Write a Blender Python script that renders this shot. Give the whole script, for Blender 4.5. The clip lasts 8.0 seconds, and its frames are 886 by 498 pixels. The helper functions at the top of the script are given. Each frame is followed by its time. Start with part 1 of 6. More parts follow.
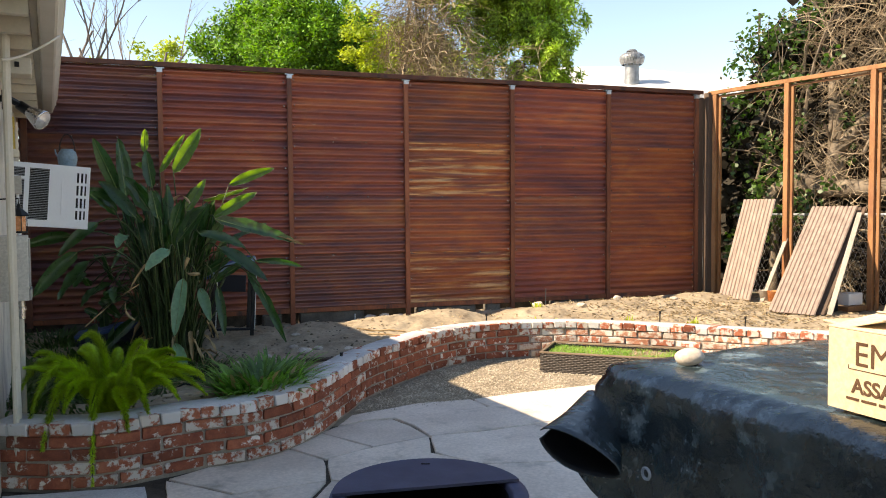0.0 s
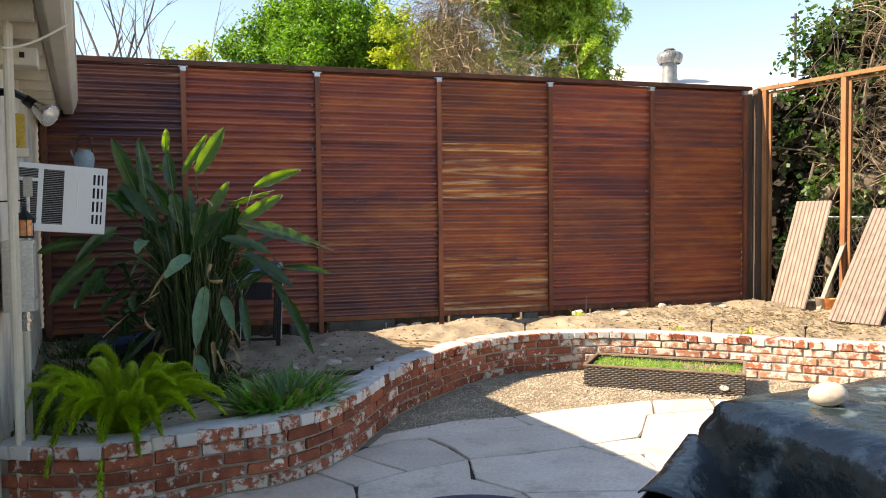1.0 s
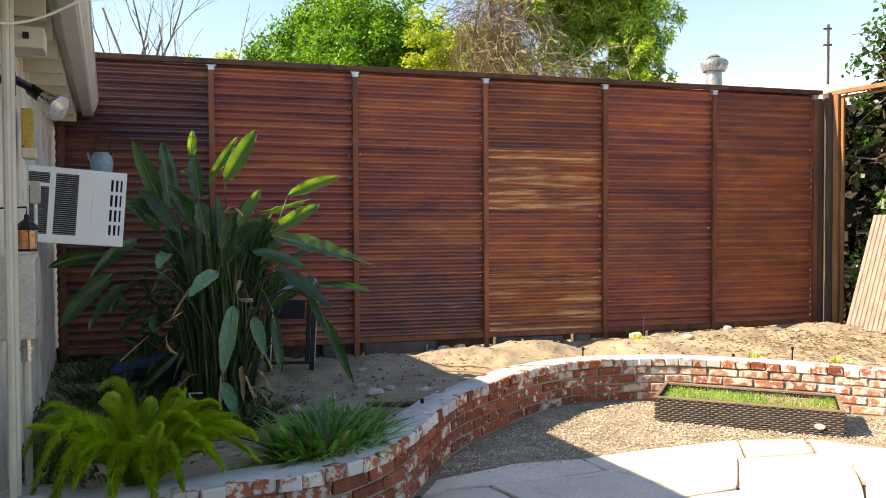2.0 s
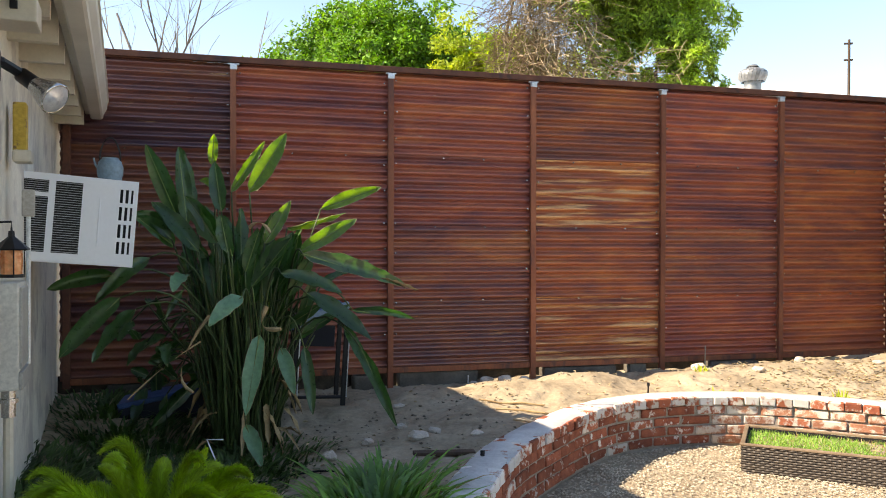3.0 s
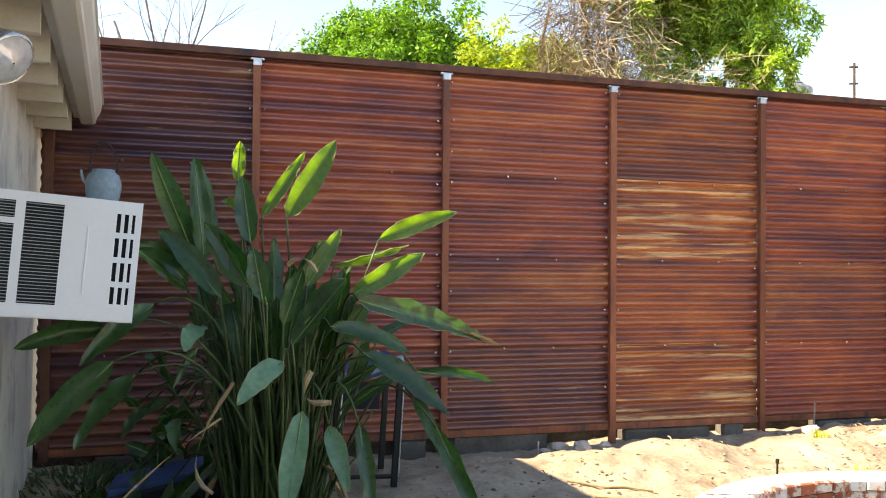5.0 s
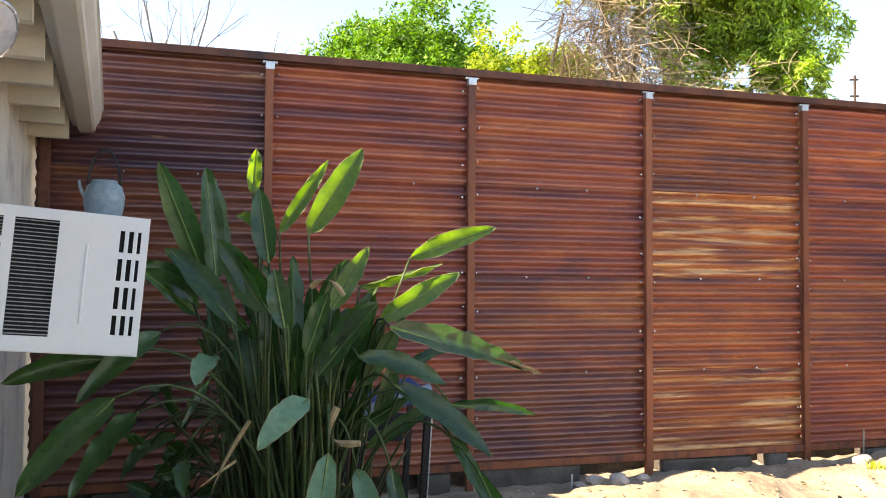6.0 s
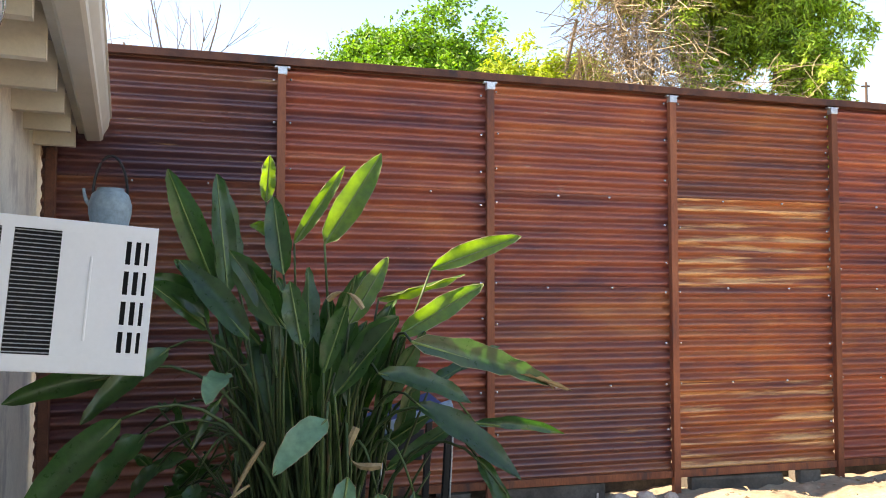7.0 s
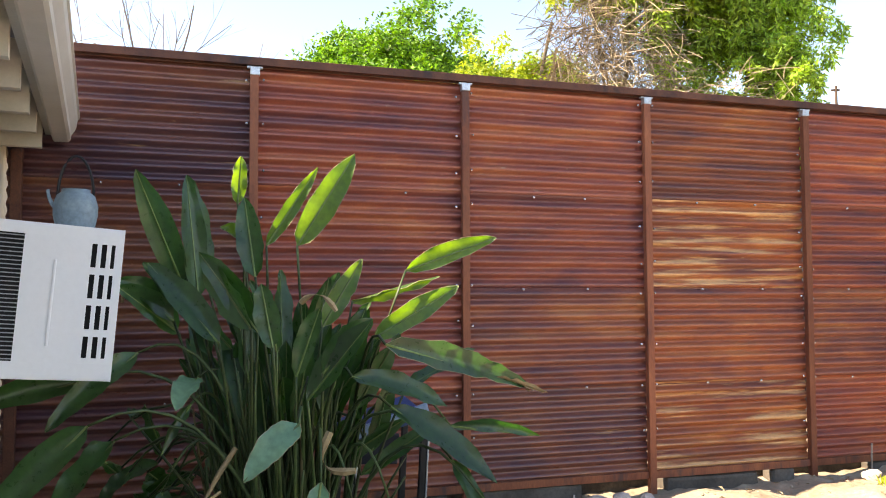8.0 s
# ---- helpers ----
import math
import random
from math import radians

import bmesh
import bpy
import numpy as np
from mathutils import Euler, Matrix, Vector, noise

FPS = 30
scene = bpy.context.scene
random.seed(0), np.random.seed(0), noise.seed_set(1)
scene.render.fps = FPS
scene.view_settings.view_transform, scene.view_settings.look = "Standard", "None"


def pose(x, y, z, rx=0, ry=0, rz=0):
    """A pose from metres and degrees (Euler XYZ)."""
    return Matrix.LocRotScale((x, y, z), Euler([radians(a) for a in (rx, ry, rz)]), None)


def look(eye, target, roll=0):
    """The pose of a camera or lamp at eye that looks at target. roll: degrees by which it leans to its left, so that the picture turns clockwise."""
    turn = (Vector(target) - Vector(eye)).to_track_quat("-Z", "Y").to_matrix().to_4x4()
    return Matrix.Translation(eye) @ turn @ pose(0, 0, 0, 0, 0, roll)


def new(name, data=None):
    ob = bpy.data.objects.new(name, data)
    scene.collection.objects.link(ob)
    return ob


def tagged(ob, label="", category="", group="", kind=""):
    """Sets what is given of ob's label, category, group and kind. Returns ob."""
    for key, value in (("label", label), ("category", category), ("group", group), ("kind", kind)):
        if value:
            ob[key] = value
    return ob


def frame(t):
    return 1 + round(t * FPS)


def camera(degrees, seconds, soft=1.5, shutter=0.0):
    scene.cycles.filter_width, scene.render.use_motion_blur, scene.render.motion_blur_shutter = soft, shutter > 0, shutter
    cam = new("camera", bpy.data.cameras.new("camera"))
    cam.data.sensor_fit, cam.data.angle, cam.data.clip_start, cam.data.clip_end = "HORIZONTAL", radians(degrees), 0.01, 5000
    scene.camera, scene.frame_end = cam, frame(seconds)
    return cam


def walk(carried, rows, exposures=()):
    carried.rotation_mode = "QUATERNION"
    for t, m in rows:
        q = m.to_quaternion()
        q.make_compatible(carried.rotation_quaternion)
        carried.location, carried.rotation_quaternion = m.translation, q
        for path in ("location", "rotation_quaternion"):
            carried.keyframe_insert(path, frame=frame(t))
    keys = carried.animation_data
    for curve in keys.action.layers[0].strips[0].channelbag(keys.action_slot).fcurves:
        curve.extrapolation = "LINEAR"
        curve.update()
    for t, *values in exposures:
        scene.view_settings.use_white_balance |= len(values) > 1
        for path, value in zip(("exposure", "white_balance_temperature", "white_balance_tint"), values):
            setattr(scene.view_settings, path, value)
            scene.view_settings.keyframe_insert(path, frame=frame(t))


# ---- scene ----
cam = camera(59.2, 8.0, 1.0)
PATH = [
    (0, (0.326, 0.329, 1.342), (0.245, 2.325, 1.246), -0.4),
    (0.5, (0.295, 0.497, 1.33), (0.18, 2.492, 1.239), -0.6),
    (1, (0.25, 0.718, 1.323), (0.095, 2.71, 1.242), -0.6),
    (1.5, (0.131, 1.002, 1.315), (-0.054, 2.993, 1.25), -0.5),
    (3, (-0.366, 1.968, 1.357), (-0.601, 3.955, 1.345), 0.2),
    (3.5, (-0.537, 2.269, 1.371), (-0.77, 4.255, 1.376), 0.3),
    (4, (-0.723, 2.554, 1.406), (-0.944, 4.542, 1.42), 0.4),
    (4.5, (-0.846, 2.798, 1.43), (-1.067, 4.785, 1.457), 0.6),
    (6, (-1.175, 3.362, 1.486), (-1.389, 5.349, 1.562), 0.5),
    (6.5, (-1.219, 3.455, 1.488), (-1.446, 5.44, 1.581), 0.3),
    (7, (-1.248, 3.519, 1.491), (-1.485, 5.503, 1.593), 0.2),
    (7.5, (-1.249, 3.539, 1.497), (-1.484, 5.522, 1.601), 0.2),
    (8, (-1.242, 3.548, 1.488), (-1.42, 5.537, 1.597), -0.1),
]
EXPOSURES = [(0.0, 1.24, 8500, 13), (1.5, 1.32, 8400, 13), (3.0, 1.45, 8400, 12), (4.5, 1.84, 8500, 13), (8.0, 2.02, 8600, 17)]
walk(cam, [(t, look(eye, target, roll)) for t, eye, target, roll in PATH], EXPOSURES)

# ---------------------------------------------------------------- light
SUN_DIR = Vector((-0.96, -0.27, 0.87)).normalized()
world = bpy.data.worlds.new("sky")
scene.world = world
world.use_nodes = True
sky = world.node_tree.nodes.new("ShaderNodeTexSky")
sky.sky_type, sky.sun_disc = "NISHITA", False
sky.sun_elevation = math.asin(SUN_DIR.z)
sky.sun_rotation = math.atan2(SUN_DIR.x, SUN_DIR.y)
sky.air_density, sky.dust_density, sky.ozone_density = 1.0, 0.1, 3.0
back = world.node_tree.nodes["Background"]
back.inputs["Strength"].default_value = 0.13
world.node_tree.links.new(sky.outputs[0], back.inputs[0])
sun_data = bpy.data.lights.new("sun", "SUN")
sun_data.energy, sun_data.angle, sun_data.color = 4.6, radians(0.5), (1.0, 0.94, 0.84)
sun = new("sun", sun_data)
sun.matrix_world = look(tuple(SUN_DIR * 40), (0, 0, 0))


# ---------------------------------------------------------------- materials
def surface(name, low, high, scale=6.0, rough=0.8, bump=0.3, fine=60.0, metal=0.0, stretch=(1, 1, 1), spots=None, spot_scale=3.0,
            spot_cut=(0.55, 0.65), tone=0.25, coords="Object", depth=0.01, lucent=None, detail=6.0, island=False, speck=(0.72, 1.22)):
    """A two-scale procedural surface: patches between two colours, fine grain as relief, spots of a third colour, and a tone by object."""
    m = bpy.data.materials.new(name)
    m.use_nodes = True
    nt = m.node_tree
    n, l = nt.nodes, nt.links
    p = n["Principled BSDF"]
    tc, mp, info = n.new("ShaderNodeTexCoord"), n.new("ShaderNodeMapping"), n.new("ShaderNodeObjectInfo")
    mp.inputs["Scale"].default_value = stretch
    l.new(tc.outputs[coords], mp.inputs["Vector"])
    shift = n.new("ShaderNodeVectorMath")
    shift.operation = "ADD"
    mul = n.new("ShaderNodeMath")
    mul.operation = "MULTIPLY"
    mul.inputs[1].default_value = 37.0
    l.new(info.outputs["Random"], mul.inputs[0])
    l.new(mp.outputs[0], shift.inputs[0])
    l.new(mul.outputs[0], shift.inputs[1])

    def noise_node(s, d=detail, r=0.6):
        x = n.new("ShaderNodeTexNoise")
        x.inputs["Scale"].default_value, x.inputs["Detail"].default_value, x.inputs["Roughness"].default_value = s, d, r
        l.new(shift.outputs[0], x.inputs["Vector"])
        return x

    def mix(fac, a, b, blend="MIX"):
        x = n.new("ShaderNodeMix")
        x.data_type, x.blend_type = "RGBA", blend
        for sock, v in ((x.inputs[0], fac), (x.inputs[6], a), (x.inputs[7], b)):
            if hasattr(v, "is_linked"):
                l.new(v, sock)
            else:
                sock.default_value = v if isinstance(v, float) else (*v, 1.0)
        return x.outputs[2]

    def ramp(v, lo, hi):
        x = n.new("ShaderNodeMapRange")
        x.inputs[1].default_value, x.inputs[2].default_value = lo, hi
        l.new(v, x.inputs[0])
        return x.outputs[0]

    big, small = noise_node(scale), noise_node(fine, 3.0)
    col = mix(ramp(big.outputs[0], 0.32, 0.68), low, high)
    grain = ramp(small.outputs[0], 0.2, 0.8)
    gv = n.new("ShaderNodeMapRange")
    gv.inputs[3].default_value, gv.inputs[4].default_value = (0.97, 1.02) if bump < 0.05 and depth < 0.005 else speck
    l.new(grain, gv.inputs[0])
    col = mix(1.0, col, gv.outputs[0], "MULTIPLY")
    if spots:
        sp = noise_node(spot_scale, 8.0, 0.68)
        col = mix(ramp(sp.outputs[0], *spot_cut), col, spots)
    src = info.outputs["Random"]
    if island:
        src = n.new("ShaderNodeNewGeometry").outputs["Random Per Island"]
    tv = n.new("ShaderNodeMapRange")
    tv.inputs[3].default_value, tv.inputs[4].default_value = 1 - tone, 1 + tone
    l.new(src, tv.inputs[0])
    col = mix(1.0, col, tv.outputs[0], "MULTIPLY")
    l.new(col, p.inputs["Base Color"])
    rv = n.new("ShaderNodeMapRange")
    rv.inputs[3].default_value, rv.inputs[4].default_value = max(rough - 0.12, 0.02), min(rough + 0.12, 1.0)
    l.new(small.outputs[0], rv.inputs[0])
    l.new(rv.outputs[0], p.inputs["Roughness"])
    p.inputs["Metallic"].default_value = metal
    p.inputs["Specular IOR Level"].default_value = 0.35
    if bump:
        b1 = n.new("ShaderNodeBump")
        b1.inputs["Strength"].default_value, b1.inputs["Distance"].default_value = bump, depth
        l.new(big.outputs[0], b1.inputs["Height"])
        b2 = n.new("ShaderNodeBump")
        b2.inputs["Strength"].default_value, b2.inputs["Distance"].default_value = bump, depth * 0.25
        l.new(small.outputs[0], b2.inputs["Height"])
        l.new(b1.outputs[0], b2.inputs["Normal"])
        l.new(b2.outputs[0], p.inputs["Normal"])
    if lucent:
        t = n.new("ShaderNodeBsdfTranslucent")
        l.new(mix(1.0, col, lucent, "MULTIPLY"), t.inputs[0])
        a = n.new("ShaderNodeAddShader")
        l.new(p.outputs[0], a.inputs[0])
        l.new(t.outputs[0], a.inputs[1])
        l.new(a.outputs[0], n["Material Output"].inputs[0])
    return m


def rust_material(name, shade=(1, 1, 1), pale=0.70, dark=0.5, level=0.0, gloss=(0.34, 0.60)):
    """Weathered corrugated steel: broad rust patches and finer bands in brown, red, orange and violet-black, with pale worn streaks."""
    m = bpy.data.materials.new(name)
    m.use_nodes = True
    nt = m.node_tree
    n, l = nt.nodes, nt.links
    p = n["Principled BSDF"]
    tc, info = n.new("ShaderNodeTexCoord"), n.new("ShaderNodeObjectInfo")
    mul = n.new("ShaderNodeMath")
    mul.operation = "MULTIPLY"
    mul.inputs[1].default_value = 53.0
    l.new(info.outputs["Random"], mul.inputs[0])

    def noise_node(sx, sz, d=6.0, r=0.6, warp=0.0):
        mp, add, x = n.new("ShaderNodeMapping"), n.new("ShaderNodeVectorMath"), n.new("ShaderNodeTexNoise")
        mp.inputs["Scale"].default_value = (sx, 1.0, sz)
        l.new(tc.outputs["Object"], mp.inputs[0])
        l.new(mp.outputs[0], add.inputs[0])
        l.new(mul.outputs[0], add.inputs[1])
        x.inputs["Scale"].default_value, x.inputs["Detail"].default_value, x.inputs["Roughness"].default_value = 1.0, d, r
        x.inputs["Distortion"].default_value = warp
        l.new(add.outputs[0], x.inputs["Vector"])
        return x.outputs[0]

    def ranged(v, lo, hi, a=0.0, b=1.0):
        mr = n.new("ShaderNodeMapRange")
        for k, q in enumerate((lo, hi, a, b)):
            mr.inputs[k + 1].default_value = q
        l.new(v, mr.inputs[0])
        return mr.outputs[0]

    def mixed(fac, a, b, blend="MIX"):
        x = n.new("ShaderNodeMix")
        x.data_type, x.blend_type = "RGBA", blend
        for sock, v in ((x.inputs[0], fac), (x.inputs[6], a), (x.inputs[7], b)):
            if hasattr(v, "is_linked"):
                l.new(v, sock)
            else:
                sock.default_value = v if isinstance(v, float) else (*v, 1.0)
        return x.outputs[2]

    r = n.new("ShaderNodeValToRGB")
    e = r.color_ramp.elements
    tones = ((0.30, (0.070, 0.024, 0.026)), (0.40, (0.150, 0.040, 0.026)), (0.47, (0.225, 0.054, 0.026)), (0.53, (0.285, 0.068, 0.026)), (0.60, (0.36, 0.100, 0.030)), (0.70, (0.43, 0.150, 0.044)))
    while len(e) < len(tones):
        e.new(0.5)
    for el, (pos, c) in zip(e, tones):
        el.position, el.color = pos - level, (c[0] * shade[0], c[1] * shade[1], c[2] * shade[2], 1)
    av = n.new("ShaderNodeMix")
    av.data_type = "FLOAT"
    av.inputs[0].default_value = 0.58
    l.new(noise_node(0.5, 14.0, 4.0), av.inputs[2])
    l.new(noise_node(1.1, 2.6, 6.0, 0.62, 0.6), av.inputs[3])
    l.new(av.outputs[0], r.inputs[0])
    # violet-black smudges, pale worn streaks, flecks
    col = mixed(ranged(noise_node(1.4, 7.0, 7.0, 0.62, 0.4), 0.52, 0.68, 0.0, dark), r.outputs[0], (0.085, 0.036, 0.042))
    col = mixed(ranged(noise_node(1.5, 24.0, 7.0, 0.62), pale, pale + 0.10, 0.0, 0.85), col, (0.62, 0.36, 0.165))
    col = mixed(ranged(noise_node(9.0, 30.0, 4.0), 0.70, 0.76, 0.0, 0.5), col, (0.50, 0.33, 0.22))
    grit = noise_node(70.0, 90.0, 3.0)
    col = mixed(1.0, col, ranged(grit, 0.0, 1.0, 0.75, 1.22), "MULTIPLY")
    col = mixed(1.0, col, ranged(info.outputs["Random"], 0.0, 1.0, 1.08, 1.44), "MULTIPLY")
    l.new(col, p.inputs["Base Color"])
    l.new(ranged(noise_node(4.0, 12.0, 4.0), 0.3, 0.7, *gloss), p.inputs["Roughness"])
    p.inputs["Specular IOR Level"].default_value = 0.7
    b = n.new("ShaderNodeBump")
    b.inputs["Strength"].default_value, b.inputs["Distance"].default_value = 0.25, 0.002
    l.new(grit, b.inputs["Height"])
    l.new(b.outputs[0], p.inputs["Normal"])
    return m


def plain(name, colour, rough=0.5, metal=0.0):
    return surface(name, tuple(c * 0.86 for c in colour), tuple(min(c * 1.1, 1) for c in colour), 5, rough, 0.08, 90, metal, tone=0.06, depth=0.003)


RUST_SHEETS = [rust_material("rusted_steel_red", (0.94, 0.99, 1.42), 0.69, 0.40),
               rust_material("rusted_steel_orange", (0.90, 1.02, 1.20), 0.66, 0.50),
               rust_material("rusted_steel_brown", (0.80, 0.98, 1.42), 0.66, 0.60),
               rust_material("rusted_steel_worn_pale", (0.98, 1.10, 1.20), 0.515, 0.60),
               # Violet: a dark rust with corner shade and sky tint put into it.
               rust_material("rusted_steel_shaded_violet", (0.60, 0.86, 1.40), 0.66, 0.80, -0.02, (0.26, 0.44))]
RUST_RAIL = surface("dark_rusted_rail", (0.085, 0.034, 0.026), (0.20, 0.075, 0.042), 6, 0.7, 0.25, 120, 0, (1, 1, 1), (0.05, 0.03, 0.03), 5)
RUST_POST = surface("rusted_post", (0.19, 0.058, 0.034), (0.31, 0.105, 0.05), 9, 0.65, 0.25, 120, 0.1, (1, 1, 0.25), (0.09, 0.045, 0.04), 6)
RUST_ORANGE = surface("orange_rusted_tube", (0.205, 0.090, 0.037), (0.315, 0.156, 0.070), 7, 0.65, 0.25, 120, 0.1, (1, 1, 0.3), (0.2, 0.08, 0.04), 5)
GALV = surface("galvanised_steel", (0.42, 0.45, 0.48), (0.62, 0.65, 0.68), 20, 0.42, 0.1, 150, 0.6)
WOOD_DARK = surface("weathered_dark_wood", (0.06, 0.04, 0.03), (0.13, 0.085, 0.06), 8, 0.85, 0.4, 90, 0, (1, 1, 0.12))
BRICK = surface("old_red_brick", (0.20, 0.052, 0.030), (0.36, 0.112, 0.06), 14, 0.88, 0.5, 130, 0, (1, 1, 1), (0.60, 0.54, 0.48), 16, (0.57, 0.62), 0.32)
BRICK_WHITE = surface("whitewashed_brick", (0.30, 0.08, 0.042), (0.42, 0.14, 0.075), 14, 0.9, 0.5, 130, 0, (1, 1, 1), (0.58, 0.52, 0.46), 17, (0.47, 0.54), 0.22)
BRICK_CAP = surface("worn_brick_cap", (0.36, 0.13, 0.08), (0.48, 0.21, 0.13), 12, 0.92, 0.5, 120, 0, (1, 1, 1), (0.60, 0.575, 0.55), 13, (0.40, 0.48), 0.16)
CAP_PLASTER = surface("pale_mortar_wash", (0.44, 0.425, 0.42), (0.60, 0.585, 0.57), 7, 0.95, 0.5, 60, 0, (1, 1, 1), (0.33, 0.20, 0.15), 9, (0.63, 0.72), 0.0, speck=(0.85, 1.1))
BRICK_FADED = surface("sun_faded_brick", (0.36, 0.145, 0.085), (0.50, 0.24, 0.15), 14, 0.92, 0.4, 120, 0, (1, 1, 1), (0.66, 0.585, 0.50), 15, (0.45, 0.55), 0.2)
MORTAR = surface("grey_mortar", (0.22, 0.185, 0.15), (0.35, 0.30, 0.25), 10, 0.95, 0.6, 140)
STONE = surface("pale_flagstone", (0.63, 0.535, 0.455), (0.79, 0.69, 0.59), 2.2, 0.85, 0.3, 55, 0, (1, 1, 1), (0.38, 0.335, 0.285), 3.5, (0.54, 0.72), 0.12, speck=(0.78, 1.14))
FOOTING = surface("soiled_concrete", (0.062, 0.053, 0.044), (0.135, 0.118, 0.098), 5, 0.95, 0.6, 60)
VENT_STEEL = surface("dull_vent_steel", (0.20, 0.21, 0.22), (0.33, 0.34, 0.35), 12, 0.5, 0.1, 90, 0.5)
CONCRETE = surface("grey_concrete", (0.46, 0.46, 0.46), (0.56, 0.56, 0.55), 4, 0.88, 0.3, 80, 0, (1, 1, 1), (0.25, 0.24, 0.23), 6, (0.6, 0.75))
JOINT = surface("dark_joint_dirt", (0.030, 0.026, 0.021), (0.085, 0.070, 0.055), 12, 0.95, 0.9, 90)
SOIL = surface("sandy_soil", (0.26, 0.205, 0.142), (0.42, 0.345, 0.25), 2.6, 0.95, 0.9, 30, 0, (1, 1, 1), (0.16, 0.12, 0.08), 3.2, (0.54, 0.74), 0.0, depth=0.035)
GRAVEL = surface("pea_gravel", (0.30, 0.25, 0.19), (0.56, 0.48, 0.37), 5, 0.85, 0.3, 90, tone=0.4, island=True)
CHAFF = surface("dry_straw_mulch", (0.27, 0.20, 0.115), (0.48, 0.38, 0.24), 5, 0.9, 0.2, 90, tone=0.45, island=True)
SHADE_CLOD = surface("shade_toned_clod", (0.10, 0.080, 0.060), (0.20, 0.165, 0.125), 9, 0.95, 0.6, 70, tone=0.4, island=True)
CLOD = surface("dirt_clod", (0.26, 0.21, 0.155), (0.42, 0.35, 0.26), 9, 0.95, 0.6, 70, tone=0.3, island=True)
STUCCO = surface("peeling_cream_stucco", (0.66, 0.61, 0.52), (0.80, 0.755, 0.66), 2.5, 0.9, 0.5, 60, 0, (1, 1, 0.8), (0.50, 0.455, 0.41), 3.2, (0.50, 0.62), 0.0, depth=0.008, speck=(0.85, 1.1))
PAINT = surface("aged_beige_paint", (0.52, 0.46, 0.37), (0.66, 0.60, 0.49), 3, 0.7, 0.25, 70, 0, (1, 1, 1), (0.36, 0.29, 0.21), 7, (0.64, 0.76), 0.05, speck=(0.92, 1.05))
GUTTER = surface("cream_gutter_paint", (0.62, 0.58, 0.50), (0.72, 0.68, 0.60), 3, 0.5, 0.1, 80, 0, (1, 1, 1), (0.44, 0.37, 0.28), 8, (0.66, 0.8), 0.02, speck=(0.95, 1.04))
YELLOW = surface("flaking_yellow_paint", (0.48, 0.31, 0.05), (0.66, 0.46, 0.10), 9, 0.8, 0.5, 70, 0, (1, 1, 1), (0.2, 0.13, 0.07), 12, (0.56, 0.62), 0.05)
WHITE = surface("white_enamel", (0.76, 0.77, 0.80), (0.80, 0.81, 0.83), 1.2, 0.38, 0.02, 60, tone=0.01, depth=0.001)
LENS = surface("flood_lens_glass", (0.42, 0.43, 0.45), (0.60, 0.61, 0.62), 14, 0.12, 0.2, 60, 0.3)
DARK = plain("dark_cavity", (0.012, 0.012, 0.013), 0.8)
LOUVRE = plain("grey_plastic_louvre", (0.34, 0.35, 0.37), 0.5)
GREY_BOX = surface("beige_grey_metal_paint", (0.46, 0.43, 0.38), (0.56, 0.53, 0.47), 4, 0.55, 0.1, 80)
CHROME = surface("dulled_metal", (0.5, 0.5, 0.5), (0.68, 0.68, 0.68), 12, 0.25, 0.05, 90, 0.9)
BLACK = plain("black_metal", (0.018, 0.018, 0.02), 0.45, 0.3)
AMBER = surface("amber_glass", (0.75, 0.16, 0.03), (0.85, 0.42, 0.2), 22, 0.25, 0.05, 60)
ENAMEL = surface("blue_grey_enamel", (0.16, 0.235, 0.28), (0.25, 0.33, 0.365), 9, 0.5, 0.25, 70, 0, (1, 1, 1), (0.20, 0.19, 0.18), 11, (0.60, 0.68), 0.0)
# Leaf copies: shaded dark, backlit and sky-sheen tones put into the colour.
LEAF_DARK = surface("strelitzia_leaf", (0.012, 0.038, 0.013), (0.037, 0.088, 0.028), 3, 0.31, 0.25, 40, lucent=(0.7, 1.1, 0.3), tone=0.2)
LEAF_LIT = surface("backlit_strelitzia_leaf", (0.024, 0.066, 0.009), (0.052, 0.105, 0.014), 3, 0.48, 0.2, 40, lucent=(2.9, 2.6, 0.4), tone=0.15)
LEAF_SHEEN = surface("sheen_strelitzia_leaf", (0.075, 0.165, 0.105), (0.15, 0.265, 0.165), 3, 0.5, 0.2, 40, lucent=(0.6, 1.0, 0.4), tone=0.15)
for leaf_skin in (LEAF_DARK, LEAF_LIT, LEAF_SHEEN):
    leaf_skin.node_tree.nodes["Principled BSDF"].inputs["Specular IOR Level"].default_value = 0.44
MIDRIB = surface("pale_midrib", (0.10, 0.17, 0.045), (0.20, 0.27, 0.09), 8, 0.42, 0.1, 60)
RIM = surface("dry_leaf_rim", (0.20, 0.19, 0.09), (0.40, 0.37, 0.22), 8, 0.7, 0.1, 60)
STALK = surface("green_stalk", (0.026, 0.050, 0.017), (0.080, 0.115, 0.038), 8, 0.45, 0.2, 60, tone=0.45)
DRY_STALK = surface("withered_stalk", (0.10, 0.075, 0.035), (0.20, 0.15, 0.075), 9, 0.8, 0.3, 80)
DRY = surface("dead_plant_matter", (0.28, 0.18, 0.09), (0.46, 0.34, 0.19), 9, 0.9, 0.4, 80)
FERN = surface("foxtail_fern_needle", (0.135, 0.205, 0.014), (0.30, 0.40, 0.030), 3, 0.55, 0, 40, lucent=(0.8, 0.95, 0.3), tone=0.25, island=True)
GRASS_DARK = surface("lily_blade", (0.032, 0.086, 0.016), (0.105, 0.205, 0.036), 3, 0.45, 0, 40, lucent=(0.8, 1.1, 0.4), tone=0.35, island=True)
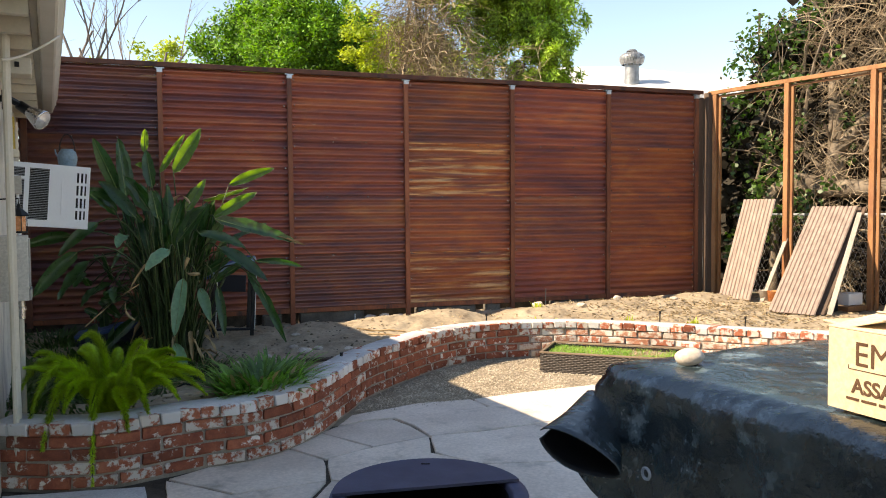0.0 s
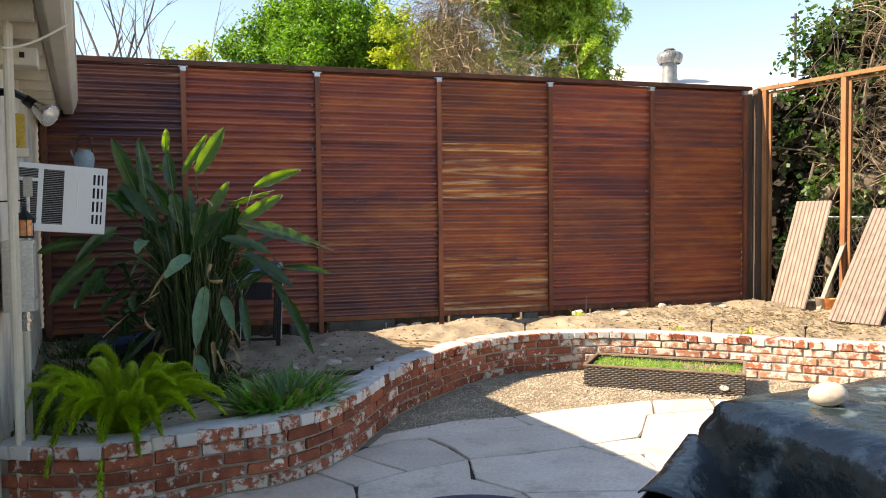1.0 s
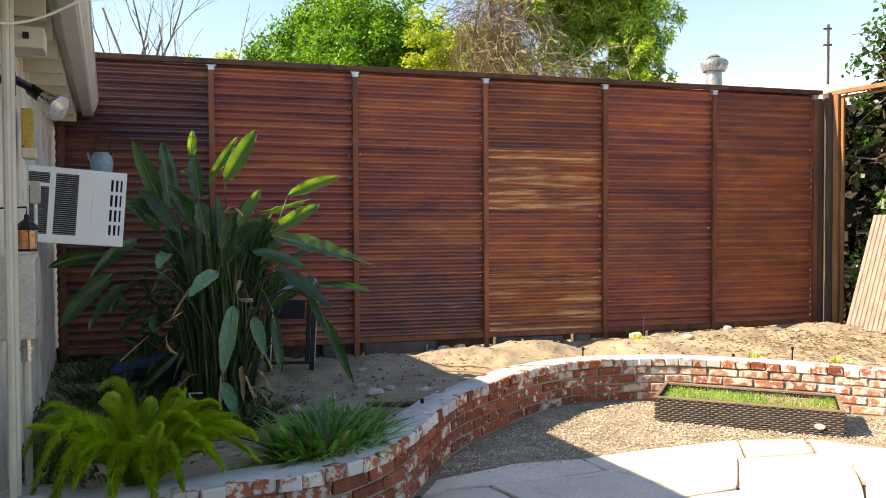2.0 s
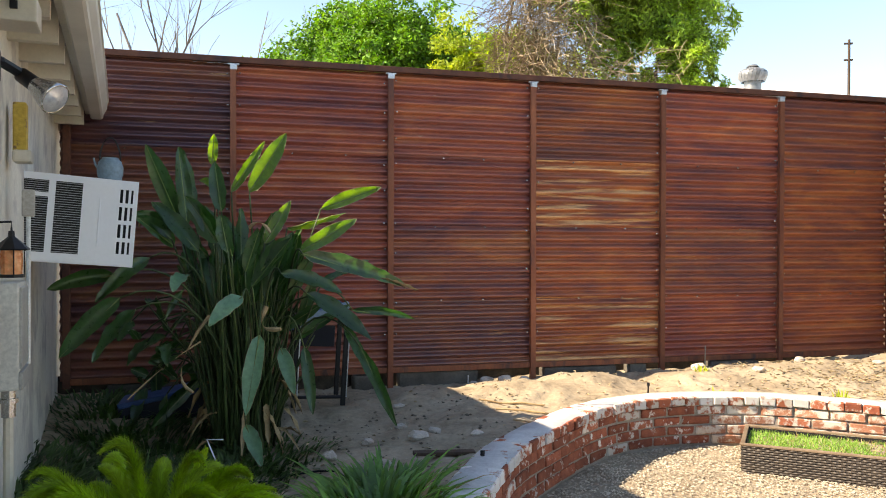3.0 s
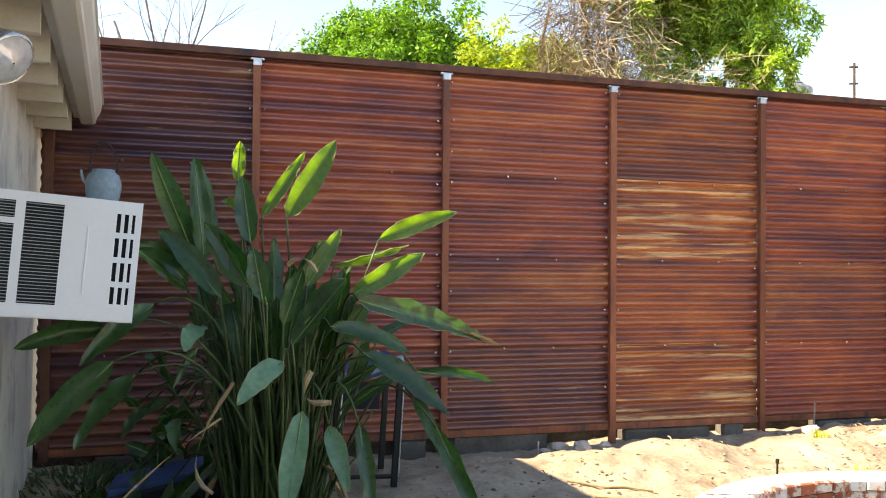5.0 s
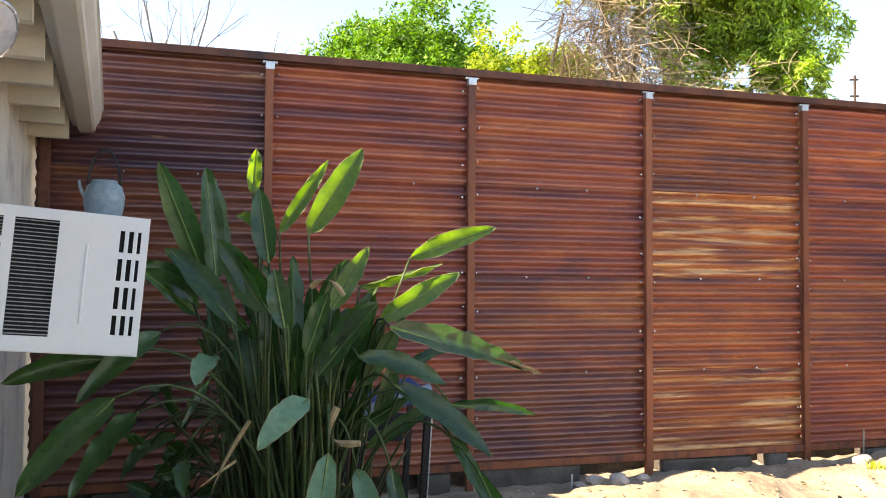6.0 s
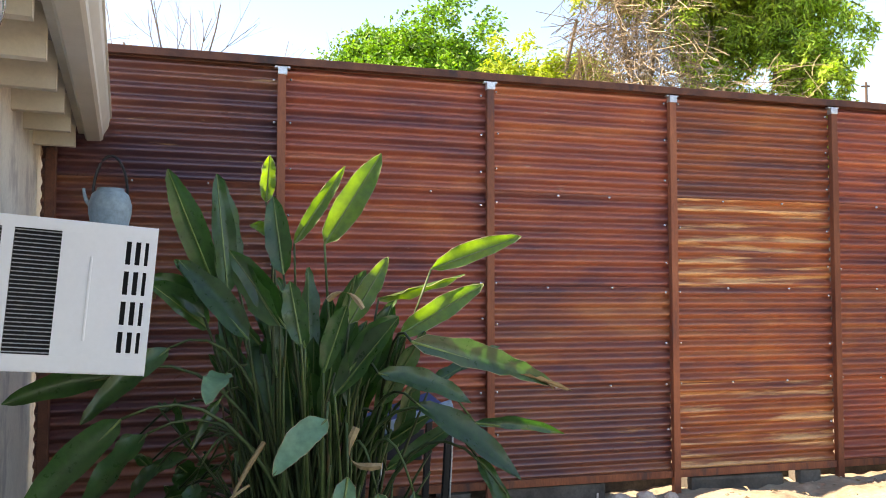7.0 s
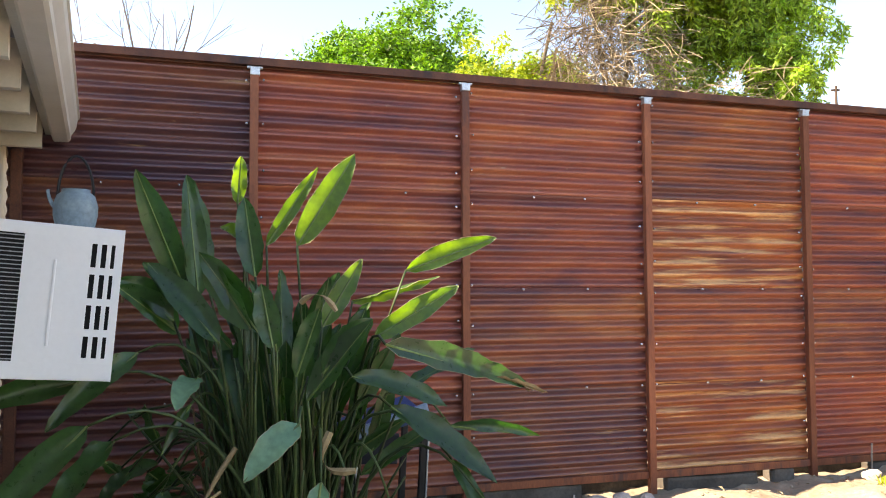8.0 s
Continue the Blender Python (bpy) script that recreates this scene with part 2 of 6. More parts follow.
WEED = surface("shade_toned_weed_leaf", (0.020, 0.042, 0.012), (0.055, 0.095, 0.026), 3, 0.55, 0, 40, lucent=(0.5, 0.8, 0.3), tone=0.4, island=True)
TURF = surface("turf_blade", (0.10, 0.20, 0.035), (0.20, 0.31, 0.06), 4, 0.6, 0, 40, lucent=(0.6, 0.8, 0.3), tone=0.35, island=True)
TREE_GREEN = surface("citrus_green_foliage", (0.052, 0.14, 0.016), (0.15, 0.28, 0.027), 2, 0.68, 0, 30, lucent=(0.5, 0.55, 0.15), tone=0.7, island=True)
TREE_YELLOW = surface("yellow_green_foliage", (0.14, 0.20, 0.022), (0.29, 0.33, 0.04), 2, 0.68, 0, 30, lucent=(0.9, 0.9, 0.3), tone=0.35, island=True)
TREE_OLIVE = surface("willowy_foliage", (0.10, 0.19, 0.026), (0.32, 0.41, 0.065), 2, 0.68, 0, 30, lucent=(0.75, 0.8, 0.22), tone=0.6, island=True)
IVY = surface("ivy_leaf", (0.014, 0.038, 0.008), (0.050, 0.090, 0.018), 2, 0.42, 0, 30, lucent=(0.9, 1.2, 0.4), tone=0.4, island=True)
BARK = surface("grey_brown_bark", (0.10, 0.078, 0.056), (0.24, 0.19, 0.14), 8, 0.95, 0.8, 50, 0, (1, 1, 0.4))
TWIG_PALE = surface("sunlit_dry_vine", (0.20, 0.145, 0.085), (0.42, 0.33, 0.215), 6, 0.9, 0, 60, tone=0.4, island=True)
TWIG = surface("dry_vine", (0.15, 0.11, 0.07), (0.37, 0.29, 0.20), 6, 0.9, 0, 60, tone=0.4, island=True)
BARE = surface("bare_grey_twig", (0.13, 0.10, 0.09), (0.24, 0.20, 0.18), 6, 0.9, 0, 60)
RATTAN = surface("dark_woven_rattan", (0.045, 0.036, 0.030), (0.085, 0.068, 0.056), 30, 0.55, 0.3, 120, tone=0.3)
TARP = surface("mottled_green_tarpaulin", (0.003, 0.010, 0.015), (0.030, 0.056, 0.064), 7.0, 0.25, 0.7, 20, 0, (1, 1, 1), (0.17, 0.235, 0.26), 10.0, (0.55, 0.68), 0.0, depth=0.025, speck=(0.6, 1.4))
TARP.node_tree.nodes["Principled BSDF"].inputs["Specular IOR Level"].default_value = 1.0
TARP_IN = plain("black_tarpaulin_underside", (0.006, 0.006, 0.007), 0.6)
CARD = surface("brown_cardboard", (0.60, 0.475, 0.31), (0.70, 0.565, 0.39), 2.5, 0.85, 0.1, 70)
INK = plain("brown_print_ink", (0.09, 0.045, 0.025), 0.8)
PIT = surface("slate_blue_fire_pit_enamel", (0.066, 0.074, 0.135), (0.105, 0.115, 0.19), 6, 0.5, 0.12, 90)
PEBBLE = surface("river_cobble", (0.42, 0.36, 0.30), (0.58, 0.51, 0.44), 16, 0.8, 0.2, 100)
BLUE = surface("blue_fabric", (0.02, 0.05, 0.14), (0.05, 0.10, 0.24), 6, 0.6, 0.2, 90)
SHEET_PINK = surface("faded_pinkish_sheet", (0.21, 0.152, 0.125), (0.32, 0.245, 0.205), 4, 0.7, 0.15, 70, 0.0, (5, 5, 0.35), (0.42, 0.35, 0.285), 5, (0.60, 0.8), 0.15)
ROOF_WHITE = surface("pale_roof_coating", (0.62, 0.60, 0.58), (0.74, 0.72, 0.70), 2, 0.8, 0.2, 40)
SHINGLE = surface("grey_roof_shingle", (0.17, 0.15, 0.14), (0.27, 0.25, 0.23), 3, 0.9, 0.4, 50)
SIDING = surface("blue_grey_siding", (0.10, 0.115, 0.125), (0.16, 0.175, 0.19), 2, 0.7, 0.1, 50)


# ---------------------------------------------------------------- mesh helpers
def link(name, bm, material, smooth=False):
    me = bpy.data.meshes.new(name)
    bm.to_mesh(me)
    bm.free()
    for m in (material if isinstance(material, (list, tuple)) else [material]):
        me.materials.append(m)
    if smooth:
        me.polygons.foreach_set("use_smooth", [True] * len(me.polygons))
    return new(name, me)


def raw(name, verts, faces, material, smooth=False):
    me = bpy.data.meshes.new(name)
    me.from_pydata([tuple(v) for v in verts], [], faces)
    me.materials.append(material)
    if smooth:
        me.polygons.foreach_set("use_smooth", [True] * len(me.polygons))
    return new(name, me)


def thing(name, label, category, at=(0, 0, 0), group="", kind=""):
    ob = new(name)
    ob.location = at
    ob.empty_display_size = 0.1
    return tagged(ob, label, category, group, kind)


def placed(ob):
    """The world matrix of a thing or part, worked out from its parents."""
    return placed(ob.parent) @ ob.matrix_parent_inverse @ ob.matrix_basis if ob.parent else ob.matrix_basis.copy()


def under(ob, parent, label=""):
    """Hang ob under parent and keep it where it is in the world."""
    ob.parent = parent
    ob.matrix_parent_inverse = placed(parent).inverted()
    return tagged(ob, label) if label else ob


def part(name, bm, material, parent, label="", smooth=False):
    return under(link(name, bm, material, smooth), parent, label)


def box(bm, size, m=None, bevel=0.0):
    r = bmesh.ops.create_cube(bm, size=1.0)
    bmesh.ops.scale(bm, vec=size, verts=r["verts"])
    vs = r["verts"]
    if bevel:
        es = list({e for v in vs for e in v.link_edges})
        out = bmesh.ops.bevel(bm, geom=es, offset=bevel, segments=2, affect="EDGES", profile=0.6)
        vs = list({v for f in out["faces"] for v in f.verts} | {v for v in vs if v.is_valid})
    if m is not None:
        bmesh.ops.transform(bm, matrix=m, verts=vs)
    return bm


def tube(bm, pts, radii, sides=8, cap=True):
    pts = [Vector(p) for p in pts]
    if not hasattr(radii, "__len__"):
        radii = [radii] * len(pts)
    rings, up = [], Vector((0.13, 0.21, 0.97))
    for i, p in enumerate(pts):
        d = (pts[min(i + 1, len(pts) - 1)] - pts[max(i - 1, 0)]).normalized()
        a = d.cross(up if abs(d.dot(up)) < 0.96 else Vector((1, 0.1, 0))).normalized()
        b = d.cross(a)
        rings.append([bm.verts.new(p + (a * math.cos(t) + b * math.sin(t)) * radii[i]) for t in (2 * math.pi * k / sides for k in range(sides))])
    for r0, r1 in zip(rings, rings[1:]):
        for k in range(sides):
            bm.faces.new((r0[k], r0[(k + 1) % sides], r1[(k + 1) % sides], r1[k]))
    if cap:
        bm.faces.new(rings[0][::-1])
        bm.faces.new(rings[-1])
    return bm


def lathe(bm, profile, m=None, sides=28):
    """A turned shape round z from (radius, z) pairs."""
    rings = [[bm.verts.new((r * math.cos(2 * math.pi * k / sides), r * math.sin(2 * math.pi * k / sides), z)) for k in range(sides)] for r, z in profile]
    fs = []
    for r0, r1 in zip(rings, rings[1:]):
        for k in range(sides):
            fs.append(bm.faces.new((r0[k], r0[(k + 1) % sides], r1[(k + 1) % sides], r1[k])))
    if m is not None:
        bmesh.ops.transform(bm, matrix=m, verts=[v for r in rings for v in r])
    return bm


def arc(a, b, c, n=8):
    """Points of a quadratic curve from a past b to c."""
    a, b, c = Vector(a), Vector(b), Vector(c)
    return [a * (1 - t) ** 2 + b * 2 * t * (1 - t) + c * t * t for t in (i / n for i in range(n + 1))]


def basis(origin, x, y, z):
    m = Matrix((Vector(x), Vector(y), Vector(z))).transposed().to_4x4()
    m.translation = origin
    return m


def spline(pts, step=0.02):
    """A smooth plan curve through points, as evenly spaced points and tangents."""
    p = [Vector(q) for q in pts]
    p = [2 * p[0] - p[1], *p, 2 * p[-1] - p[-2]]
    dense = []
    for i in range(1, len(p) - 2):
        for k in range(40):
            t = k / 40
            dense.append(0.5 * (2 * p[i] + (p[i + 1] - p[i - 1]) * t + (2 * p[i - 1] - 5 * p[i] + 4 * p[i + 1] - p[i + 2]) * t * t
                                + (3 * p[i] - p[i - 1] - 3 * p[i + 1] + p[i + 2]) * t ** 3))
    dense.append(p[-2])
    out, need, run = [dense[0]], step, 0.0
    for a, b in zip(dense, dense[1:]):
        d = (b - a).length
        while d > 0 and run + d >= need:
            out.append(a + (b - a) * ((need - run) / d))
            need += step
        run += d
    return out


# ---------------------------------------------------------------- frames of reference
H_O, H_A, H_N = Vector((-1.95, 4.02, 0)), Vector((-0.487, 0.8734, 0)), Vector((0.8734, 0.487, 0))
F_O, F_U, F_N = Vector((-2.662, 7.708, 0)), Vector((0.9298, 0.368, 0)), Vector((0.368, -0.9298, 0))
R_O, R_U = Vector((3.22, 10.0, 0)), Vector((0.566, -0.824, 0))
R_N = Vector((-0.824, -0.566, 0))
UP = Vector((0, 0, 1))


def on_house(s, o, z):
    """s along the house wall towards the fence, o out from it."""
    return H_O + H_A * s + H_N * o + UP * z


def on_fence(u, o, z):
    """u along the fence from its first bay post, o towards the yard."""
    return F_O + F_U * u + F_N * o + UP * z


HOUSE = basis((0, 0, 0), H_A, -H_N, UP).to_3x3().to_4x4()   # x along the wall, y into it
FENCE = basis((0, 0, 0), F_U, -F_N, UP).to_3x3().to_4x4()
RIGHT = basis((0, 0, 0), R_U, -R_N, UP).to_3x3().to_4x4()


def at(p, rot=None):
    m = Matrix.Translation(p)
    return m @ rot if rot is not None else m


# ---------------------------------------------------------------- garden wall line and ground
WALL_TOP = 0.325
WALL = spline([(-2.02, 3.98), (-1.72, 3.97), (-1.47, 4.03), (-1.30, 4.16), (-1.10, 4.32), (-0.90, 4.44), (-0.74, 4.64), (-0.61, 4.95), (-0.53, 5.42), (-0.43, 5.92),
               (-0.22, 6.43), (0.04, 6.93), (0.34, 7.24), (0.78, 7.44), (1.28, 7.46), (1.85, 7.28), (2.25, 7.13), (2.65, 6.96), (3.20, 6.74), (3.9, 6.40), (4.7, 5.95), (6.2, 5.0)])
WALL_NP = np.array([(p.x, p.y) for p in WALL])


def wall_frame(d):
    """The point d metres along the wall's front, its tangent and the way to its back."""
    i = min(max(d / 0.02, 0), len(WALL) - 1.001)
    k = int(i)
    p = WALL[k].lerp(WALL[k + 1], i - k)
    t = (WALL[min(k + 4, len(WALL) - 1)] - WALL[max(k - 4, 0)]).normalized()
    return Vector((p.x, p.y, 0)), Vector((t.x, t.y, 0)), Vector((-t.y, t.x, 0))


def behind_wall(x, y):
    """Signed distance behind the wall's front line."""
    d = np.hypot(WALL_NP[:, 0] - x, WALL_NP[:, 1] - y)
    i = int(d.argmin())
    a, b = WALL_NP[max(i - 2, 0)], WALL_NP[min(i + 2, len(WALL_NP) - 1)]
    t = b - a
    return math.copysign(float(d[i]), t[0] * (y - WALL_NP[i, 1]) - t[1] * (x - WALL_NP[i, 0]))


def soil_height(x, y):
    f = (Vector((x, y, 0)) - F_O).dot(F_N)
    u = (Vector((x, y, 0)) - F_O).dot(F_U)
    low = 0.17 * math.exp(-(((x + 2.2) / 1.1) ** 2 + ((y - 6.2) / 1.3) ** 2))
    ridge = 0.105 * math.exp(-((f - 0.60) / 0.30) ** 2) * (0.45 + 1.1 * noise.noise((u * 1.7, 3.1, 0.0))) if u > 0.3 else 0.0
    rise = 0.05 * max(0.0, min(1.0, (x - 0.5) / 2.0)) * max(0.0, min(1.0, (y - 7.4) / 0.8))
    trench = 0.025 * math.exp(-(f / 0.22) ** 2) if u < 4.2 else 0.0
    h = 0.265 - trench - low + ridge + rise + 0.05 * noise.noise((x * 1.3, y * 1.3, 0.4)) + 0.026 * noise.noise((x * 4.2, y * 4.2, 1.7)) + 0.022 * noise.noise((x * 8.0, y * 8.0, 5.1)) + 0.012 * noise.noise((x * 15, y * 15, 2.9))
    return h


def make_ground():
    g = tagged(raw("ground", [(-600, -600, -0.07), (600, -600, -0.07), (600, 600, -0.07), (-600, 600, -0.07)], [(0, 1, 2, 3)], JOINT),
               "dark dirt showing in the joints and far ground", "ground", kind="structure")
    nx, ny, x0, y0, st = 298, 217, -4.6, 3.7, 0.035
    vs, fs, inside = [], [], {}
    for j in range(ny):
        for i in range(nx):
            x, y = x0 + i * st, y0 + j * st
            b = behind_wall(x, y)
            inside[i, j] = b > -0.1
            vs.append((x, y, soil_height(x, y) if b > 0.09 else -0.15))
    for j in range(ny - 1):
        for i in range(nx - 1):
            if all(inside[k] for k in ((i, j), (i + 1, j), (i + 1, j + 1), (i, j + 1))):
                a = j * nx + i
                fs.append((a, a + 1, a + nx + 1, a + nx))
    tagged(raw("soil_bed", vs, fs, SOIL, True), "bare sandy soil in the raised bed, lumpy, with dug ridges", "soil", kind="structure")
    return g


make_ground()


# ---------------------------------------------------------------- house
def make_house():
    h = thing("house", "low house with peeling cream stucco wall, rafter tails and gutter", "house", on_house(0, 0, 0))
    bm = bmesh.new()
    box(bm, (5.25, 0.2, 2.45), at(on_house(1.85, -0.15, 1.175), HOUSE))
    part("wall", bm, STUCCO, h)
    bm = bmesh.new()
    box(bm, (0.2, 1.6, 2.45), at(on_house(-0.7, -1.0, 1.175), HOUSE))
    box(bm, (9.0, 0.2, 2.45), at(on_house(-5.3, -1.9, 1.175), HOUSE))
    part("recessed_wall", bm, STUCCO, h)
    # roof slab rising from the eave
    bm = bmesh.new()
    box(bm, (4.95, 3.4, 0.05), at(on_house(1.525, -1.42, 2.80), HOUSE) @ pose(0, 0, 0, 15))
    part("roof", bm, SHINGLE, h)
    # over the recess the eave stands further back
    bm = bmesh.new()
    box(bm, (10.05, 3.4, 0.05), at(on_house(-5.975, -1.80, 2.80), HOUSE) @ pose(0, 0, 0, 15))
    part("rear_roof", bm, SHINGLE, h)
    bm = bmesh.new()
    box(bm, (10.0, 0.03, 0.10), at(on_house(-6.0, -0.205, 2.33), HOUSE))
    part("rear_fascia", bm, PAINT, h)
    bm = bmesh.new()
    box(bm, (4.95, 0.03, 0.10), at(on_house(1.525, 0.155, 2.345), HOUSE))
    part("fascia", bm, PAINT, h)
    # gutter: an open trough with a rolled outer lip
    prof = [(0.172, 2.40), (0.172, 2.275), (0.182, 2.265), (0.245, 2.265), (0.258, 2.275), (0.262, 2.30), (0.285, 2.345), (0.29, 2.385), (0.298, 2.39), (0.298, 2.405),
            (0.285, 2.405), (0.276, 2.35), (0.255, 2.31), (0.248, 2.28), (0.185, 2.275), (0.178, 2.40)]
    bm = bmesh.new()
    ends = [[bm.verts.new(on_house(s, o, z)) for o, z in prof] for s in (-0.95, 4.02)]
    k = len(prof)
    for i in range(k):
        bm.faces.new((ends[0][i], ends[0][(i + 1) % k], ends[1][(i + 1) % k], ends[1][i]))
    lid = [bm.verts.new(on_house(4.02, o, z)) for o, z in prof[:10]]
    bm.faces.new(lid)
    bm.normal_update()
    part("gutter", bm, GUTTER, h, "cream-painted metal gutter")
    # rafter tails and sheathing
    for i in range(13):
        s = 3.88 - 0.40 * i
        bm = bmesh.new()
        tail = [(-0.25, 2.47), (0.138, 2.375), (0.138, 2.190), (-0.25, 2.19)]
        side = [[bm.verts.new(on_house(s + d, o, z)) for o, z in tail] for d in (-0.022, 0.022)]
        bm.faces.new(side[0])
        bm.faces.new(side[1][::-1])
        for q in range(len(tail)):
            bm.faces.new((side[0][q], side[1][q], side[1][(q + 1) % len(tail)], side[0][(q + 1) % len(tail)]))
        bmesh.ops.recalc_face_normals(bm, faces=bm.faces)
        part("rafter_tail", bm, PAINT, h)
    bm = bmesh.new()
    box(bm, (4.95, 0.45, 0.02), at(on_house(1.525, -0.03, 2.425), HOUSE) @ pose(0, 0, 0, 15))
    part("eave_board", bm, PAINT, h)
    return h


make_house()


# ---------------------------------------------------------------- corrugated fence
BAY = 1.217
ROWS_Z = ((0.345, 0.915), (0.895, 1.515), (1.495, 2.075), (2.055, 2.735))


def corrugated(width, height, pitch=0.068, amp=0.0175, thick=0.0, ribs_x=False, ends=6):
    """Vertices and faces of a wavy sheet in the xz plane, waves stacked in z."""
    n = max(int(height / pitch * 8), 8)
    vs, fs = [], []
    for j in range(n + 1):
        z = height * j / n
        y = amp * math.cos(2 * math.pi * z / pitch)
        for i in range(ends + 1):
            vs.append((width * i / ends, y, z))
    for j in range(n):
        for i in range(ends):
            a = j * (ends + 1) + i
            fs.append((a, a + 1, a + ends + 2, a + ends + 1))
    return vs, fs


def make_fence():
    rng = random.Random(4)
    f = thing("corrugated_fence", "tall fence of rusted corrugated steel sheets between slim rusted posts", "fence", on_fence(0, 0, 0))
    meshes = {}
    for z0, z1 in ROWS_Z:
        vs, fs = corrugated(1.212, z1 - z0)
        for worn, skin in enumerate(RUST_SHEETS):
            me = bpy.data.meshes.new("sheet")
            me.from_pydata(vs, [], fs)
            me.materials.append(skin)
            me.polygons.foreach_set("use_smooth", [True] * len(me.polygons))
            meshes[z0, worn] = me
    # red 0, orange 1, brown 2, pale 3, shaded violet 4: each bay from its lowest sheet up
    skins = ((4, 4, 4, 4), (2, 0, 0, 0), (4, 2, 0, 0), (3, 1, 3, 1), (0, 2, 0, 0), (1, 1, 1, 2))
    for bay in range(-1, 5):
        for r, (z0, z1) in enumerate(ROWS_Z):
            ob = new("sheet", meshes[z0, skins[bay + 1][r]])
            ob.matrix_basis = at(on_fence(bay * BAY + 0.0025, -0.004 + 0.007 * (r % 2) + rng.uniform(-0.0015, 0.0015), z0), FENCE) @ pose(0, 0, 0, 0, rng.uniform(-0.12, 0.12), 0)
            under(ob, f)
    # posts with pale caps
    post_mesh, cap_mesh = None, None
    screw_bm = bmesh.new()
    bmesh.ops.create_uvsphere(screw_bm, u_segments=6, v_segments=4, radius=0.008)
    bmesh.ops.scale(screw_bm, vec=(1, 0.7, 1), verts=screw_bm.verts)
    screw_mesh = bpy.data.meshes.new("screw")
    screw_bm.to_mesh(screw_mesh)
    screw_bm.free()
    screw_mesh.materials.append(CHROME)
    for i in range(0, 6):
        u = i * BAY
        bm = bmesh.new()
        box(bm, (0.046, 0.038, 2.60), at(on_fence(u, 0.034, 1.425), FENCE) @ pose(0, 0, 0, 0, rng.uniform(-0.15, 0.15), 0), 0.004)
        p = part("post", bm, RUST_POST, f)
        bm = bmesh.new()
        box(bm, (0.052, 0.044, 0.045), at(on_fence(u, 0.035, 2.700), FENCE), 0.004)
        box(bm, (0.085, 0.03, 0.012), at(on_fence(u, 0.032, 2.722), FENCE), 0.003)
        part("cap_bracket", bm, GALV, p, "pale galvanised bracket")
        z = 2.66
        while z > 0.4:
            for side in (-0.047, 0.047):
                ob = new("screw", screw_mesh)
                ob.location = on_fence(u + side + rng.uniform(-0.006, 0.006), 0.020, z + rng.uniform(-0.02, 0.02))
                under(ob, p)
            z -= rng.uniform(0.20, 0.30)
    for bay in range(-1, 5):
        for _, z1 in ROWS_Z[:3]:
            for k in range(2):
                ob = new("screw", screw_mesh)
                ob.location = on_fence(bay * BAY + 0.40 + 0.42 * k + rng.uniform(-0.05, 0.05), 0.014, z1 - 0.015)
                under(ob, f)
        bm = bmesh.new()
        box(bm, (1.17, 0.032, 0.045), at(on_fence(bay * BAY + 0.61, 0.022, 0.345), FENCE), 0.003)
        part("bottom_rail", bm, RUST_POST, f)
    bm = bmesh.new()
    box(bm, (7.46, 0.085, 0.040), at(on_fence(2.44, 0.012, 2.757), FENCE), 0.004)
    box(bm, (7.46, 0.012, 0.025), at(on_fence(2.44, 0.050, 2.745), FENCE))
    part("top_rail", bm, RUST_RAIL, f)
    # Added dark board stops light leaking through under the rail.
    bm = bmesh.new()
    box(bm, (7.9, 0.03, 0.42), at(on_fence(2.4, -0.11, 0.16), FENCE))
    part("kick_board", bm, JOINT, f, "added dark board closing the gap behind the footings")
    # concrete footings under the rail
    for u, w in ((-0.65, 0.5), (1.02, 0.18), (1.62, 0.66), (2.88, 0.68), (3.42, 0.16), (4.4, 0.5)):
        bm = bmesh.new()
        box(bm, (w, 0.12, 0.24), at(on_fence(u, -0.025, 0.197), FENCE), 0.02)
        for v in bm.verts:
            v.co += Vector((1, 1, 1)) * 0.02 * noise.noise(v.co * 9)
        part("footing", bm, FOOTING, f, "rough soiled concrete footing")
    # Added dark strip: stands for the dark gap, hides the wavy sheet ends.
    bm = bmesh.new()
    box(bm, (0.05, 0.045, 2.40), at(on_fence(-1.165, 0.030, 1.50), FENCE), 0.004)
    part("end_post", bm, RUST_RAIL, f, "added dark strip over the sheet ends at the house wall")
    w = thing("corner_post", "weathered dark wooden post at the fence corner", "post", on_fence(6.29, 0, 0))
    bm = bmesh.new()
    box(bm, (0.10, 0.09, 2.66), at(on_fence(6.30, 0.0, 1.43), FENCE), 0.006)
    part("shaft", bm, WOOD_DARK, w)
    bm = bmesh.new()
    box(bm, (0.105, 0.05, 2.55), at(on_fence(6.185, -0.05, 1.43), FENCE), 0.006)
    part("batten", bm, WOOD_DARK, w)


make_fence()


def make_frame():
    """The unclad part of the fence: an orange rusted frame of posts and rails."""
    f = thing("fence_frame", "open frame of orange rusted steel tube, not yet clad", "fence frame", R_O)
    def p(u, o, z):
        return R_O + R_U * u + R_N * o + UP * z
    bm = bmesh.new()
    box(bm, (4.1, 0.05, 0.045), at(p(2.0, 0, 2.755), RIGHT), 0.004)
    part("top_rail", bm, RUST_ORANGE, f)
    bm = bmesh.new()
    box(bm, (4.1, 0.03, 0.025), at(p(2.0, -0.03, 2.705), RIGHT), 0.003)
    part("inner_rail", bm, RUST_ORANGE, f)
    for u in (0.05, 1.01, 1.97, 2.93, 3.9):
        bm = bmesh.new()
        box(bm, (0.055, 0.05, 2.52), at(p(u, 0, 1.472), RIGHT), 0.004)
        part("post", bm, RUST_ORANGE, f)
        bm = bmesh.new()
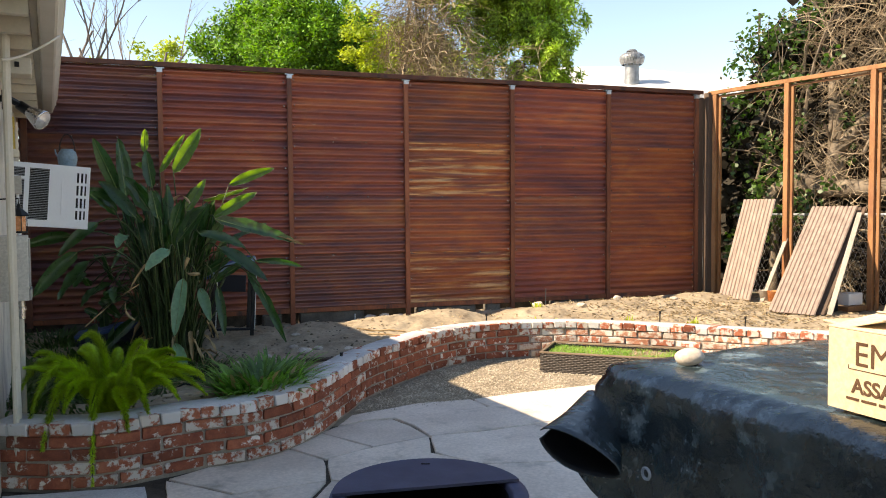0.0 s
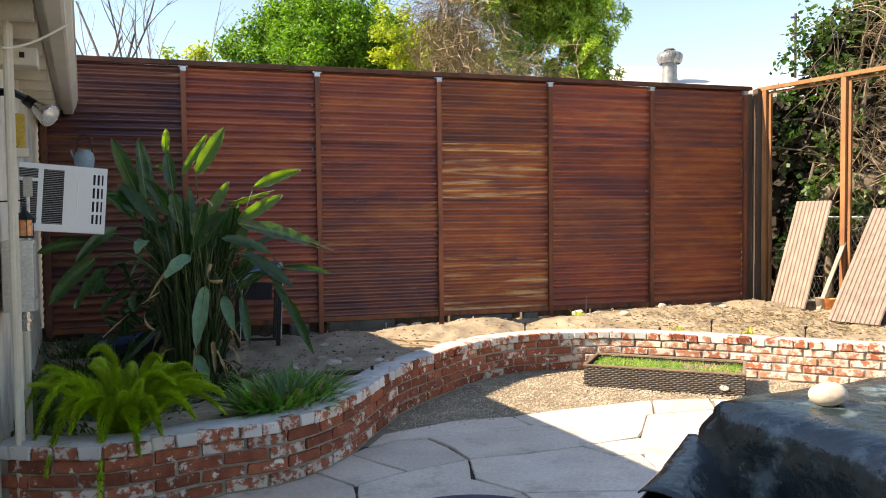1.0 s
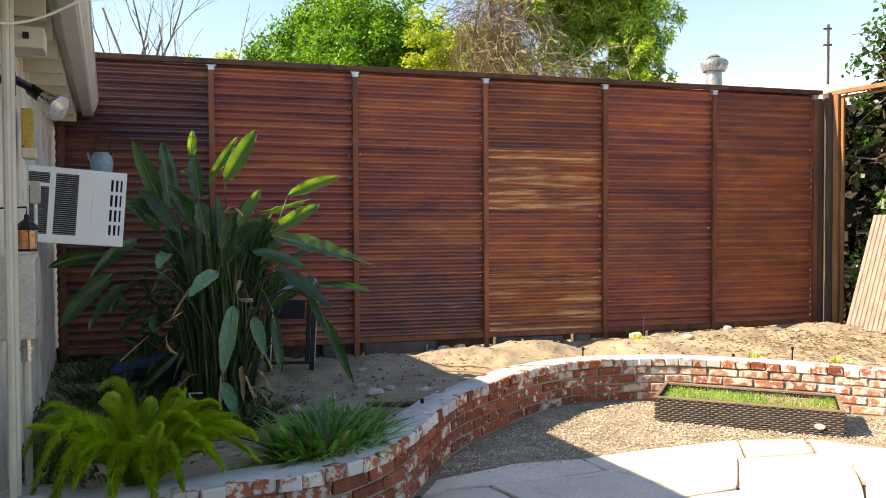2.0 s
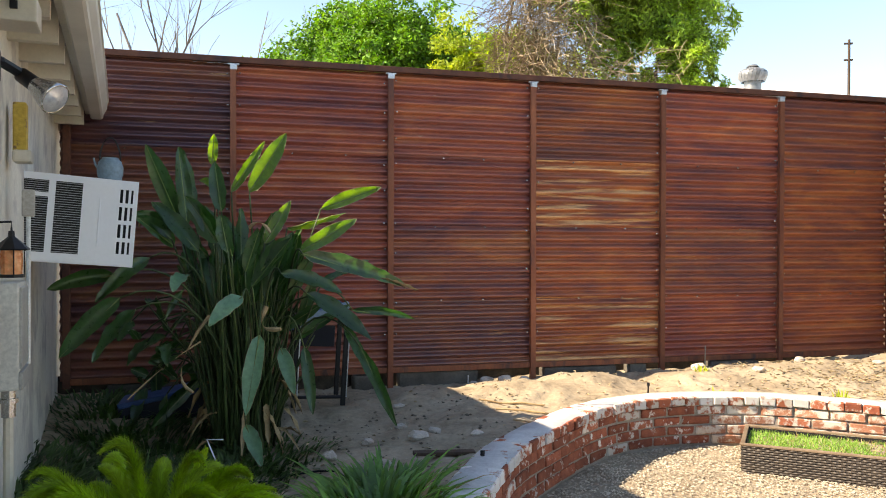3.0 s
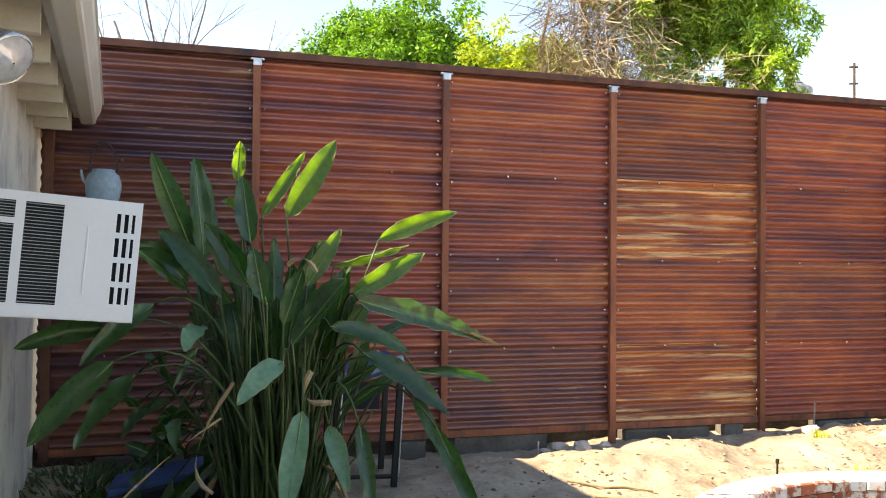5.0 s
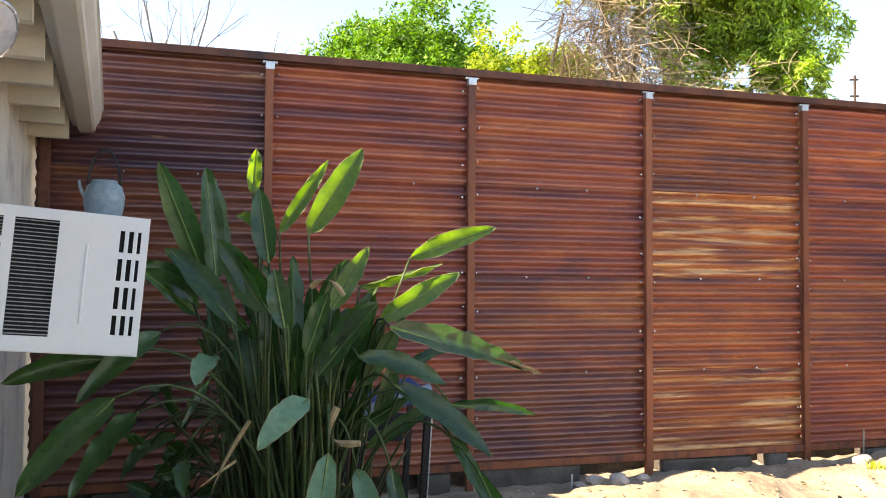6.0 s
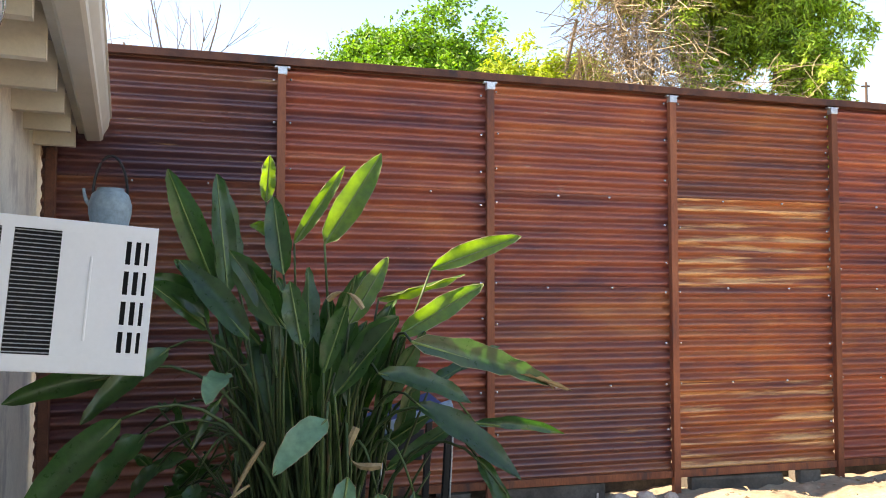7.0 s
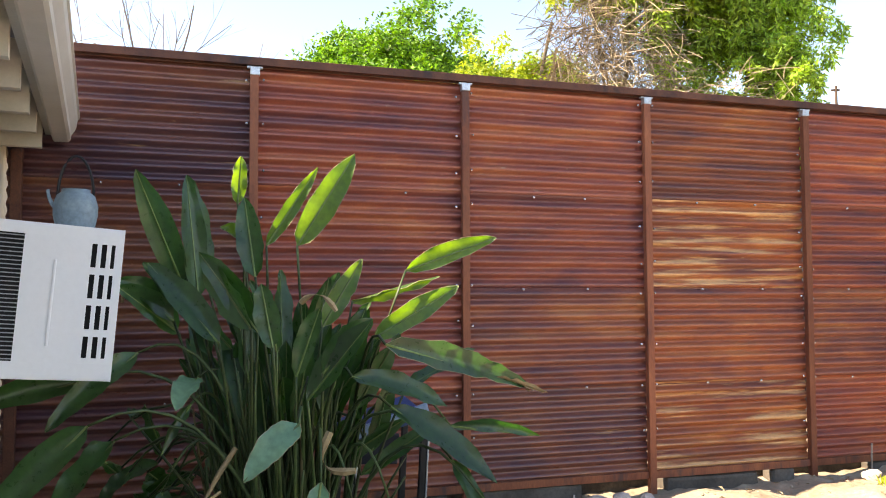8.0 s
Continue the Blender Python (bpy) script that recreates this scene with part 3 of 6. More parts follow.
        box(bm, (0.03, 0.03, 2.44), at(p(u + 0.055, -0.02, 1.47), RIGHT), 0.003)
        part("angle_strip", bm, RUST_ORANGE, f)


make_frame()


# ---------------------------------------------------------------- planting bed: garden wall of brick is at the end of the file
def strap_leaf(bm, base, tip, width, sag=0.0, roll=0.0, fold=0.35, tatter=0.0, rng=None, n=9, face=False, outline=None):
    """A banana-like blade: broad below its middle, folded along the midrib, pointed."""
    b, t = Vector(base), Vector(tip)
    ln = (t - b).length
    d = (t - b).normalized()
    side = d.cross(Vector(face) if face else UP)
    side = side.normalized() if side.length > 0.05 else Vector((1, 0, 0))
    side = Matrix.Rotation(roll, 3, d) @ side
    nrm = side.cross(d).normalized()
    rows = []
    for i in range(n + 1):
        s = i / n
        w = width * 0.43 * (math.sin(math.pi * min(1.0, s ** 0.80)) ** 0.62 if 0 < s < 1 else 0.0) + 0.002
        c = b + d * ln * s + UP * (sag * math.sin(math.pi * s))
        e = 1.0 + (tatter * rng.uniform(-0.6, 0.3) if rng else 0.0)
        lift = nrm * (w * fold)
        wav = 0.008 * math.sin(17 * s + width * 70)
        rows.append([c - side * w * e + lift + nrm * wav, c - side * w * 0.5 + lift * 0.35, c - nrm * 0.002, c + side * w * 0.5 + lift * 0.35, c + side * w * e + lift - nrm * wav])
    if outline is not None:
        outline.extend([r[0] for r in rows] + [r[4] for r in reversed(rows)])
    vs = [[bm.verts.new(q) for q in r] for r in rows]
    for r0, r1 in zip(vs, vs[1:]):
        for k in range(4):
            bm.faces.new((r0[k], r0[k + 1], r1[k + 1], r1[k])).smooth = True
    return bm


def make_strelitzia():
    rng = random.Random(11)
    root = Vector((-2.12, 6.55, 0.12))
    s = thing("bird_of_paradise_plant", "large clump of paddle-leaved strelitzia with dark and sunlit leaves", "plant", root)
    kinds = {"dark": LEAF_DARK, "lit": LEAF_LIT, "pale": LEAF_SHEEN, "torn": LEAF_DARK, "curl": LEAF_LIT}

    def leaf(base, tip, width, kind, stem=True):
        bm, outline = bmesh.new(), []
        roll = rng.uniform(-0.8, 0.8) if kind == "dark" else rng.uniform(-0.2, 0.2)
        b, t = Vector(base), Vector(tip)
        strap_leaf(bm, base, tip, width * (0.84 if kind == "dark" else 0.92), rng.uniform(0.0, 0.03) if t.z >= b.z - 0.1 else 0.02, roll + (1.0 if kind == "curl" else 0), 0.75 if kind == "curl" else 0.42 if kind == "dark" else 0.22,
                   0.5 if kind in ("torn", "curl") else 0.14, rng, face=(0.22, -1.0, 0.25) if kind in ("dark", "pale", "torn") else (0.62, -1.0, 0.05), n=12, outline=outline)
        blade = part("leaf_blade", bm, kinds[kind], s, smooth=True)
        bm = bmesh.new()
        tube(bm, [b.lerp(t, k / 6) - UP * 0.001 for k in range(7)], [0.004 * (1 - k / 7) + 0.001 for k in range(7)], 5)
        part("midrib", bm, MIDRIB, blade)
        if kind != "dark":
            bm = bmesh.new()
            tube(bm, [v for v in outline if rng.random() < 0.93], 0.0012, 3, False)
            part("rim", bm, RIM, blade, "thin dried rim")
        if kind == "torn":
            bm = bmesh.new()
            for k in range(5):
                q = t + Vector((rng.uniform(-0.03, 0.03), rng.uniform(-0.03, 0.03), rng.uniform(-0.02, 0.02)))
                strap_leaf(bm, b.lerp(t, 0.72 + 0.05 * k), q + (t - b).normalized() * rng.uniform(0.02, 0.09), 0.03, 0.0, rng.uniform(-1, 1), 0.5, 0.6, rng, 5)
            part("dry_tip", bm, DRY, blade, "yellow torn leaf tip")
        if stem:
            r = root + Vector((rng.uniform(-0.17, 0.17), rng.uniform(-0.15, 0.15), 0.0))
            mid = Vector((r.x * 0.45 + b.x * 0.55, r.y * 0.45 + b.y * 0.55, max(b.z, 0.62) * 0.93 + 0.05 if b.z < 0.95 else b.z * 0.62))
            if b.z >= 0.95 and t.z < b.z:
                mid = Vector((r.x * 0.6 + b.x * 0.4, r.y * 0.6 + b.y * 0.4, b.z + 0.22))
            if b.z < 0.95:
                mid = Vector((r.x * 0.6 + b.x * 0.4, r.y * 0.6 + b.y * 0.4, b.z + 0.55))
            bm = bmesh.new()
            tube(bm, arc(r, mid, b, 10), [0.0105 - 0.0006 * k for k in range(11)], 6)
            part("stalk", bm, STALK, s, smooth=True)

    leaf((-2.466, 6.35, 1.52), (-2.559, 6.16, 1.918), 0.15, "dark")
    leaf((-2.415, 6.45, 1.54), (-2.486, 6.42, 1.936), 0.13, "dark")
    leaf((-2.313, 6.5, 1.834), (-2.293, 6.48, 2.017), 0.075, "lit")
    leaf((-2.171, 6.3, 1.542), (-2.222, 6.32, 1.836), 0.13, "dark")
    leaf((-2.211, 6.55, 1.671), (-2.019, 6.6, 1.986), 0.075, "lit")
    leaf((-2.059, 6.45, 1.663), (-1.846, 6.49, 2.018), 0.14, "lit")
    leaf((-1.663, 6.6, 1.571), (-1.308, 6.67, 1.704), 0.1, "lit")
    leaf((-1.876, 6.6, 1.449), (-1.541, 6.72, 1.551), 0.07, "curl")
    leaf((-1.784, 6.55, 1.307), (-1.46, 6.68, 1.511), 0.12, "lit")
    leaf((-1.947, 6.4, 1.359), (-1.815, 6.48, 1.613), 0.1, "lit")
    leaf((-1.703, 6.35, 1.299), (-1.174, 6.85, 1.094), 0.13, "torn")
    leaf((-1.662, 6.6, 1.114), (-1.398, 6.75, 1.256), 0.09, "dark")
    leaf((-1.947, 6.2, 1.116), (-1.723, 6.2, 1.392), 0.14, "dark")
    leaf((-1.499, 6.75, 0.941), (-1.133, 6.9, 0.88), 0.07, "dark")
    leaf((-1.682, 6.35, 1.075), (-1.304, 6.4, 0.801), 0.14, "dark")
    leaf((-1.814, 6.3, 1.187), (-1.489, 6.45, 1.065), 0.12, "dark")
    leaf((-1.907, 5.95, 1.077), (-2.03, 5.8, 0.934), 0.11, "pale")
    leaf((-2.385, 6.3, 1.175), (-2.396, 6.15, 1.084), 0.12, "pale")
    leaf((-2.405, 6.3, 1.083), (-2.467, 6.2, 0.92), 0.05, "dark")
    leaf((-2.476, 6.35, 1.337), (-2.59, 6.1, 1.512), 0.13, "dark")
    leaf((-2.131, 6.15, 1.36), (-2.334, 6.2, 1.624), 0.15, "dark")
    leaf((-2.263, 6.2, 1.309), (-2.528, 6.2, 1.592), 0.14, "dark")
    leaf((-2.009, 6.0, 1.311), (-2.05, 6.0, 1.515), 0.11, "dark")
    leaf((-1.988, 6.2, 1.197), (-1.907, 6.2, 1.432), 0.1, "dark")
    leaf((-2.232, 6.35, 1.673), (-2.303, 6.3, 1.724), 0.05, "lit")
    leaf((-1.886, 6.15, 0.851), (-1.926, 6.05, 0.421), 0.13, "pale")
    leaf((-1.946, 6.1, 0.36), (-1.834, 6.05, 0.145), 0.1, "pale")
    leaf((-1.814, 6.3, 0.759), (-1.701, 6.2, 0.514), 0.1, "pale")
    leaf((-1.691, 6.35, 0.759), (-1.609, 6.25, 0.392), 0.1, "dark")
    leaf((-1.467, 6.4, 0.882), (-1.304, 6.35, 0.587), 0.08, "dark")
    leaf((-1.355, 6.35, 0.76), (-1.129, 6.25, 0.343), 0.1, "dark")
    leaf((-2.648, 6.6, 0.417), (-2.619, 6.5, 0.08), 0.12, "dark")
    leaf((-2.507, 6.3, 0.766), (-2.447, 6.2, 0.654), 0.09, "dark")
    leaf((-2.293, 6.4, 1.276), (-2.456, 6.4, 1.449), 0.12, "dark")
    leaf((-1.956, 6.6, 0.899), (-2.069, 6.5, 1.185), 0.1, "lit")
    leaf((-2.596, 5.95, 1.062), (-2.853, 5.8, 0.75), 0.15, "dark")
    leaf((-2.584, 6.1, 0.988), (-2.755, 5.95, 0.707), 0.13, "dark")
    leaf((-2.735, 6.15, 1.178), (-3.02, 5.95, 1.101), 0.12, "dark")
    leaf((-2.557, 6.2, 1.275), (-2.769, 6.0, 1.032), 0.12, "dark")
    leaf((-2.474, 6.3, 1.384), (-2.61, 6.15, 1.535), 0.12, "dark")
    leaf((-2.125, 6.2, 1.349), (-2.321, 6.15, 1.625), 0.13, "dark")
    leaf((-2.309, 6.25, 1.344), (-2.546, 6.2, 1.592), 0.12, "dark")
    leaf((-1.895, 6.2, 1.208), (-1.732, 6.25, 1.394), 0.13, "dark")
    leaf((-2.026, 6.1, 1.289), (-2.065, 6.05, 1.514), 0.1, "dark")
    leaf((-2.402, 6.35, 1.464), (-2.456, 6.35, 1.925), 0.13, "dark")
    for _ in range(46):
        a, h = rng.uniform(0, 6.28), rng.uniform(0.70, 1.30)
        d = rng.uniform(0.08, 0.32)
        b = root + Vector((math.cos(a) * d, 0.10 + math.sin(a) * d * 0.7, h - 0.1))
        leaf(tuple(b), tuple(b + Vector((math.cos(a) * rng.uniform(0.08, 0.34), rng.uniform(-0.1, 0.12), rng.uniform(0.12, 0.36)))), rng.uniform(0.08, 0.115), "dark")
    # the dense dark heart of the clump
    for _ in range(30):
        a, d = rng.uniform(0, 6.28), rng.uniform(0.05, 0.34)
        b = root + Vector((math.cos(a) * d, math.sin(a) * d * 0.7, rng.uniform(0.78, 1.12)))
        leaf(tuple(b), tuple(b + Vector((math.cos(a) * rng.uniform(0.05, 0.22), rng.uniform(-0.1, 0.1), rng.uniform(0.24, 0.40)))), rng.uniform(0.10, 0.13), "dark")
    # low filler leaves at the back, packed to darken towards the house and the fence
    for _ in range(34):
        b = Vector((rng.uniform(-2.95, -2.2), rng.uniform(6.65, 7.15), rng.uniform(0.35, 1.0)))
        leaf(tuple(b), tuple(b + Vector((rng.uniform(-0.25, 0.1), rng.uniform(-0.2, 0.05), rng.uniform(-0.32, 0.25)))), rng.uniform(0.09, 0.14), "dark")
    # close-packed stalks, dead stems and litter at the foot
    for _ in range(85):
        a, d = rng.uniform(0, 6.28), rng.uniform(0.03, 0.25)
        r = root + Vector((math.cos(a) * d * 0.8, math.sin(a) * d * 0.7, 0))
        top = root + Vector((math.cos(a) * d * 1.7, math.sin(a) * d * 1.5, rng.uniform(0.45, 1.15))) + Vector((rng.gauss(0, 0.09), rng.gauss(0, 0.06), 0))
        bm = bmesh.new()
        tube(bm, arc(r, (r + top) / 2 + Vector((rng.gauss(0, 0.05), 0, 0.1)), top, 6), [0.0105 - 0.0011 * k for k in range(7)], 6)
        part("stalk", bm, STALK if rng.random() < 0.85 else DRY_STALK, s, smooth=True)
    for a, b, c, w in (((-2.2, 6.2, 0.95), (-2.38, 6.0, 0.62), (-2.18, 5.95, 0.56), 0.010), ((-2.25, 6.2, 0.8), (-2.4, 6.1, 0.7), (-2.58, 6.0, 0.5), 0.006),
                       ((-1.88, 6.25, 1.0), (-1.95, 6.2, 0.85), (-1.78, 6.2, 0.88), 0.016), ((-2.0, 6.3, 1.45), (-1.92, 6.25, 1.52), (-1.86, 6.25, 1.42), 0.012),
                       ((-2.55, 6.3, 1.5), (-2.6, 6.2, 1.6), (-2.62, 6.2, 1.45), 0.008)):
        bm = bmesh.new()
        tube(bm, arc(a, b, c, 8), [w * (0.5 + 0.5 * math.sin(1 + k)) for k in range(9)], 6)
        part("dead_stem", bm, DRY, s, "pale dried stem")
    bm = bmesh.new()
    for _ in range(26):
        a = rng.uniform(0, 6.28)
        r = root + Vector((math.cos(a) * 0.2, math.sin(a) * 0.18, rng.uniform(0.0, 0.5)))
        e = r + Vector((math.cos(a) * rng.uniform(0.05, 0.25), math.sin(a) * rng.uniform(0.05, 0.25), -rng.uniform(0.1, 0.3)))
        e.z = max(e.z, 0.12)
        strap_leaf(bm, r, e, rng.uniform(0.02, 0.05), 0.05, rng.uniform(-1, 1), 0.6, 0.4, rng, 6)
    part("withered_leaves", bm, DRY, s)


make_strelitzia()


def make_fern():
    rng = random.Random(5)
    c = Vector((-1.60, 4.36, 0.24))
    f = thing("foxtail_fern", "bright green foxtail fern spilling over the brick wall", "fern", c)

    def frond(base, mid, tip, rad):
        mid, tip = Vector(mid), Vector(tip)
        mid.z, tip.z = c.z + (mid.z - c.z) * 0.95, c.z + (tip.z - c.z) * (0.95 if tip.z > c.z else 1.0)
        pts = arc(base, mid, tip, 26)
        bm = bmesh.new()
        tube(bm, pts, 0.0025, 4)
        st = part("frond_stem", bm, STALK, f)
        vs, fs = [], []
        for i in range(2, len(pts)):
            s = i / (len(pts) - 1)
            r = rad * 1.55 * min(1.0, 0.5 + s * 2) * (1.0 - 0.72 * s ** 2.2)
            d = (pts[i] - pts[i - 1]).normalized()
            a = d.cross(Vector((0.3, 0.5, 0.8))).normalized()
            b = d.cross(a)
            for _ in range(105):
                t = rng.uniform(0, 6.28)
                o = a * math.cos(t) + b * math.sin(t)
                p = pts[i] - d * rng.uniform(0, (pts[1] - pts[0]).length)
                q = p + o * r * rng.uniform(0.45, 1.05) + d * r * rng.uniform(0.5, 1.2)
                w = d.cross(o) * rng.uniform(0.0013, 0.0027)
                m = p.lerp(q, 0.45)
                k = len(vs)
                vs += [p, m + w, q, m - w]
                fs.append((k, k + 1, k + 2, k + 3))
        ob = under(raw("frond", vs, fs, FERN), f)
        ob.name = "frond"

    frond(c + Vector((-0.05, 0, 0)), (-1.90, 4.34, 0.85), (-2.02, 4.20, 0.42), 0.035)
    frond(c, (-1.86, 4.30, 0.90), (-1.88, 4.05, 0.30), 0.042)
    frond(c, (-1.80, 4.25, 0.78), (-1.74, 3.92, 0.22), 0.042)
    frond(c, (-1.62, 4.18, 0.78), (-1.50, 3.92, 0.05), 0.036)
    frond(c, (-1.62, 4.30, 0.62), (-1.55, 4.02, 0.40), 0.030)
    frond(c, (-1.66, 4.42, 0.85), (-1.76, 4.34, 0.70), 0.034)
    frond(c, (-1.52, 4.46, 0.80), (-1.44, 4.42, 0.64), 0.026)
    frond(c, (-1.40, 4.40, 0.70), (-1.12, 4.42, 0.38), 0.036)
    frond(c, (-1.38, 4.46, 0.66), (-1.18, 4.55, 0.46), 0.032)
    frond(c, (-1.36, 4.30, 0.66), (-1.20, 4.24, 0.40), 0.034)
    frond(c, (-1.44, 4.24, 0.66), (-1.30, 4.10, 0.36), 0.036)
    frond(c, (-1.50, 4.20, 0.62), (-1.38, 4.05, 0.28), 0.036)
    frond(c, (-1.30, 4.52, 0.62), (-1.22, 4.68, 0.40), 0.030)
    frond(c, (-1.55, 4.55, 0.72), (-1.48, 4.72, 0.52), 0.030)
    frond(c, (-1.75, 4.52, 0.74), (-1.90, 4.60, 0.58), 0.032)
    frond(c, (-1.70, 4.60, 0.70), (-1.75, 4.80, 0.50), 0.030)
    frond(c, (-1.95, 4.40, 0.70), (-1.98, 4.30, 0.62), 0.030)
    frond(c, (-1.50, 4.30, 0.72), (-1.32, 4.30, 0.56), 0.034)
    frond(c, (-1.70, 4.20, 0.66), (-1.66, 3.98, 0.40), 0.036)
    frond(c, (-1.42, 4.52, 0.70), (-1.30, 4.46, 0.60), 0.030)
    for i in range(14):
        a = 2 * math.pi * i / 14 + rng.uniform(-0.2, 0.2)
        d = rng.uniform(0.22, 0.42)
        frond(c, c + Vector((math.cos(a) * d * 0.6, math.sin(a) * d * 0.5, rng.uniform(0.26, 0.40))), c + Vector((math.cos(a) * d * 1.15, math.sin(a) * d * 0.85, rng.uniform(0.22, 0.40))), rng.uniform(0.026, 0.036))


make_fern()


def grass_clump(name, label, category, centre, radius, count, length, material, seed, width=0.008, droop=0.6, parts_name="foliage", dry=0):
    rng = random.Random(seed)
    g = thing(name, label, category, centre)
    for tag, mat, num in ((parts_name, material, count), ("dry_" + parts_name, DRY, dry)):
        if not num:
            continue
        vs, fs = [], []
        for _ in range(num):
            a, d = rng.uniform(0, 6.28), radius[0] * math.sqrt(rng.random())
            p = Vector(centre) + Vector((math.cos(a) * d, math.sin(a) * d * radius[1] / radius[0], 0))
            out = Vector((math.cos(a) + rng.uniform(-0.7, 0.7), math.sin(a) + rng.uniform(-0.7, 0.7), 0))
            ln = length * rng.uniform(0.55, 1.15)
            e = p + out * ln * rng.uniform(0.3, 0.8) * droop + UP * ln * rng.uniform(0.25, 0.8)
            m = p.lerp(e, 0.5) + UP * ln * 0.3
            sd = out.cross(UP).normalized() * width * rng.uniform(0.6, 1.2) * 0.5
            k = len(vs)
            for q, w in zip(arc(p, m, e, 4), (0.7, 1.0, 0.9, 0.6, 0.05)):
                vs += [q - sd * w, q + sd * w]
            fs += [(k + 2 * j, k + 2 * j + 1, k + 2 * j + 3, k + 2 * j + 2) for j in range(4)]
        tagged(under(raw(tag, vs, fs, mat), g), kind="stuff")
    return g


grass_clump("lily_clump", "low clump of green strap leaves with dry flower stems", "plant", (-0.98, 4.98, 0.24), (0.20, 0.34), 900, 0.25, GRASS_DARK, 3, 0.026, 1.1, dry=60)
# Real weeds, but toned dark and packed to add to the corner's shade.
for k, (x, y) in enumerate(((-2.5, 5.6), (-2.0, 5.9), (-2.9, 6.0), (-2.4, 6.2), (-3.0, 6.6), (-2.2, 5.3), (-2.6, 5.1), (-3.3, 7.0), (-2.5, 7.1), (-2.5, 4.7), (-2.0, 4.9), (-2.9, 5.2), (-3.0, 5.6), (-1.9, 5.3), (-2.7, 6.5), (-1.9, 6.3))):
    grass_clump("ground_cover", "dark weedy ground cover in the shaded bed", "plant", (x, y, soil_height(x, y) - 0.01), (0.40, 0.36), 560, 0.13, WEED, 20 + k, 0.016, 1.2)
for k, (x, y) in enumerate(((0.92, 7.72), (1.05, 7.74), (1.78, 7.75), (2.35, 7.62), (0.98, 8.5))):
    grass_clump("sprout", "small yellow-green seedling in the sunny soil", "plant", (x, y, soil_height(x, y) - 0.01), (0.05, 0.04), 26, 0.10, TREE_YELLOW, 40 + k, 0.012, 0.4)


def make_wall_fixtures():
    # window air conditioner, sloping slightly outwards
    origin = on_house(1.66, 0.43, 1.238)
    ac = thing("air_conditioner", "white window air conditioner with louvred side, through the house wall", "air conditioner", origin)
    tilt = basis((0, 0, 0), H_N, H_A, UP).to_3x3().to_4x4()

    def a(x, y, z):
        """x out from the outer end, y along the wall, z up from the outer lower edge; the body leans outwards."""
        return origin + tilt @ (pose(0, 0, 0, 0, 4.3, 0) @ Vector((x, y, z)))

    lean = tilt @ pose(0, 0, 0, 0, 4.3, 0)

    def block(bm, x0, x1, y0, y1, z0, z1, bev=0.0):
        box(bm, (x1 - x0, y1 - y0, z1 - z0), at(a((x0 + x1) / 2, (y0 + y1) / 2, (z0 + z1) / 2), lean), bev)

    W, D, HT = 0.56, 0.52, 0.425
    # a shell with openings on the near side: bars over a block coloured as cavity shade
    bm = bmesh.new()
    block(bm, -W, 0, 0.012, D, 0, HT, 0.008)
    part("housing", bm, DARK, ac)
    near = [(-W, 0, 0.0, 0.045), (-W, 0, HT - 0.030, HT), (-0.25, -0.087, 0.045, HT - 0.03), (-0.010, 0, 0.045, HT - 0.03), (-W, -0.520, 0.045, HT - 0.03), (-0.40, -0.37, 0.045, HT - 0.03),
            (-0.52, -0.40, 0.315, 0.335)]
    for x0, x1, z0, z1 in near:
        bm = bmesh.new()
        block(bm, x0, x1, 0.0, 0.010, z0, z1)
        part("side_panel", bm, WHITE, ac)
    bm = bmesh.new()
    for i in range(5):
        z = 0.045 + i * 0.0875 - (0.012 if i else 0)
        z0, z1 = (0.0451, 0.060) if i == 0 else (z - 0.0, z + 0.020)
        block(bm, -0.0869, -0.0101, 0.0, 0.010, z0, min(z1, HT - 0.0301))
    for x0 in (-0.087, -0.0655, -0.040, -0.018):
        block(bm, x0, x0 + (0.012 if x0 > -0.07 else 0.008), 0.0003, 0.0097, 0.046, HT - 0.031)
    block(bm, -0.172, -0.165, -0.004, 0.002, 0.09, 0.33, 0.002)
    block(bm, -W, 0, 0.010, D, HT, HT + 0.004)
    block(bm, -W, 0, 0.010, D, -0.004, 0.0)
    block(bm, 0.0, 0.004, 0.0, D, -0.004, HT + 0.004)
    part("casing", bm, WHITE, ac, "white enamelled casing")
    for x0, x1, z0, z1, n in ((-0.37, -0.25, 0.045, HT - 0.03, 30), (-0.52, -0.40, 0.045, 0.315, 24), (-0.52, -0.40, 0.335, HT - 0.03, 6)):
        for i in range(n):
            z = z0 + (i + 0.5) * (z1 - z0) / n
            bm = bmesh.new()
            box(bm, (x1 - x0, 0.004, 0.0030), at(a((x0 + x1) / 2, 0.006, z), lean))
            part("louvre", bm, LOUVRE, ac)
    # Flat near-black plate carries the shade behind the louvres.
    bm = bmesh.new()
    block(bm, -0.52, -0.25, 0.011, 0.0125, 0.06, HT - 0.04)
    part("condenser", bm, DARK, ac, "flat near-black condenser plate, shade behind the louvres")

    # little enamel kettle on the air conditioner
    kp = a(-0.135, 0.30, HT + 0.002)
    k = thing("kettle", "weathered blue-grey enamel kettle on the air conditioner", "kettle", kp)
    bm = bmesh.new()
    lathe(bm, [(0.002, 0), (0.044, 0.0), (0.056, 0.014), (0.065, 0.055), (0.066, 0.085), (0.056, 0.118), (0.042, 0.130), (0.042, 0.138), (0.002, 0.140)], at(kp))
    part("body", bm, ENAMEL, k, smooth=True)
    bm = bmesh.new()
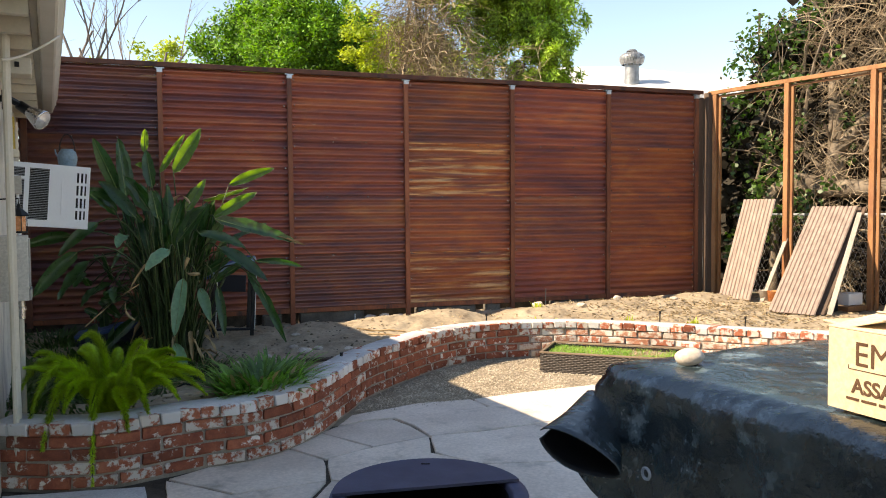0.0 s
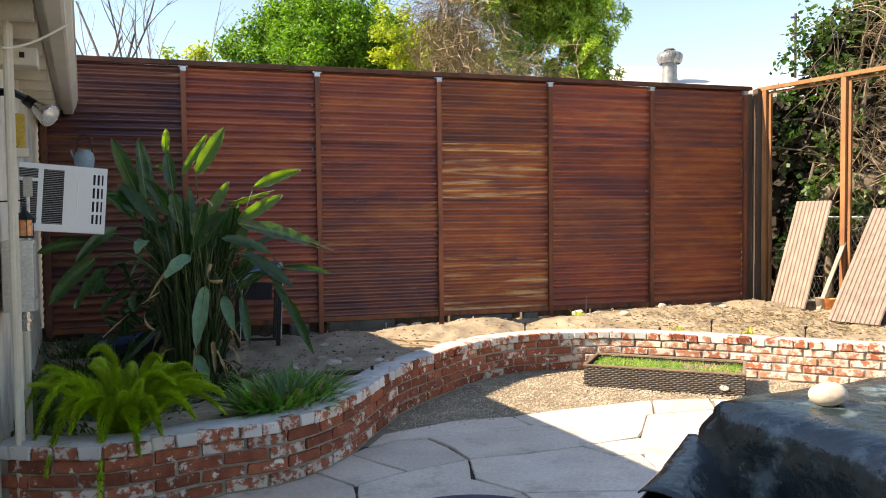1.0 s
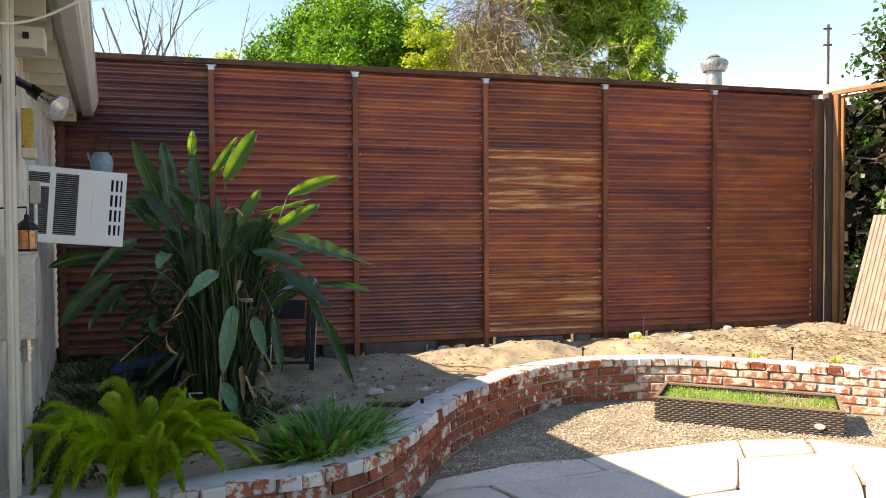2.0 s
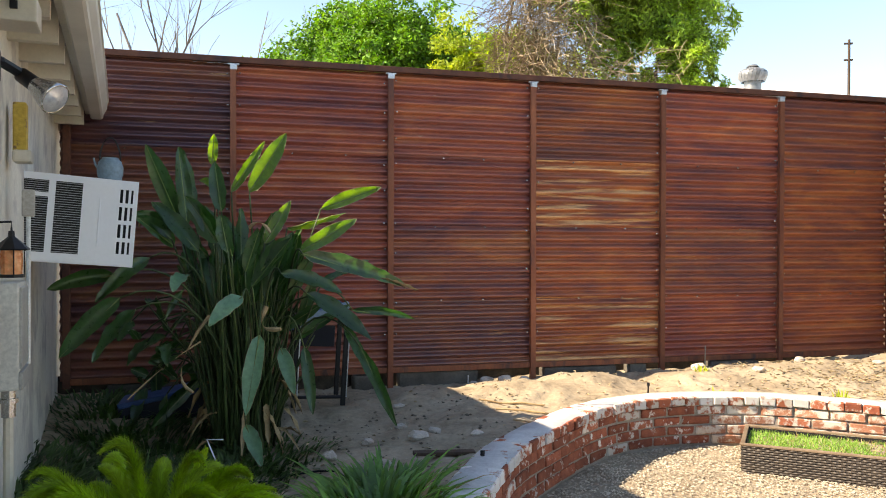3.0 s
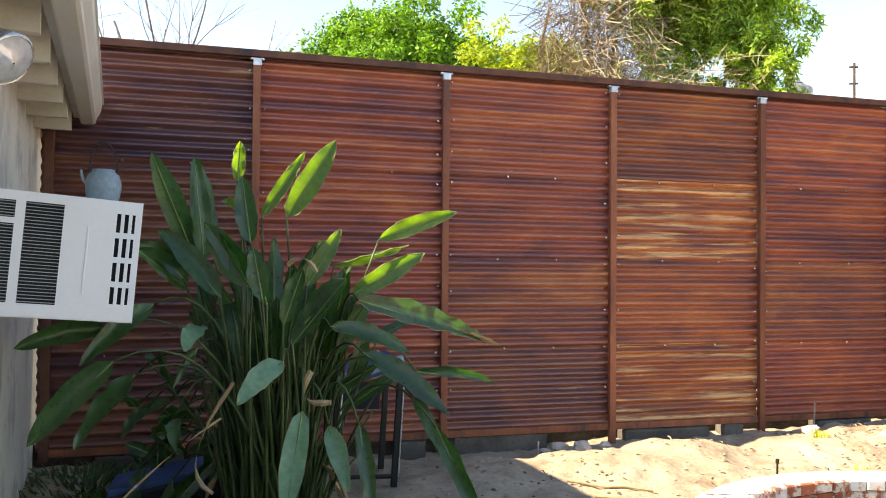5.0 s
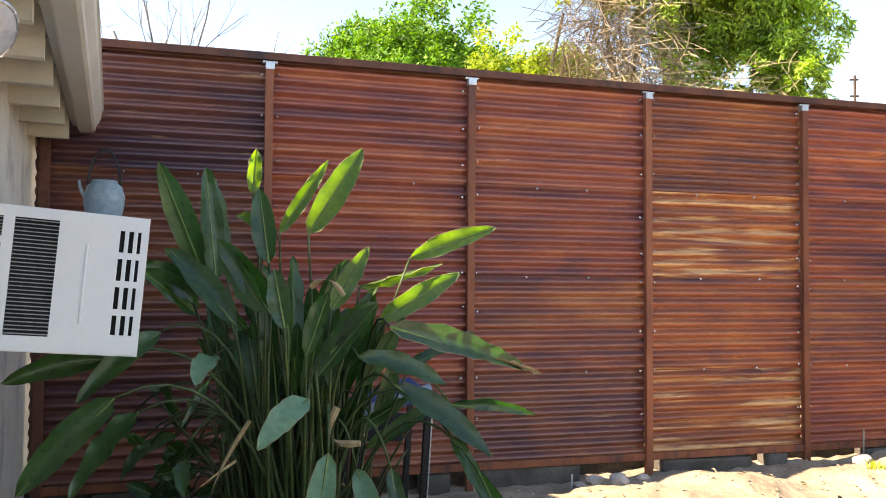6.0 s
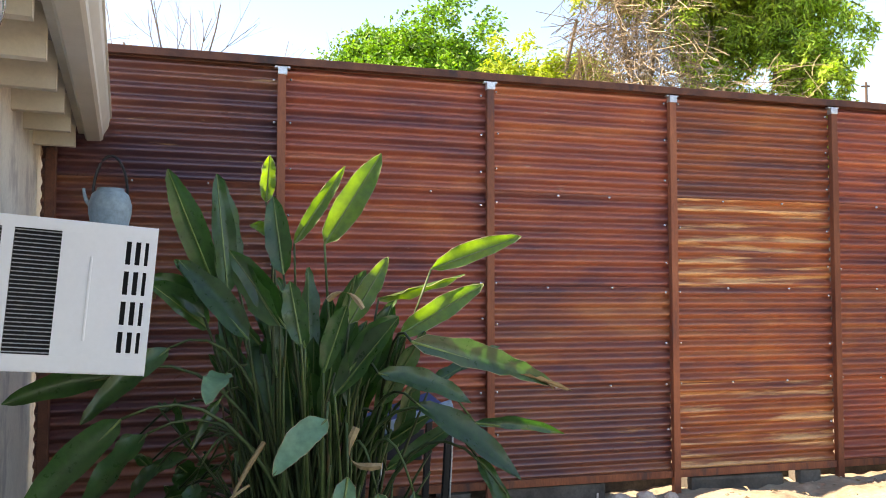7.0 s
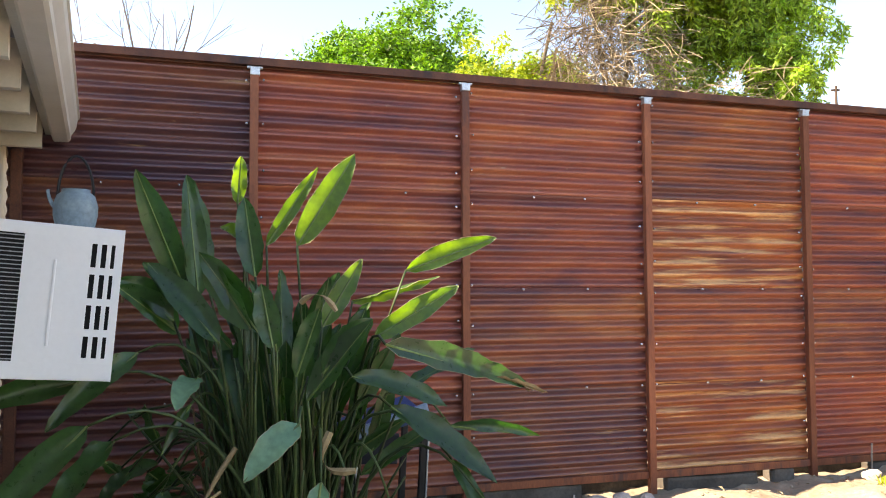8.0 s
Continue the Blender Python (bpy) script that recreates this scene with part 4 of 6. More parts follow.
    tube(bm, [kp + H_N * x + UP * z for x, z in [(0.052 * math.cos(t), 0.11 + 0.135 * math.sin(t)) for t in (math.pi * i / 14 for i in range(15))]], 0.0045, 6)
    part("handle", bm, BLACK, k, "thin dark wire handle")
    bm = bmesh.new()
    tube(bm, arc(kp - H_N * 0.055 + UP * 0.08, kp - H_N * 0.075 + UP * 0.09, kp - H_N * 0.08 + UP * 0.135, 6), [0.010, 0.008, 0.007, 0.006, 0.006, 0.005, 0.005], 8)
    part("spout", bm, ENAMEL, k)

    # flood light under the eave
    fl = thing("floodlight", "outdoor floodlight with glass face on the house wall", "lamp", on_house(0.340, 0.000, 1.890))
    bm = bmesh.new()
    box(bm, (0.10, 0.03, 0.10), at(on_house(0.230, 0.013, 1.920), HOUSE), 0.006)
    tube(bm, [on_house(0.25, -0.04, 1.93), on_house(0.32, 0.02, 1.945), on_house(0.41, 0.065, 1.93)], 0.018, 8)
    part("bracket", bm, BLACK, fl)
    d = (H_N * 0.62 - H_A * 0.45 - UP * 0.5).normalized()
    lm = d.to_track_quat("Z", "Y").to_matrix().to_4x4()
    bm = bmesh.new()
    lathe(bm, [(0.004, 0.0), (0.026, 0.0), (0.027, 0.06), (0.03, 0.075)], at(on_house(0.42, 0.07, 1.925), lm))
    part("socket", bm, BLACK, fl, smooth=True)
    bm = bmesh.new()
    lathe(bm, [(0.026, 0.06), (0.034, 0.085), (0.052, 0.14), (0.056, 0.160), (0.051, 0.164), (0.034, 0.120), (0.020, 0.095)], at(on_house(0.42, 0.07, 1.925), lm))
    part("bulb", bm, CHROME, fl, "silvered reflector bulb", True)
    bm = bmesh.new()
    lathe(bm, [(0.052, 0.161), (0.037, 0.169), (0.002, 0.174)], at(on_house(0.42, 0.07, 1.925), lm))
    part("lens", bm, LENS, fl, "frosted glass face", True)

    # cream junction box under the eave with its cable
    jb = thing("junction_box", "cream-painted junction box under the eave", "electrical box", on_house(0.30, 0.06, 2.10))
    bm = bmesh.new()
    box(bm, (0.16, 0.17, 0.085), at(on_house(0.30, 0.05, 2.10), HOUSE), 0.006)
    part("body", bm, PAINT, jb)
    # Black block on the side stands for the shaded hole.
    bm = bmesh.new()
    box(bm, (0.012, 0.022, 0.026), at(on_house(0.216, 0.07, 2.105), HOUSE), 0.002)
    part("knockout", bm, BLACK, jb, "cable hole as a black block, its shade painted")
    bm = bmesh.new()
    tube(bm, arc(on_house(-0.15, 0.02, 2.06), on_house(0.05, 0.10, 2.10), on_house(0.20, 0.27, 2.262), 10), 0.006, 6)
    tagged(link("cable", bm, GUTTER, True), "thin cream cable slung from the wall to the gutter", "cable")

    # flaking yellow junction block below it
    y = thing("junction_block", "flaking yellow-painted block on the wall below the floodlight", "electrical box", on_house(1.06, 0, 1.7))
    bm = bmesh.new()
    box(bm, (0.08, 0.05, 0.20), at(on_house(1.06, 0.0, 1.83), HOUSE), 0.008)
    part("body", bm, YELLOW, y)
    bm = bmesh.new()
    box(bm, (0.11, 0.07, 0.05), at(on_house(1.06, 0.01, 1.71), HOUSE), 0.010)
    part("ledge", bm, PAINT, y)

    # disconnect box, conduit, lantern
    b = thing("disconnect_box", "beige-grey electrical disconnect box on the house wall", "electrical box", on_house(0.25, 0, 1.1))
    bm = bmesh.new()
    box(bm, (0.19, 0.13, 0.33), at(on_house(0.22, 0.03, 1.07), HOUSE), 0.006)
    part("body", bm, GREY_BOX, b)
    bm = bmesh.new()
    box(bm, (0.165, 0.008, 0.25), at(on_house(0.22, 0.0985, 1.095), HOUSE), 0.003)
    box(bm, (0.19, 0.012, 0.055), at(on_house(0.22, 0.100, 0.935), HOUSE), 0.003)
    part("cover", bm, GREY_BOX, b)
    bm = bmesh.new()
    tube(bm, [on_house(0.27, 0.05, 0.90), on_house(0.27, 0.05, 0.80)], 0.022, 10)
    tube(bm, [on_house(0.27, 0.05, 0.86), on_house(0.27, 0.05, 0.845)], 0.029, 10)
    part("fitting", bm, CHROME, b, "metal conduit fitting")
    bm = bmesh.new()
    tube(bm, [on_house(0.27, 0.05, 0.80), on_house(0.27, 0.05, 0.3), on_house(0.27, 0.045, 0.1)], 0.016, 8)
    part("conduit", bm, PAINT, b)
    c = thing("vertical_conduit", "beige-painted conduit running down the house wall", "pipe", on_house(0.05, 0, 0))
    bm = bmesh.new()
    tube(bm, [on_house(0.02, 0.03, 2.2), on_house(0.02, 0.03, 0.1)], 0.019, 8)
    part("pipe", bm, PAINT, c)
    bm = bmesh.new()
    tube(bm, [on_house(-0.05, 0.025, 2.2), on_house(-0.05, 0.025, 0.1)], 0.014, 8)
    part("thin_pipe", bm, PAINT, c)
    d2 = thing("cord_cover", "thin pipe from the plug beside the air conditioner", "pipe", on_house(1.05, 0, 1))
    bm = bmesh.new()
    tube(bm, [on_house(1.05, 0.03, 1.55), on_house(1.05, 0.03, 0.86)], 0.009, 8)
    part("pipe", bm, GALV, d2)
    bm = bmesh.new()
    box(bm, (0.06, 0.045, 0.11), at(on_house(1.05, 0.03, 1.52), HOUSE), 0.006)
    part("plug_box", bm, GREY_BOX, d2)
    ln = on_house(0.30, 0.055, 1.245)
    l = thing("hanging_lantern", "small black lantern with amber glass hung on the wall", "lantern", ln)
    bm = bmesh.new()
    lathe(bm, [(0.002, 0.175), (0.01, 0.17), (0.012, 0.15), (0.03, 0.135), (0.062, 0.105), (0.058, 0.10), (0.002, 0.10)], at(ln) @ Matrix.Scale(0.88, 4), 8)
    part("roof", bm, BLACK, l)
    bm = bmesh.new()
    lathe(bm, [(0.002, 0.0), (0.045, 0.0), (0.045, 0.012), (0.002, 0.012)], at(ln) @ Matrix.Scale(0.88, 4), 8)
    part("base", bm, BLACK, l)
    bm = bmesh.new()
    lathe(bm, [(0.036, 0.012), (0.038, 0.06), (0.036, 0.10)], at(ln) @ Matrix.Scale(0.88, 4), 8)
    part("glass", bm, AMBER, l, "amber and cream glass")
    for i in range(4):
        t = math.pi / 4 + i * math.pi / 2
        bm = bmesh.new()
        tube(bm, [ln + Vector((0.037 * math.cos(t), 0.037 * math.sin(t), z)) for z in (0.01, 0.088)], 0.0022, 5)
        part("corner_rod", bm, BLACK, l)
    bm = bmesh.new()
    tube(bm, [on_house(0.30, -0.05, 1.42), on_house(0.30, 0.055, 1.425), ln + UP * 0.15], 0.004, 5)
    part("hook", bm, BLACK, l)


make_wall_fixtures()


# ---------------------------------------------------------------- patio things
def make_planter():
    ax, ay = Vector((0.954, -0.300, 0)), Vector((0.300, 0.954, 0))
    o = Vector((0.87, 6.83, -0.02))
    L, D, HT = 1.17, 0.55, 0.185
    p = thing("planter_box", "low dark woven rattan planter filled with patchy turf", "planter", o)
    rot = basis((0, 0, 0), ax, ay, UP).to_3x3().to_4x4()

    def q(x, y, z):
        return o + ax * x + ay * y + UP * z

    weave = bmesh.new()
    # woven strands: waves over and under upright stakes on the four sides
    def strand(fn, length, z, phase, n):
        rows = []
        for i in range(n + 1):
            s = length * i / n
            off = 0.004 * math.cos(math.pi * i + phase)
            rows.append([weave.verts.new(fn(s, off - 0.002, z - 0.0065)), weave.verts.new(fn(s, off + 0.002, z)), weave.verts.new(fn(s, off - 0.002, z + 0.0065))])
        for r0, r1 in zip(rows, rows[1:]):
            weave.faces.new((r0[0], r1[0], r1[1], r0[1]))
            weave.faces.new((r0[1], r1[1], r1[2], r0[2]))
    for j in range(12):
        z = 0.012 + j * 0.0142
        strand(lambda s, e, zz: q(s, -e, zz), L, z, math.pi * j, 46)
        strand(lambda s, e, zz: q(L + e, s, zz), D, z, math.pi * j, 22)
        strand(lambda s, e, zz: q(-e, s, zz), D, z, math.pi * j, 22)
    w = part("woven_side", weave, RATTAN, p)
    tagged(w, kind="stuff")
    bm = bmesh.new()
    for x, y, sx, sy in ((L / 2, 0.014, L - 0.01, 0.02), (L / 2, D - 0.014, L - 0.01, 0.02), (0.014, D / 2, 0.02, D - 0.05), (L - 0.014, D / 2, 0.02, D - 0.05)):
        box(bm, (sx, sy, HT - 0.015), at(q(x, y, (HT - 0.015) / 2), rot))
    part("liner", bm, DARK, p)
    for x, y, sx, sy in ((L / 2, 0.008, L + 0.02, 0.026), (L / 2, D - 0.008, L + 0.02, 0.026), (0.006, D / 2, 0.026, D - 0.045), (L - 0.006, D / 2, 0.026, D - 0.045)):
        bm = bmesh.new()
        box(bm, (sx, sy, 0.014), at(q(x, y, HT - 0.004), rot), 0.004)
        part("rim", bm, surface_rim, p, "brown rim board")
    bm = bmesh.new()
    box(bm, (L - 0.05, D - 0.05, 0.12), at(q(L / 2, D / 2, 0.085), rot))
    part("earth", bm, SOIL, p)
    bm = bmesh.new()
    lathe(bm, [(0.034, 0.0), (0.034, 0.004), (0.028, 0.006), (0.002, 0.006)], at(q(L - 0.14, -0.006, 0.075), rot) @ pose(0, 0, 0, 90) @ Matrix.Diagonal((1, 0.62, 1, 1)), 20)
    part("tag", bm, CHROME, p, "oval metal tag")
    rng = random.Random(8)
    for name, mat, count, lo in (("turf", TURF, 5200, 0.0), ("dry_turf", DRY, 1500, 0.45)):
        vs, fs = [], []
        for _ in range(count):
            x, y = rng.uniform(0.03, L - 0.03), rng.uniform(0.03, D - 0.03)
            thin = noise.noise((x * 5, y * 5, 0.3))
            if name == "turf" and x / L > 0.5 and thin > 0.02 and rng.random() < 0.8:
                continue
            if name == "dry_turf" and (x / L < lo or thin < -0.1) and rng.random() < 0.85:
                continue
            b = q(x, y, 0.145)
            e = b + Vector((rng.uniform(-0.02, 0.02), rng.uniform(-0.02, 0.02), rng.uniform(0.012, 0.035)))
            s = Vector((rng.uniform(-1, 1), rng.uniform(-1, 1), 0)).normalized() * 0.0028
            k = len(vs)
            vs += [b - s, b + s, e]
            fs.append((k, k + 1, k + 2))
        tagged(under(raw(name, vs, fs, mat), p), kind="stuff")


surface_rim = surface("brown_rim", (0.16, 0.11, 0.075), (0.26, 0.19, 0.13), 6, 0.7, 0.2, 80)
make_planter()


T_O, T_A, T_B, T_Z = Vector((0.629, 2.207, 0.0)), Vector((0.890, 0.456, 0)), Vector((0.456, -0.890, 0)), 0.985


def make_table():
    """A table under a tarpaulin that hangs down its sides and curls open at one corner."""
    t = thing("covered_table", "outdoor table under a mottled dark green tarpaulin", "table", T_O)
    L, W = 1.60, 0.95     # along T_B and T_A
    for a, b in ((0.12, 0.15), (0.12, L - 0.15), (W - 0.12, 0.15), (W - 0.12, L - 0.15)):
        bm = bmesh.new()
        p = T_O + T_A * a + T_B * b
        box(bm, (0.05, 0.05, T_Z - 0.04), at(p + UP * (T_Z - 0.04) / 2), 0.004)
        part("leg", bm, BLACK, t)
    rot = basis((0, 0, 0), T_B, T_A, UP)
    bm = bmesh.new()
    box(bm, (L - 0.06, W - 0.06, 0.03), at(T_O + T_A * W / 2 + T_B * L / 2 + UP * (T_Z - 0.03), rot.to_3x3().to_4x4()), 0.006)
    part("tabletop", bm, BLACK, t)
    # drape: u runs round the outline, v from the middle over the edge and down
    def rounded(u):
        """A rounded rectangle's outline at u in 0..1, with its outward way."""
        r = 0.055
        per = 2 * (L + W)
        s = u * per
        for ln, o, d, n in ((L, (0, 0), (1, 0), (0, -1)), (W, (L, 0), (0, 1), (1, 0)), (L, (L, W), (-1, 0), (0, 1)), (W, (0, W), (0, -1), (-1, 0))):
            if s <= ln:
                s2 = min(max(s, 0), ln)
                edge = min(s2, ln - s2)
                nn = Vector((n[0], n[1], 0))
                if edge < 0.12:
                    c = 0.5 * (1 - edge / 0.12)
                    nn = nn + Vector((d[0], d[1], 0)) * (c if s2 > ln / 2 else -c) * 1.9
                    nn.normalize()
                pull = -r * 0.45 * max(0, 1 - edge / 0.10)
                q = Vector((o[0] + d[0] * s2, o[1] + d[1] * s2, 0))
                return q + nn * pull, nn
            s -= ln
        return rounded(0.0)
    n, rings = 220, []
    inner = 9
    for v in range(inner + 16):
        ring = []
        for k in range(n):
            u = k / n
            q, nn = rounded(u)
            c = Vector((L / 2, W / 2, 0))
            if v < inner:
                f = v / (inner - 1)
                p = c.lerp(q, 0.06 + 0.94 * f)
                z = 0.006 * noise.noise((p.x * 3, p.y * 3, 0.2)) + 0.004 * noise.noise((p.x * 9, p.y * 9, 1.2)) - 0.012 * max(0, f - 0.9) * 10
            else:
                f = (v - inner + 1) / 16
                drop = 0.42 + 0.04 * math.sin(u * 19) + 0.025 * math.sin(u * 47 + 1)
                corner = max(0.0, 1 - min(u, 1 - u) / 0.055)
                flare = 0.04 * f + 0.024 * f * math.sin(u * 95 + 2.2 * math.sin(u * 31)) + 0.012 * noise.noise((u * 60, f * 5, 2.0)) + 0.04 * corner * f ** 1.3
                drop *= 1 - 0.60 * corner
                p = q + nn * (0.012 + flare)
                z = -0.012 - drop * f
            w = T_O + T_B * p.x + T_A * p.y + UP * (T_Z + z)
            ring.append((w.x, w.y, w.z))
        rings.append(ring)
    vs, fs = [v for r in rings for v in r], []
    for j in range(len(rings) - 1):
        for k in range(n):
            a, b = j * n + k, j * n + (k + 1) % n
            fs.append((b, a, a + n, b + n))
    fs.append(tuple(range(n)))
    tarp = tagged(raw("tarpaulin", vs, fs, TARP, True), "dark mottled green tarpaulin draped over the table, lit and glossy", "tarpaulin")
    tarp.data.materials.append(TARP_IN)
    sol = tarp.modifiers.new("cloth", "SOLIDIFY")
    sol.thickness, sol.offset, sol.material_offset = 0.003, -1.0, 1
    # curled hem at the corner: an open roll of tarpaulin
    mouth = Vector((0.534, 1.979, 0.827))
    along = Vector((0.36, 0.90, 0.20)).normalized()
    sd, roll, rows = Vector((0.86, -0.30, -0.42)).normalized(), bmesh.new(), []
    up2 = sd.cross(along).normalized()
    sd = along.cross(up2)
    for i in range(15):
        s = i / 14
        cen = mouth + along * (0.27 * s)
        r = 0.048 * (1 - 0.55 * s)
        rows.append([roll.verts.new(cen + (sd * (math.cos(a) * 1.7 + (0.5 if math.cos(a) > 0 else 0) * math.cos(a) ** 3) + up2 * math.sin(a) * 0.80) * r * (1 + 0.05 * math.sin(3 * a + s * 5)))
                     for a in (math.radians(-165 + 330 * k / 32) for k in range(33))])
    for r0, r1 in zip(rows, rows[1:]):
        for k in range(32):
            roll.faces.new((r0[k], r1[k], r1[k + 1], r0[k + 1]))
    ob = part("curled_corner", roll, TARP, tarp, "tarpaulin corner curled into an open roll", True)
    ob.data.materials.append(TARP_IN)
    so = ob.modifiers.new("cloth", "SOLIDIFY")
    so.thickness, so.offset, so.material_offset = 0.003, 0.0, 1
    bm = bmesh.new()
    eye = Vector((0.657, 1.838, 0.830))
    ringpts = [eye + (T_B * math.cos(a) + UP * math.sin(a)) * 0.011 for a in (2 * math.pi * k / 16 for k in range(17))]
    tube(bm, ringpts, 0.003, 6, False)
    part("eyelet", bm, GALV, tarp, "metal eyelet")
    # cobble on the tarpaulin
    bm = bmesh.new()
    bmesh.ops.create_icosphere(bm, subdivisions=4, radius=1.0)
    for v in bm.verts:
        v.co *= 1 + 0.07 * noise.noise(v.co * 1.2 + Vector((3, 1, 0)))
    rp = T_O + T_A * 0.133 + T_B * 0.156
    bmesh.ops.transform(bm, matrix=at(rp + UP * (T_Z + 0.019)) @ pose(0, 0, 0, 0, -6, 14) @ Matrix.Diagonal((0.035, 0.028, 0.0205, 1)), verts=bm.verts)
    tagged(link("cobble", bm, PEBBLE, True), "smooth tan river cobble weighing down the tarpaulin", "stone")


make_table()


def make_carton():
    c = Vector((0.952, 1.728, T_Z + 0.008))
    fx, fy = Vector((0.40, -0.9165, 0)), Vector((0.9165, 0.40, 0))
    rot = basis((0, 0, 0), fx, fy, UP).to_3x3().to_4x4()
    L, D, HT = 0.46, 0.30, 0.185
    k = thing("cardboard_carton", "open brown cardboard carton with dark print on the tarpaulin", "cardboard box", c)

    def q(x, y, z):
        return c + fx * x + fy * y + UP * z
    for name, x, y, sx, sy in (("front_panel", L / 2, 0.002, L, 0.004), ("back_panel", L / 2, D - 0.002, L, 0.004), ("side_panel", 0.002, D / 2, 0.004, D - 0.009), ("side_panel", L - 0.002, D / 2, 0.004, D - 0.009)):
        bm = bmesh.new()
        box(bm, (sx, sy, HT), at(q(x, y, HT / 2), rot), 0.0012)
        part(name, bm, CARD, k)
    bm = bmesh.new()
    box(bm, (L - 0.01, D - 0.01, 0.004), at(q(L / 2, D / 2, 0.003), rot))
    part("base_panel", bm, CARD, k)
    for x, y, sx, sy, rx, ry in ((L / 2, 0.075, L, 0.15, 7, 0), (L / 2, D - 0.075, L, 0.15, -12, 0), (0.07, D / 2, 0.13, D - 0.02, 0, -16), (L - 0.07, D / 2, 0.13, D - 0.02, 0, 14)):
        bm = bmesh.new()
        box(bm, (sx, sy, 0.004), at(q(x, y, HT + 0.012), rot) @ pose(0, 0, 0, rx, ry), 0.001)
        part("flap", bm, CARD, k)
    def word(text, size, x, z, bold):
        cu = bpy.data.curves.new("printed_word", "FONT")
        cu.body, cu.size, cu.offset, cu.extrude = text, size, bold, 0.0003
        tmp = bpy.data.objects.new("printed_word", cu)
        me = bpy.data.meshes.new_from_object(tmp)
        bpy.data.objects.remove(tmp)
        me.materials.append(INK)
        ob = new("printed_word", me)
        ob.matrix_basis = basis(q(x, -0.0012, z), fx, UP, -fy)
        under(ob, k)

    word("EM", 0.078, 0.070, 0.108, 0.0)
    word("ASSA", 0.046, 0.066, 0.046, 0.0012)
    for x0, x1, z0, z1 in ((0.056, 0.36, 0.0975, 0.0990), (0.056, 0.0575, 0.0975, 0.107), (0.052, 0.086, 0.028, 0.034), (0.092, 0.130, 0.028, 0.034), (0.136, 0.152, 0.028, 0.034), (0.158, 0.24, 0.028, 0.034)):
        bm = bmesh.new()
        box(bm, (x1 - x0, 0.0012, z1 - z0), at(q((x0 + x1) / 2, -0.0008, (z0 + z1) / 2), rot))
        part("printed_bar", bm, INK, k)
    k.scale = (0.76, 0.76, 0.76)


make_carton()


def make_fire_pit():
    c = Vector((0.16, 3.06, -0.01))
    f = thing("fire_pit", "round slate-blue steel fire pit with a half-open lid", "fire pit", c)
    bm = bmesh.new()
    lathe(bm, [(0.30, 0.0), (0.34, 0.01), (0.345, 0.33), (0.355, 0.345), (0.352, 0.352), (0.305, 0.352), (0.295, 0.345), (0.29, 0.05), (0.002, 0.05)], at(c), 64)
    part("drum", bm, PIT, f, smooth=True)
    bm = bmesh.new()
    lathe(bm, [(0.288, 0.06), (0.285, 0.335)], at(c), 48)
    lathe(bm, [(0.002, 0.07), (0.286, 0.07)], at(c), 48)
    part("inner_wall", bm, DARK, f)
    # lid covering the far part
    bm = bmesh.new()
    top, low = [], []
    pts = [(0.343 * math.cos(a), 0.343 * math.sin(a)) for a in (math.radians(18.7 + 171.3 * k / 40) for k in range(41))]
    for x, y in pts:
        top.append(bm.verts.new(c + Vector((x, y, 0.366))))
        low.append(bm.verts.new(c + Vector((x, y, 0.355))))
    bm.faces.new(top)
    bm.faces.new(low[::-1])
    for i in range(len(pts)):
        j = (i + 1) % len(pts)
        bm.faces.new((low[i], low[j], top[j], top[i]))
    bmesh.ops.recalc_face_normals(bm, faces=bm.faces)
    lid = part("lid", bm, PIT, f)
    # No opening is cut: a near-black plate paints the slot's inner shade.
    bm = bmesh.new()
    box(bm, (0.035, 0.010, 0.002), at(c + Vector((-0.03, 0.27, 0.3672))))
    part("slot", bm, DARK, lid, "finger slot as a near-black plate, its shade painted")


make_fire_pit()


# ---------------------------------------------------------------- things along the open frame
def leaning(name, label, bl, br, tl, count, seed, mat, ribs=7):
    """A ribbed sheet that stands on the soil and leans on the frame."""
    s = thing(name, label, "metal sheet", bl, group="sheets leaning on the fence frame")
    bl, br, tl = Vector(bl), Vector(br), Vector(tl)
    x, y = (br - bl), (tl - bl)
    n = x.cross(y).normalized()
    vs, fs = [], []
    m = ribs * 12
    for j in range(2):
        for i in range(m + 1):
            t = i / m * ribs
            w = -0.009 * max(0.0, (math.cos(2 * math.pi * t) - 0.5) / 0.5)
            vs.append(bl + x * (i / m) + y * j + n * w)
    for i in range(m):
        fs.append((i, i + 1, i + m + 2, i + m + 1))
    ob = under(raw("sheet", vs, fs, mat), s)
    so = ob.modifiers.new("gauge", "SOLIDIFY")
    so.thickness = 0.004
    return s


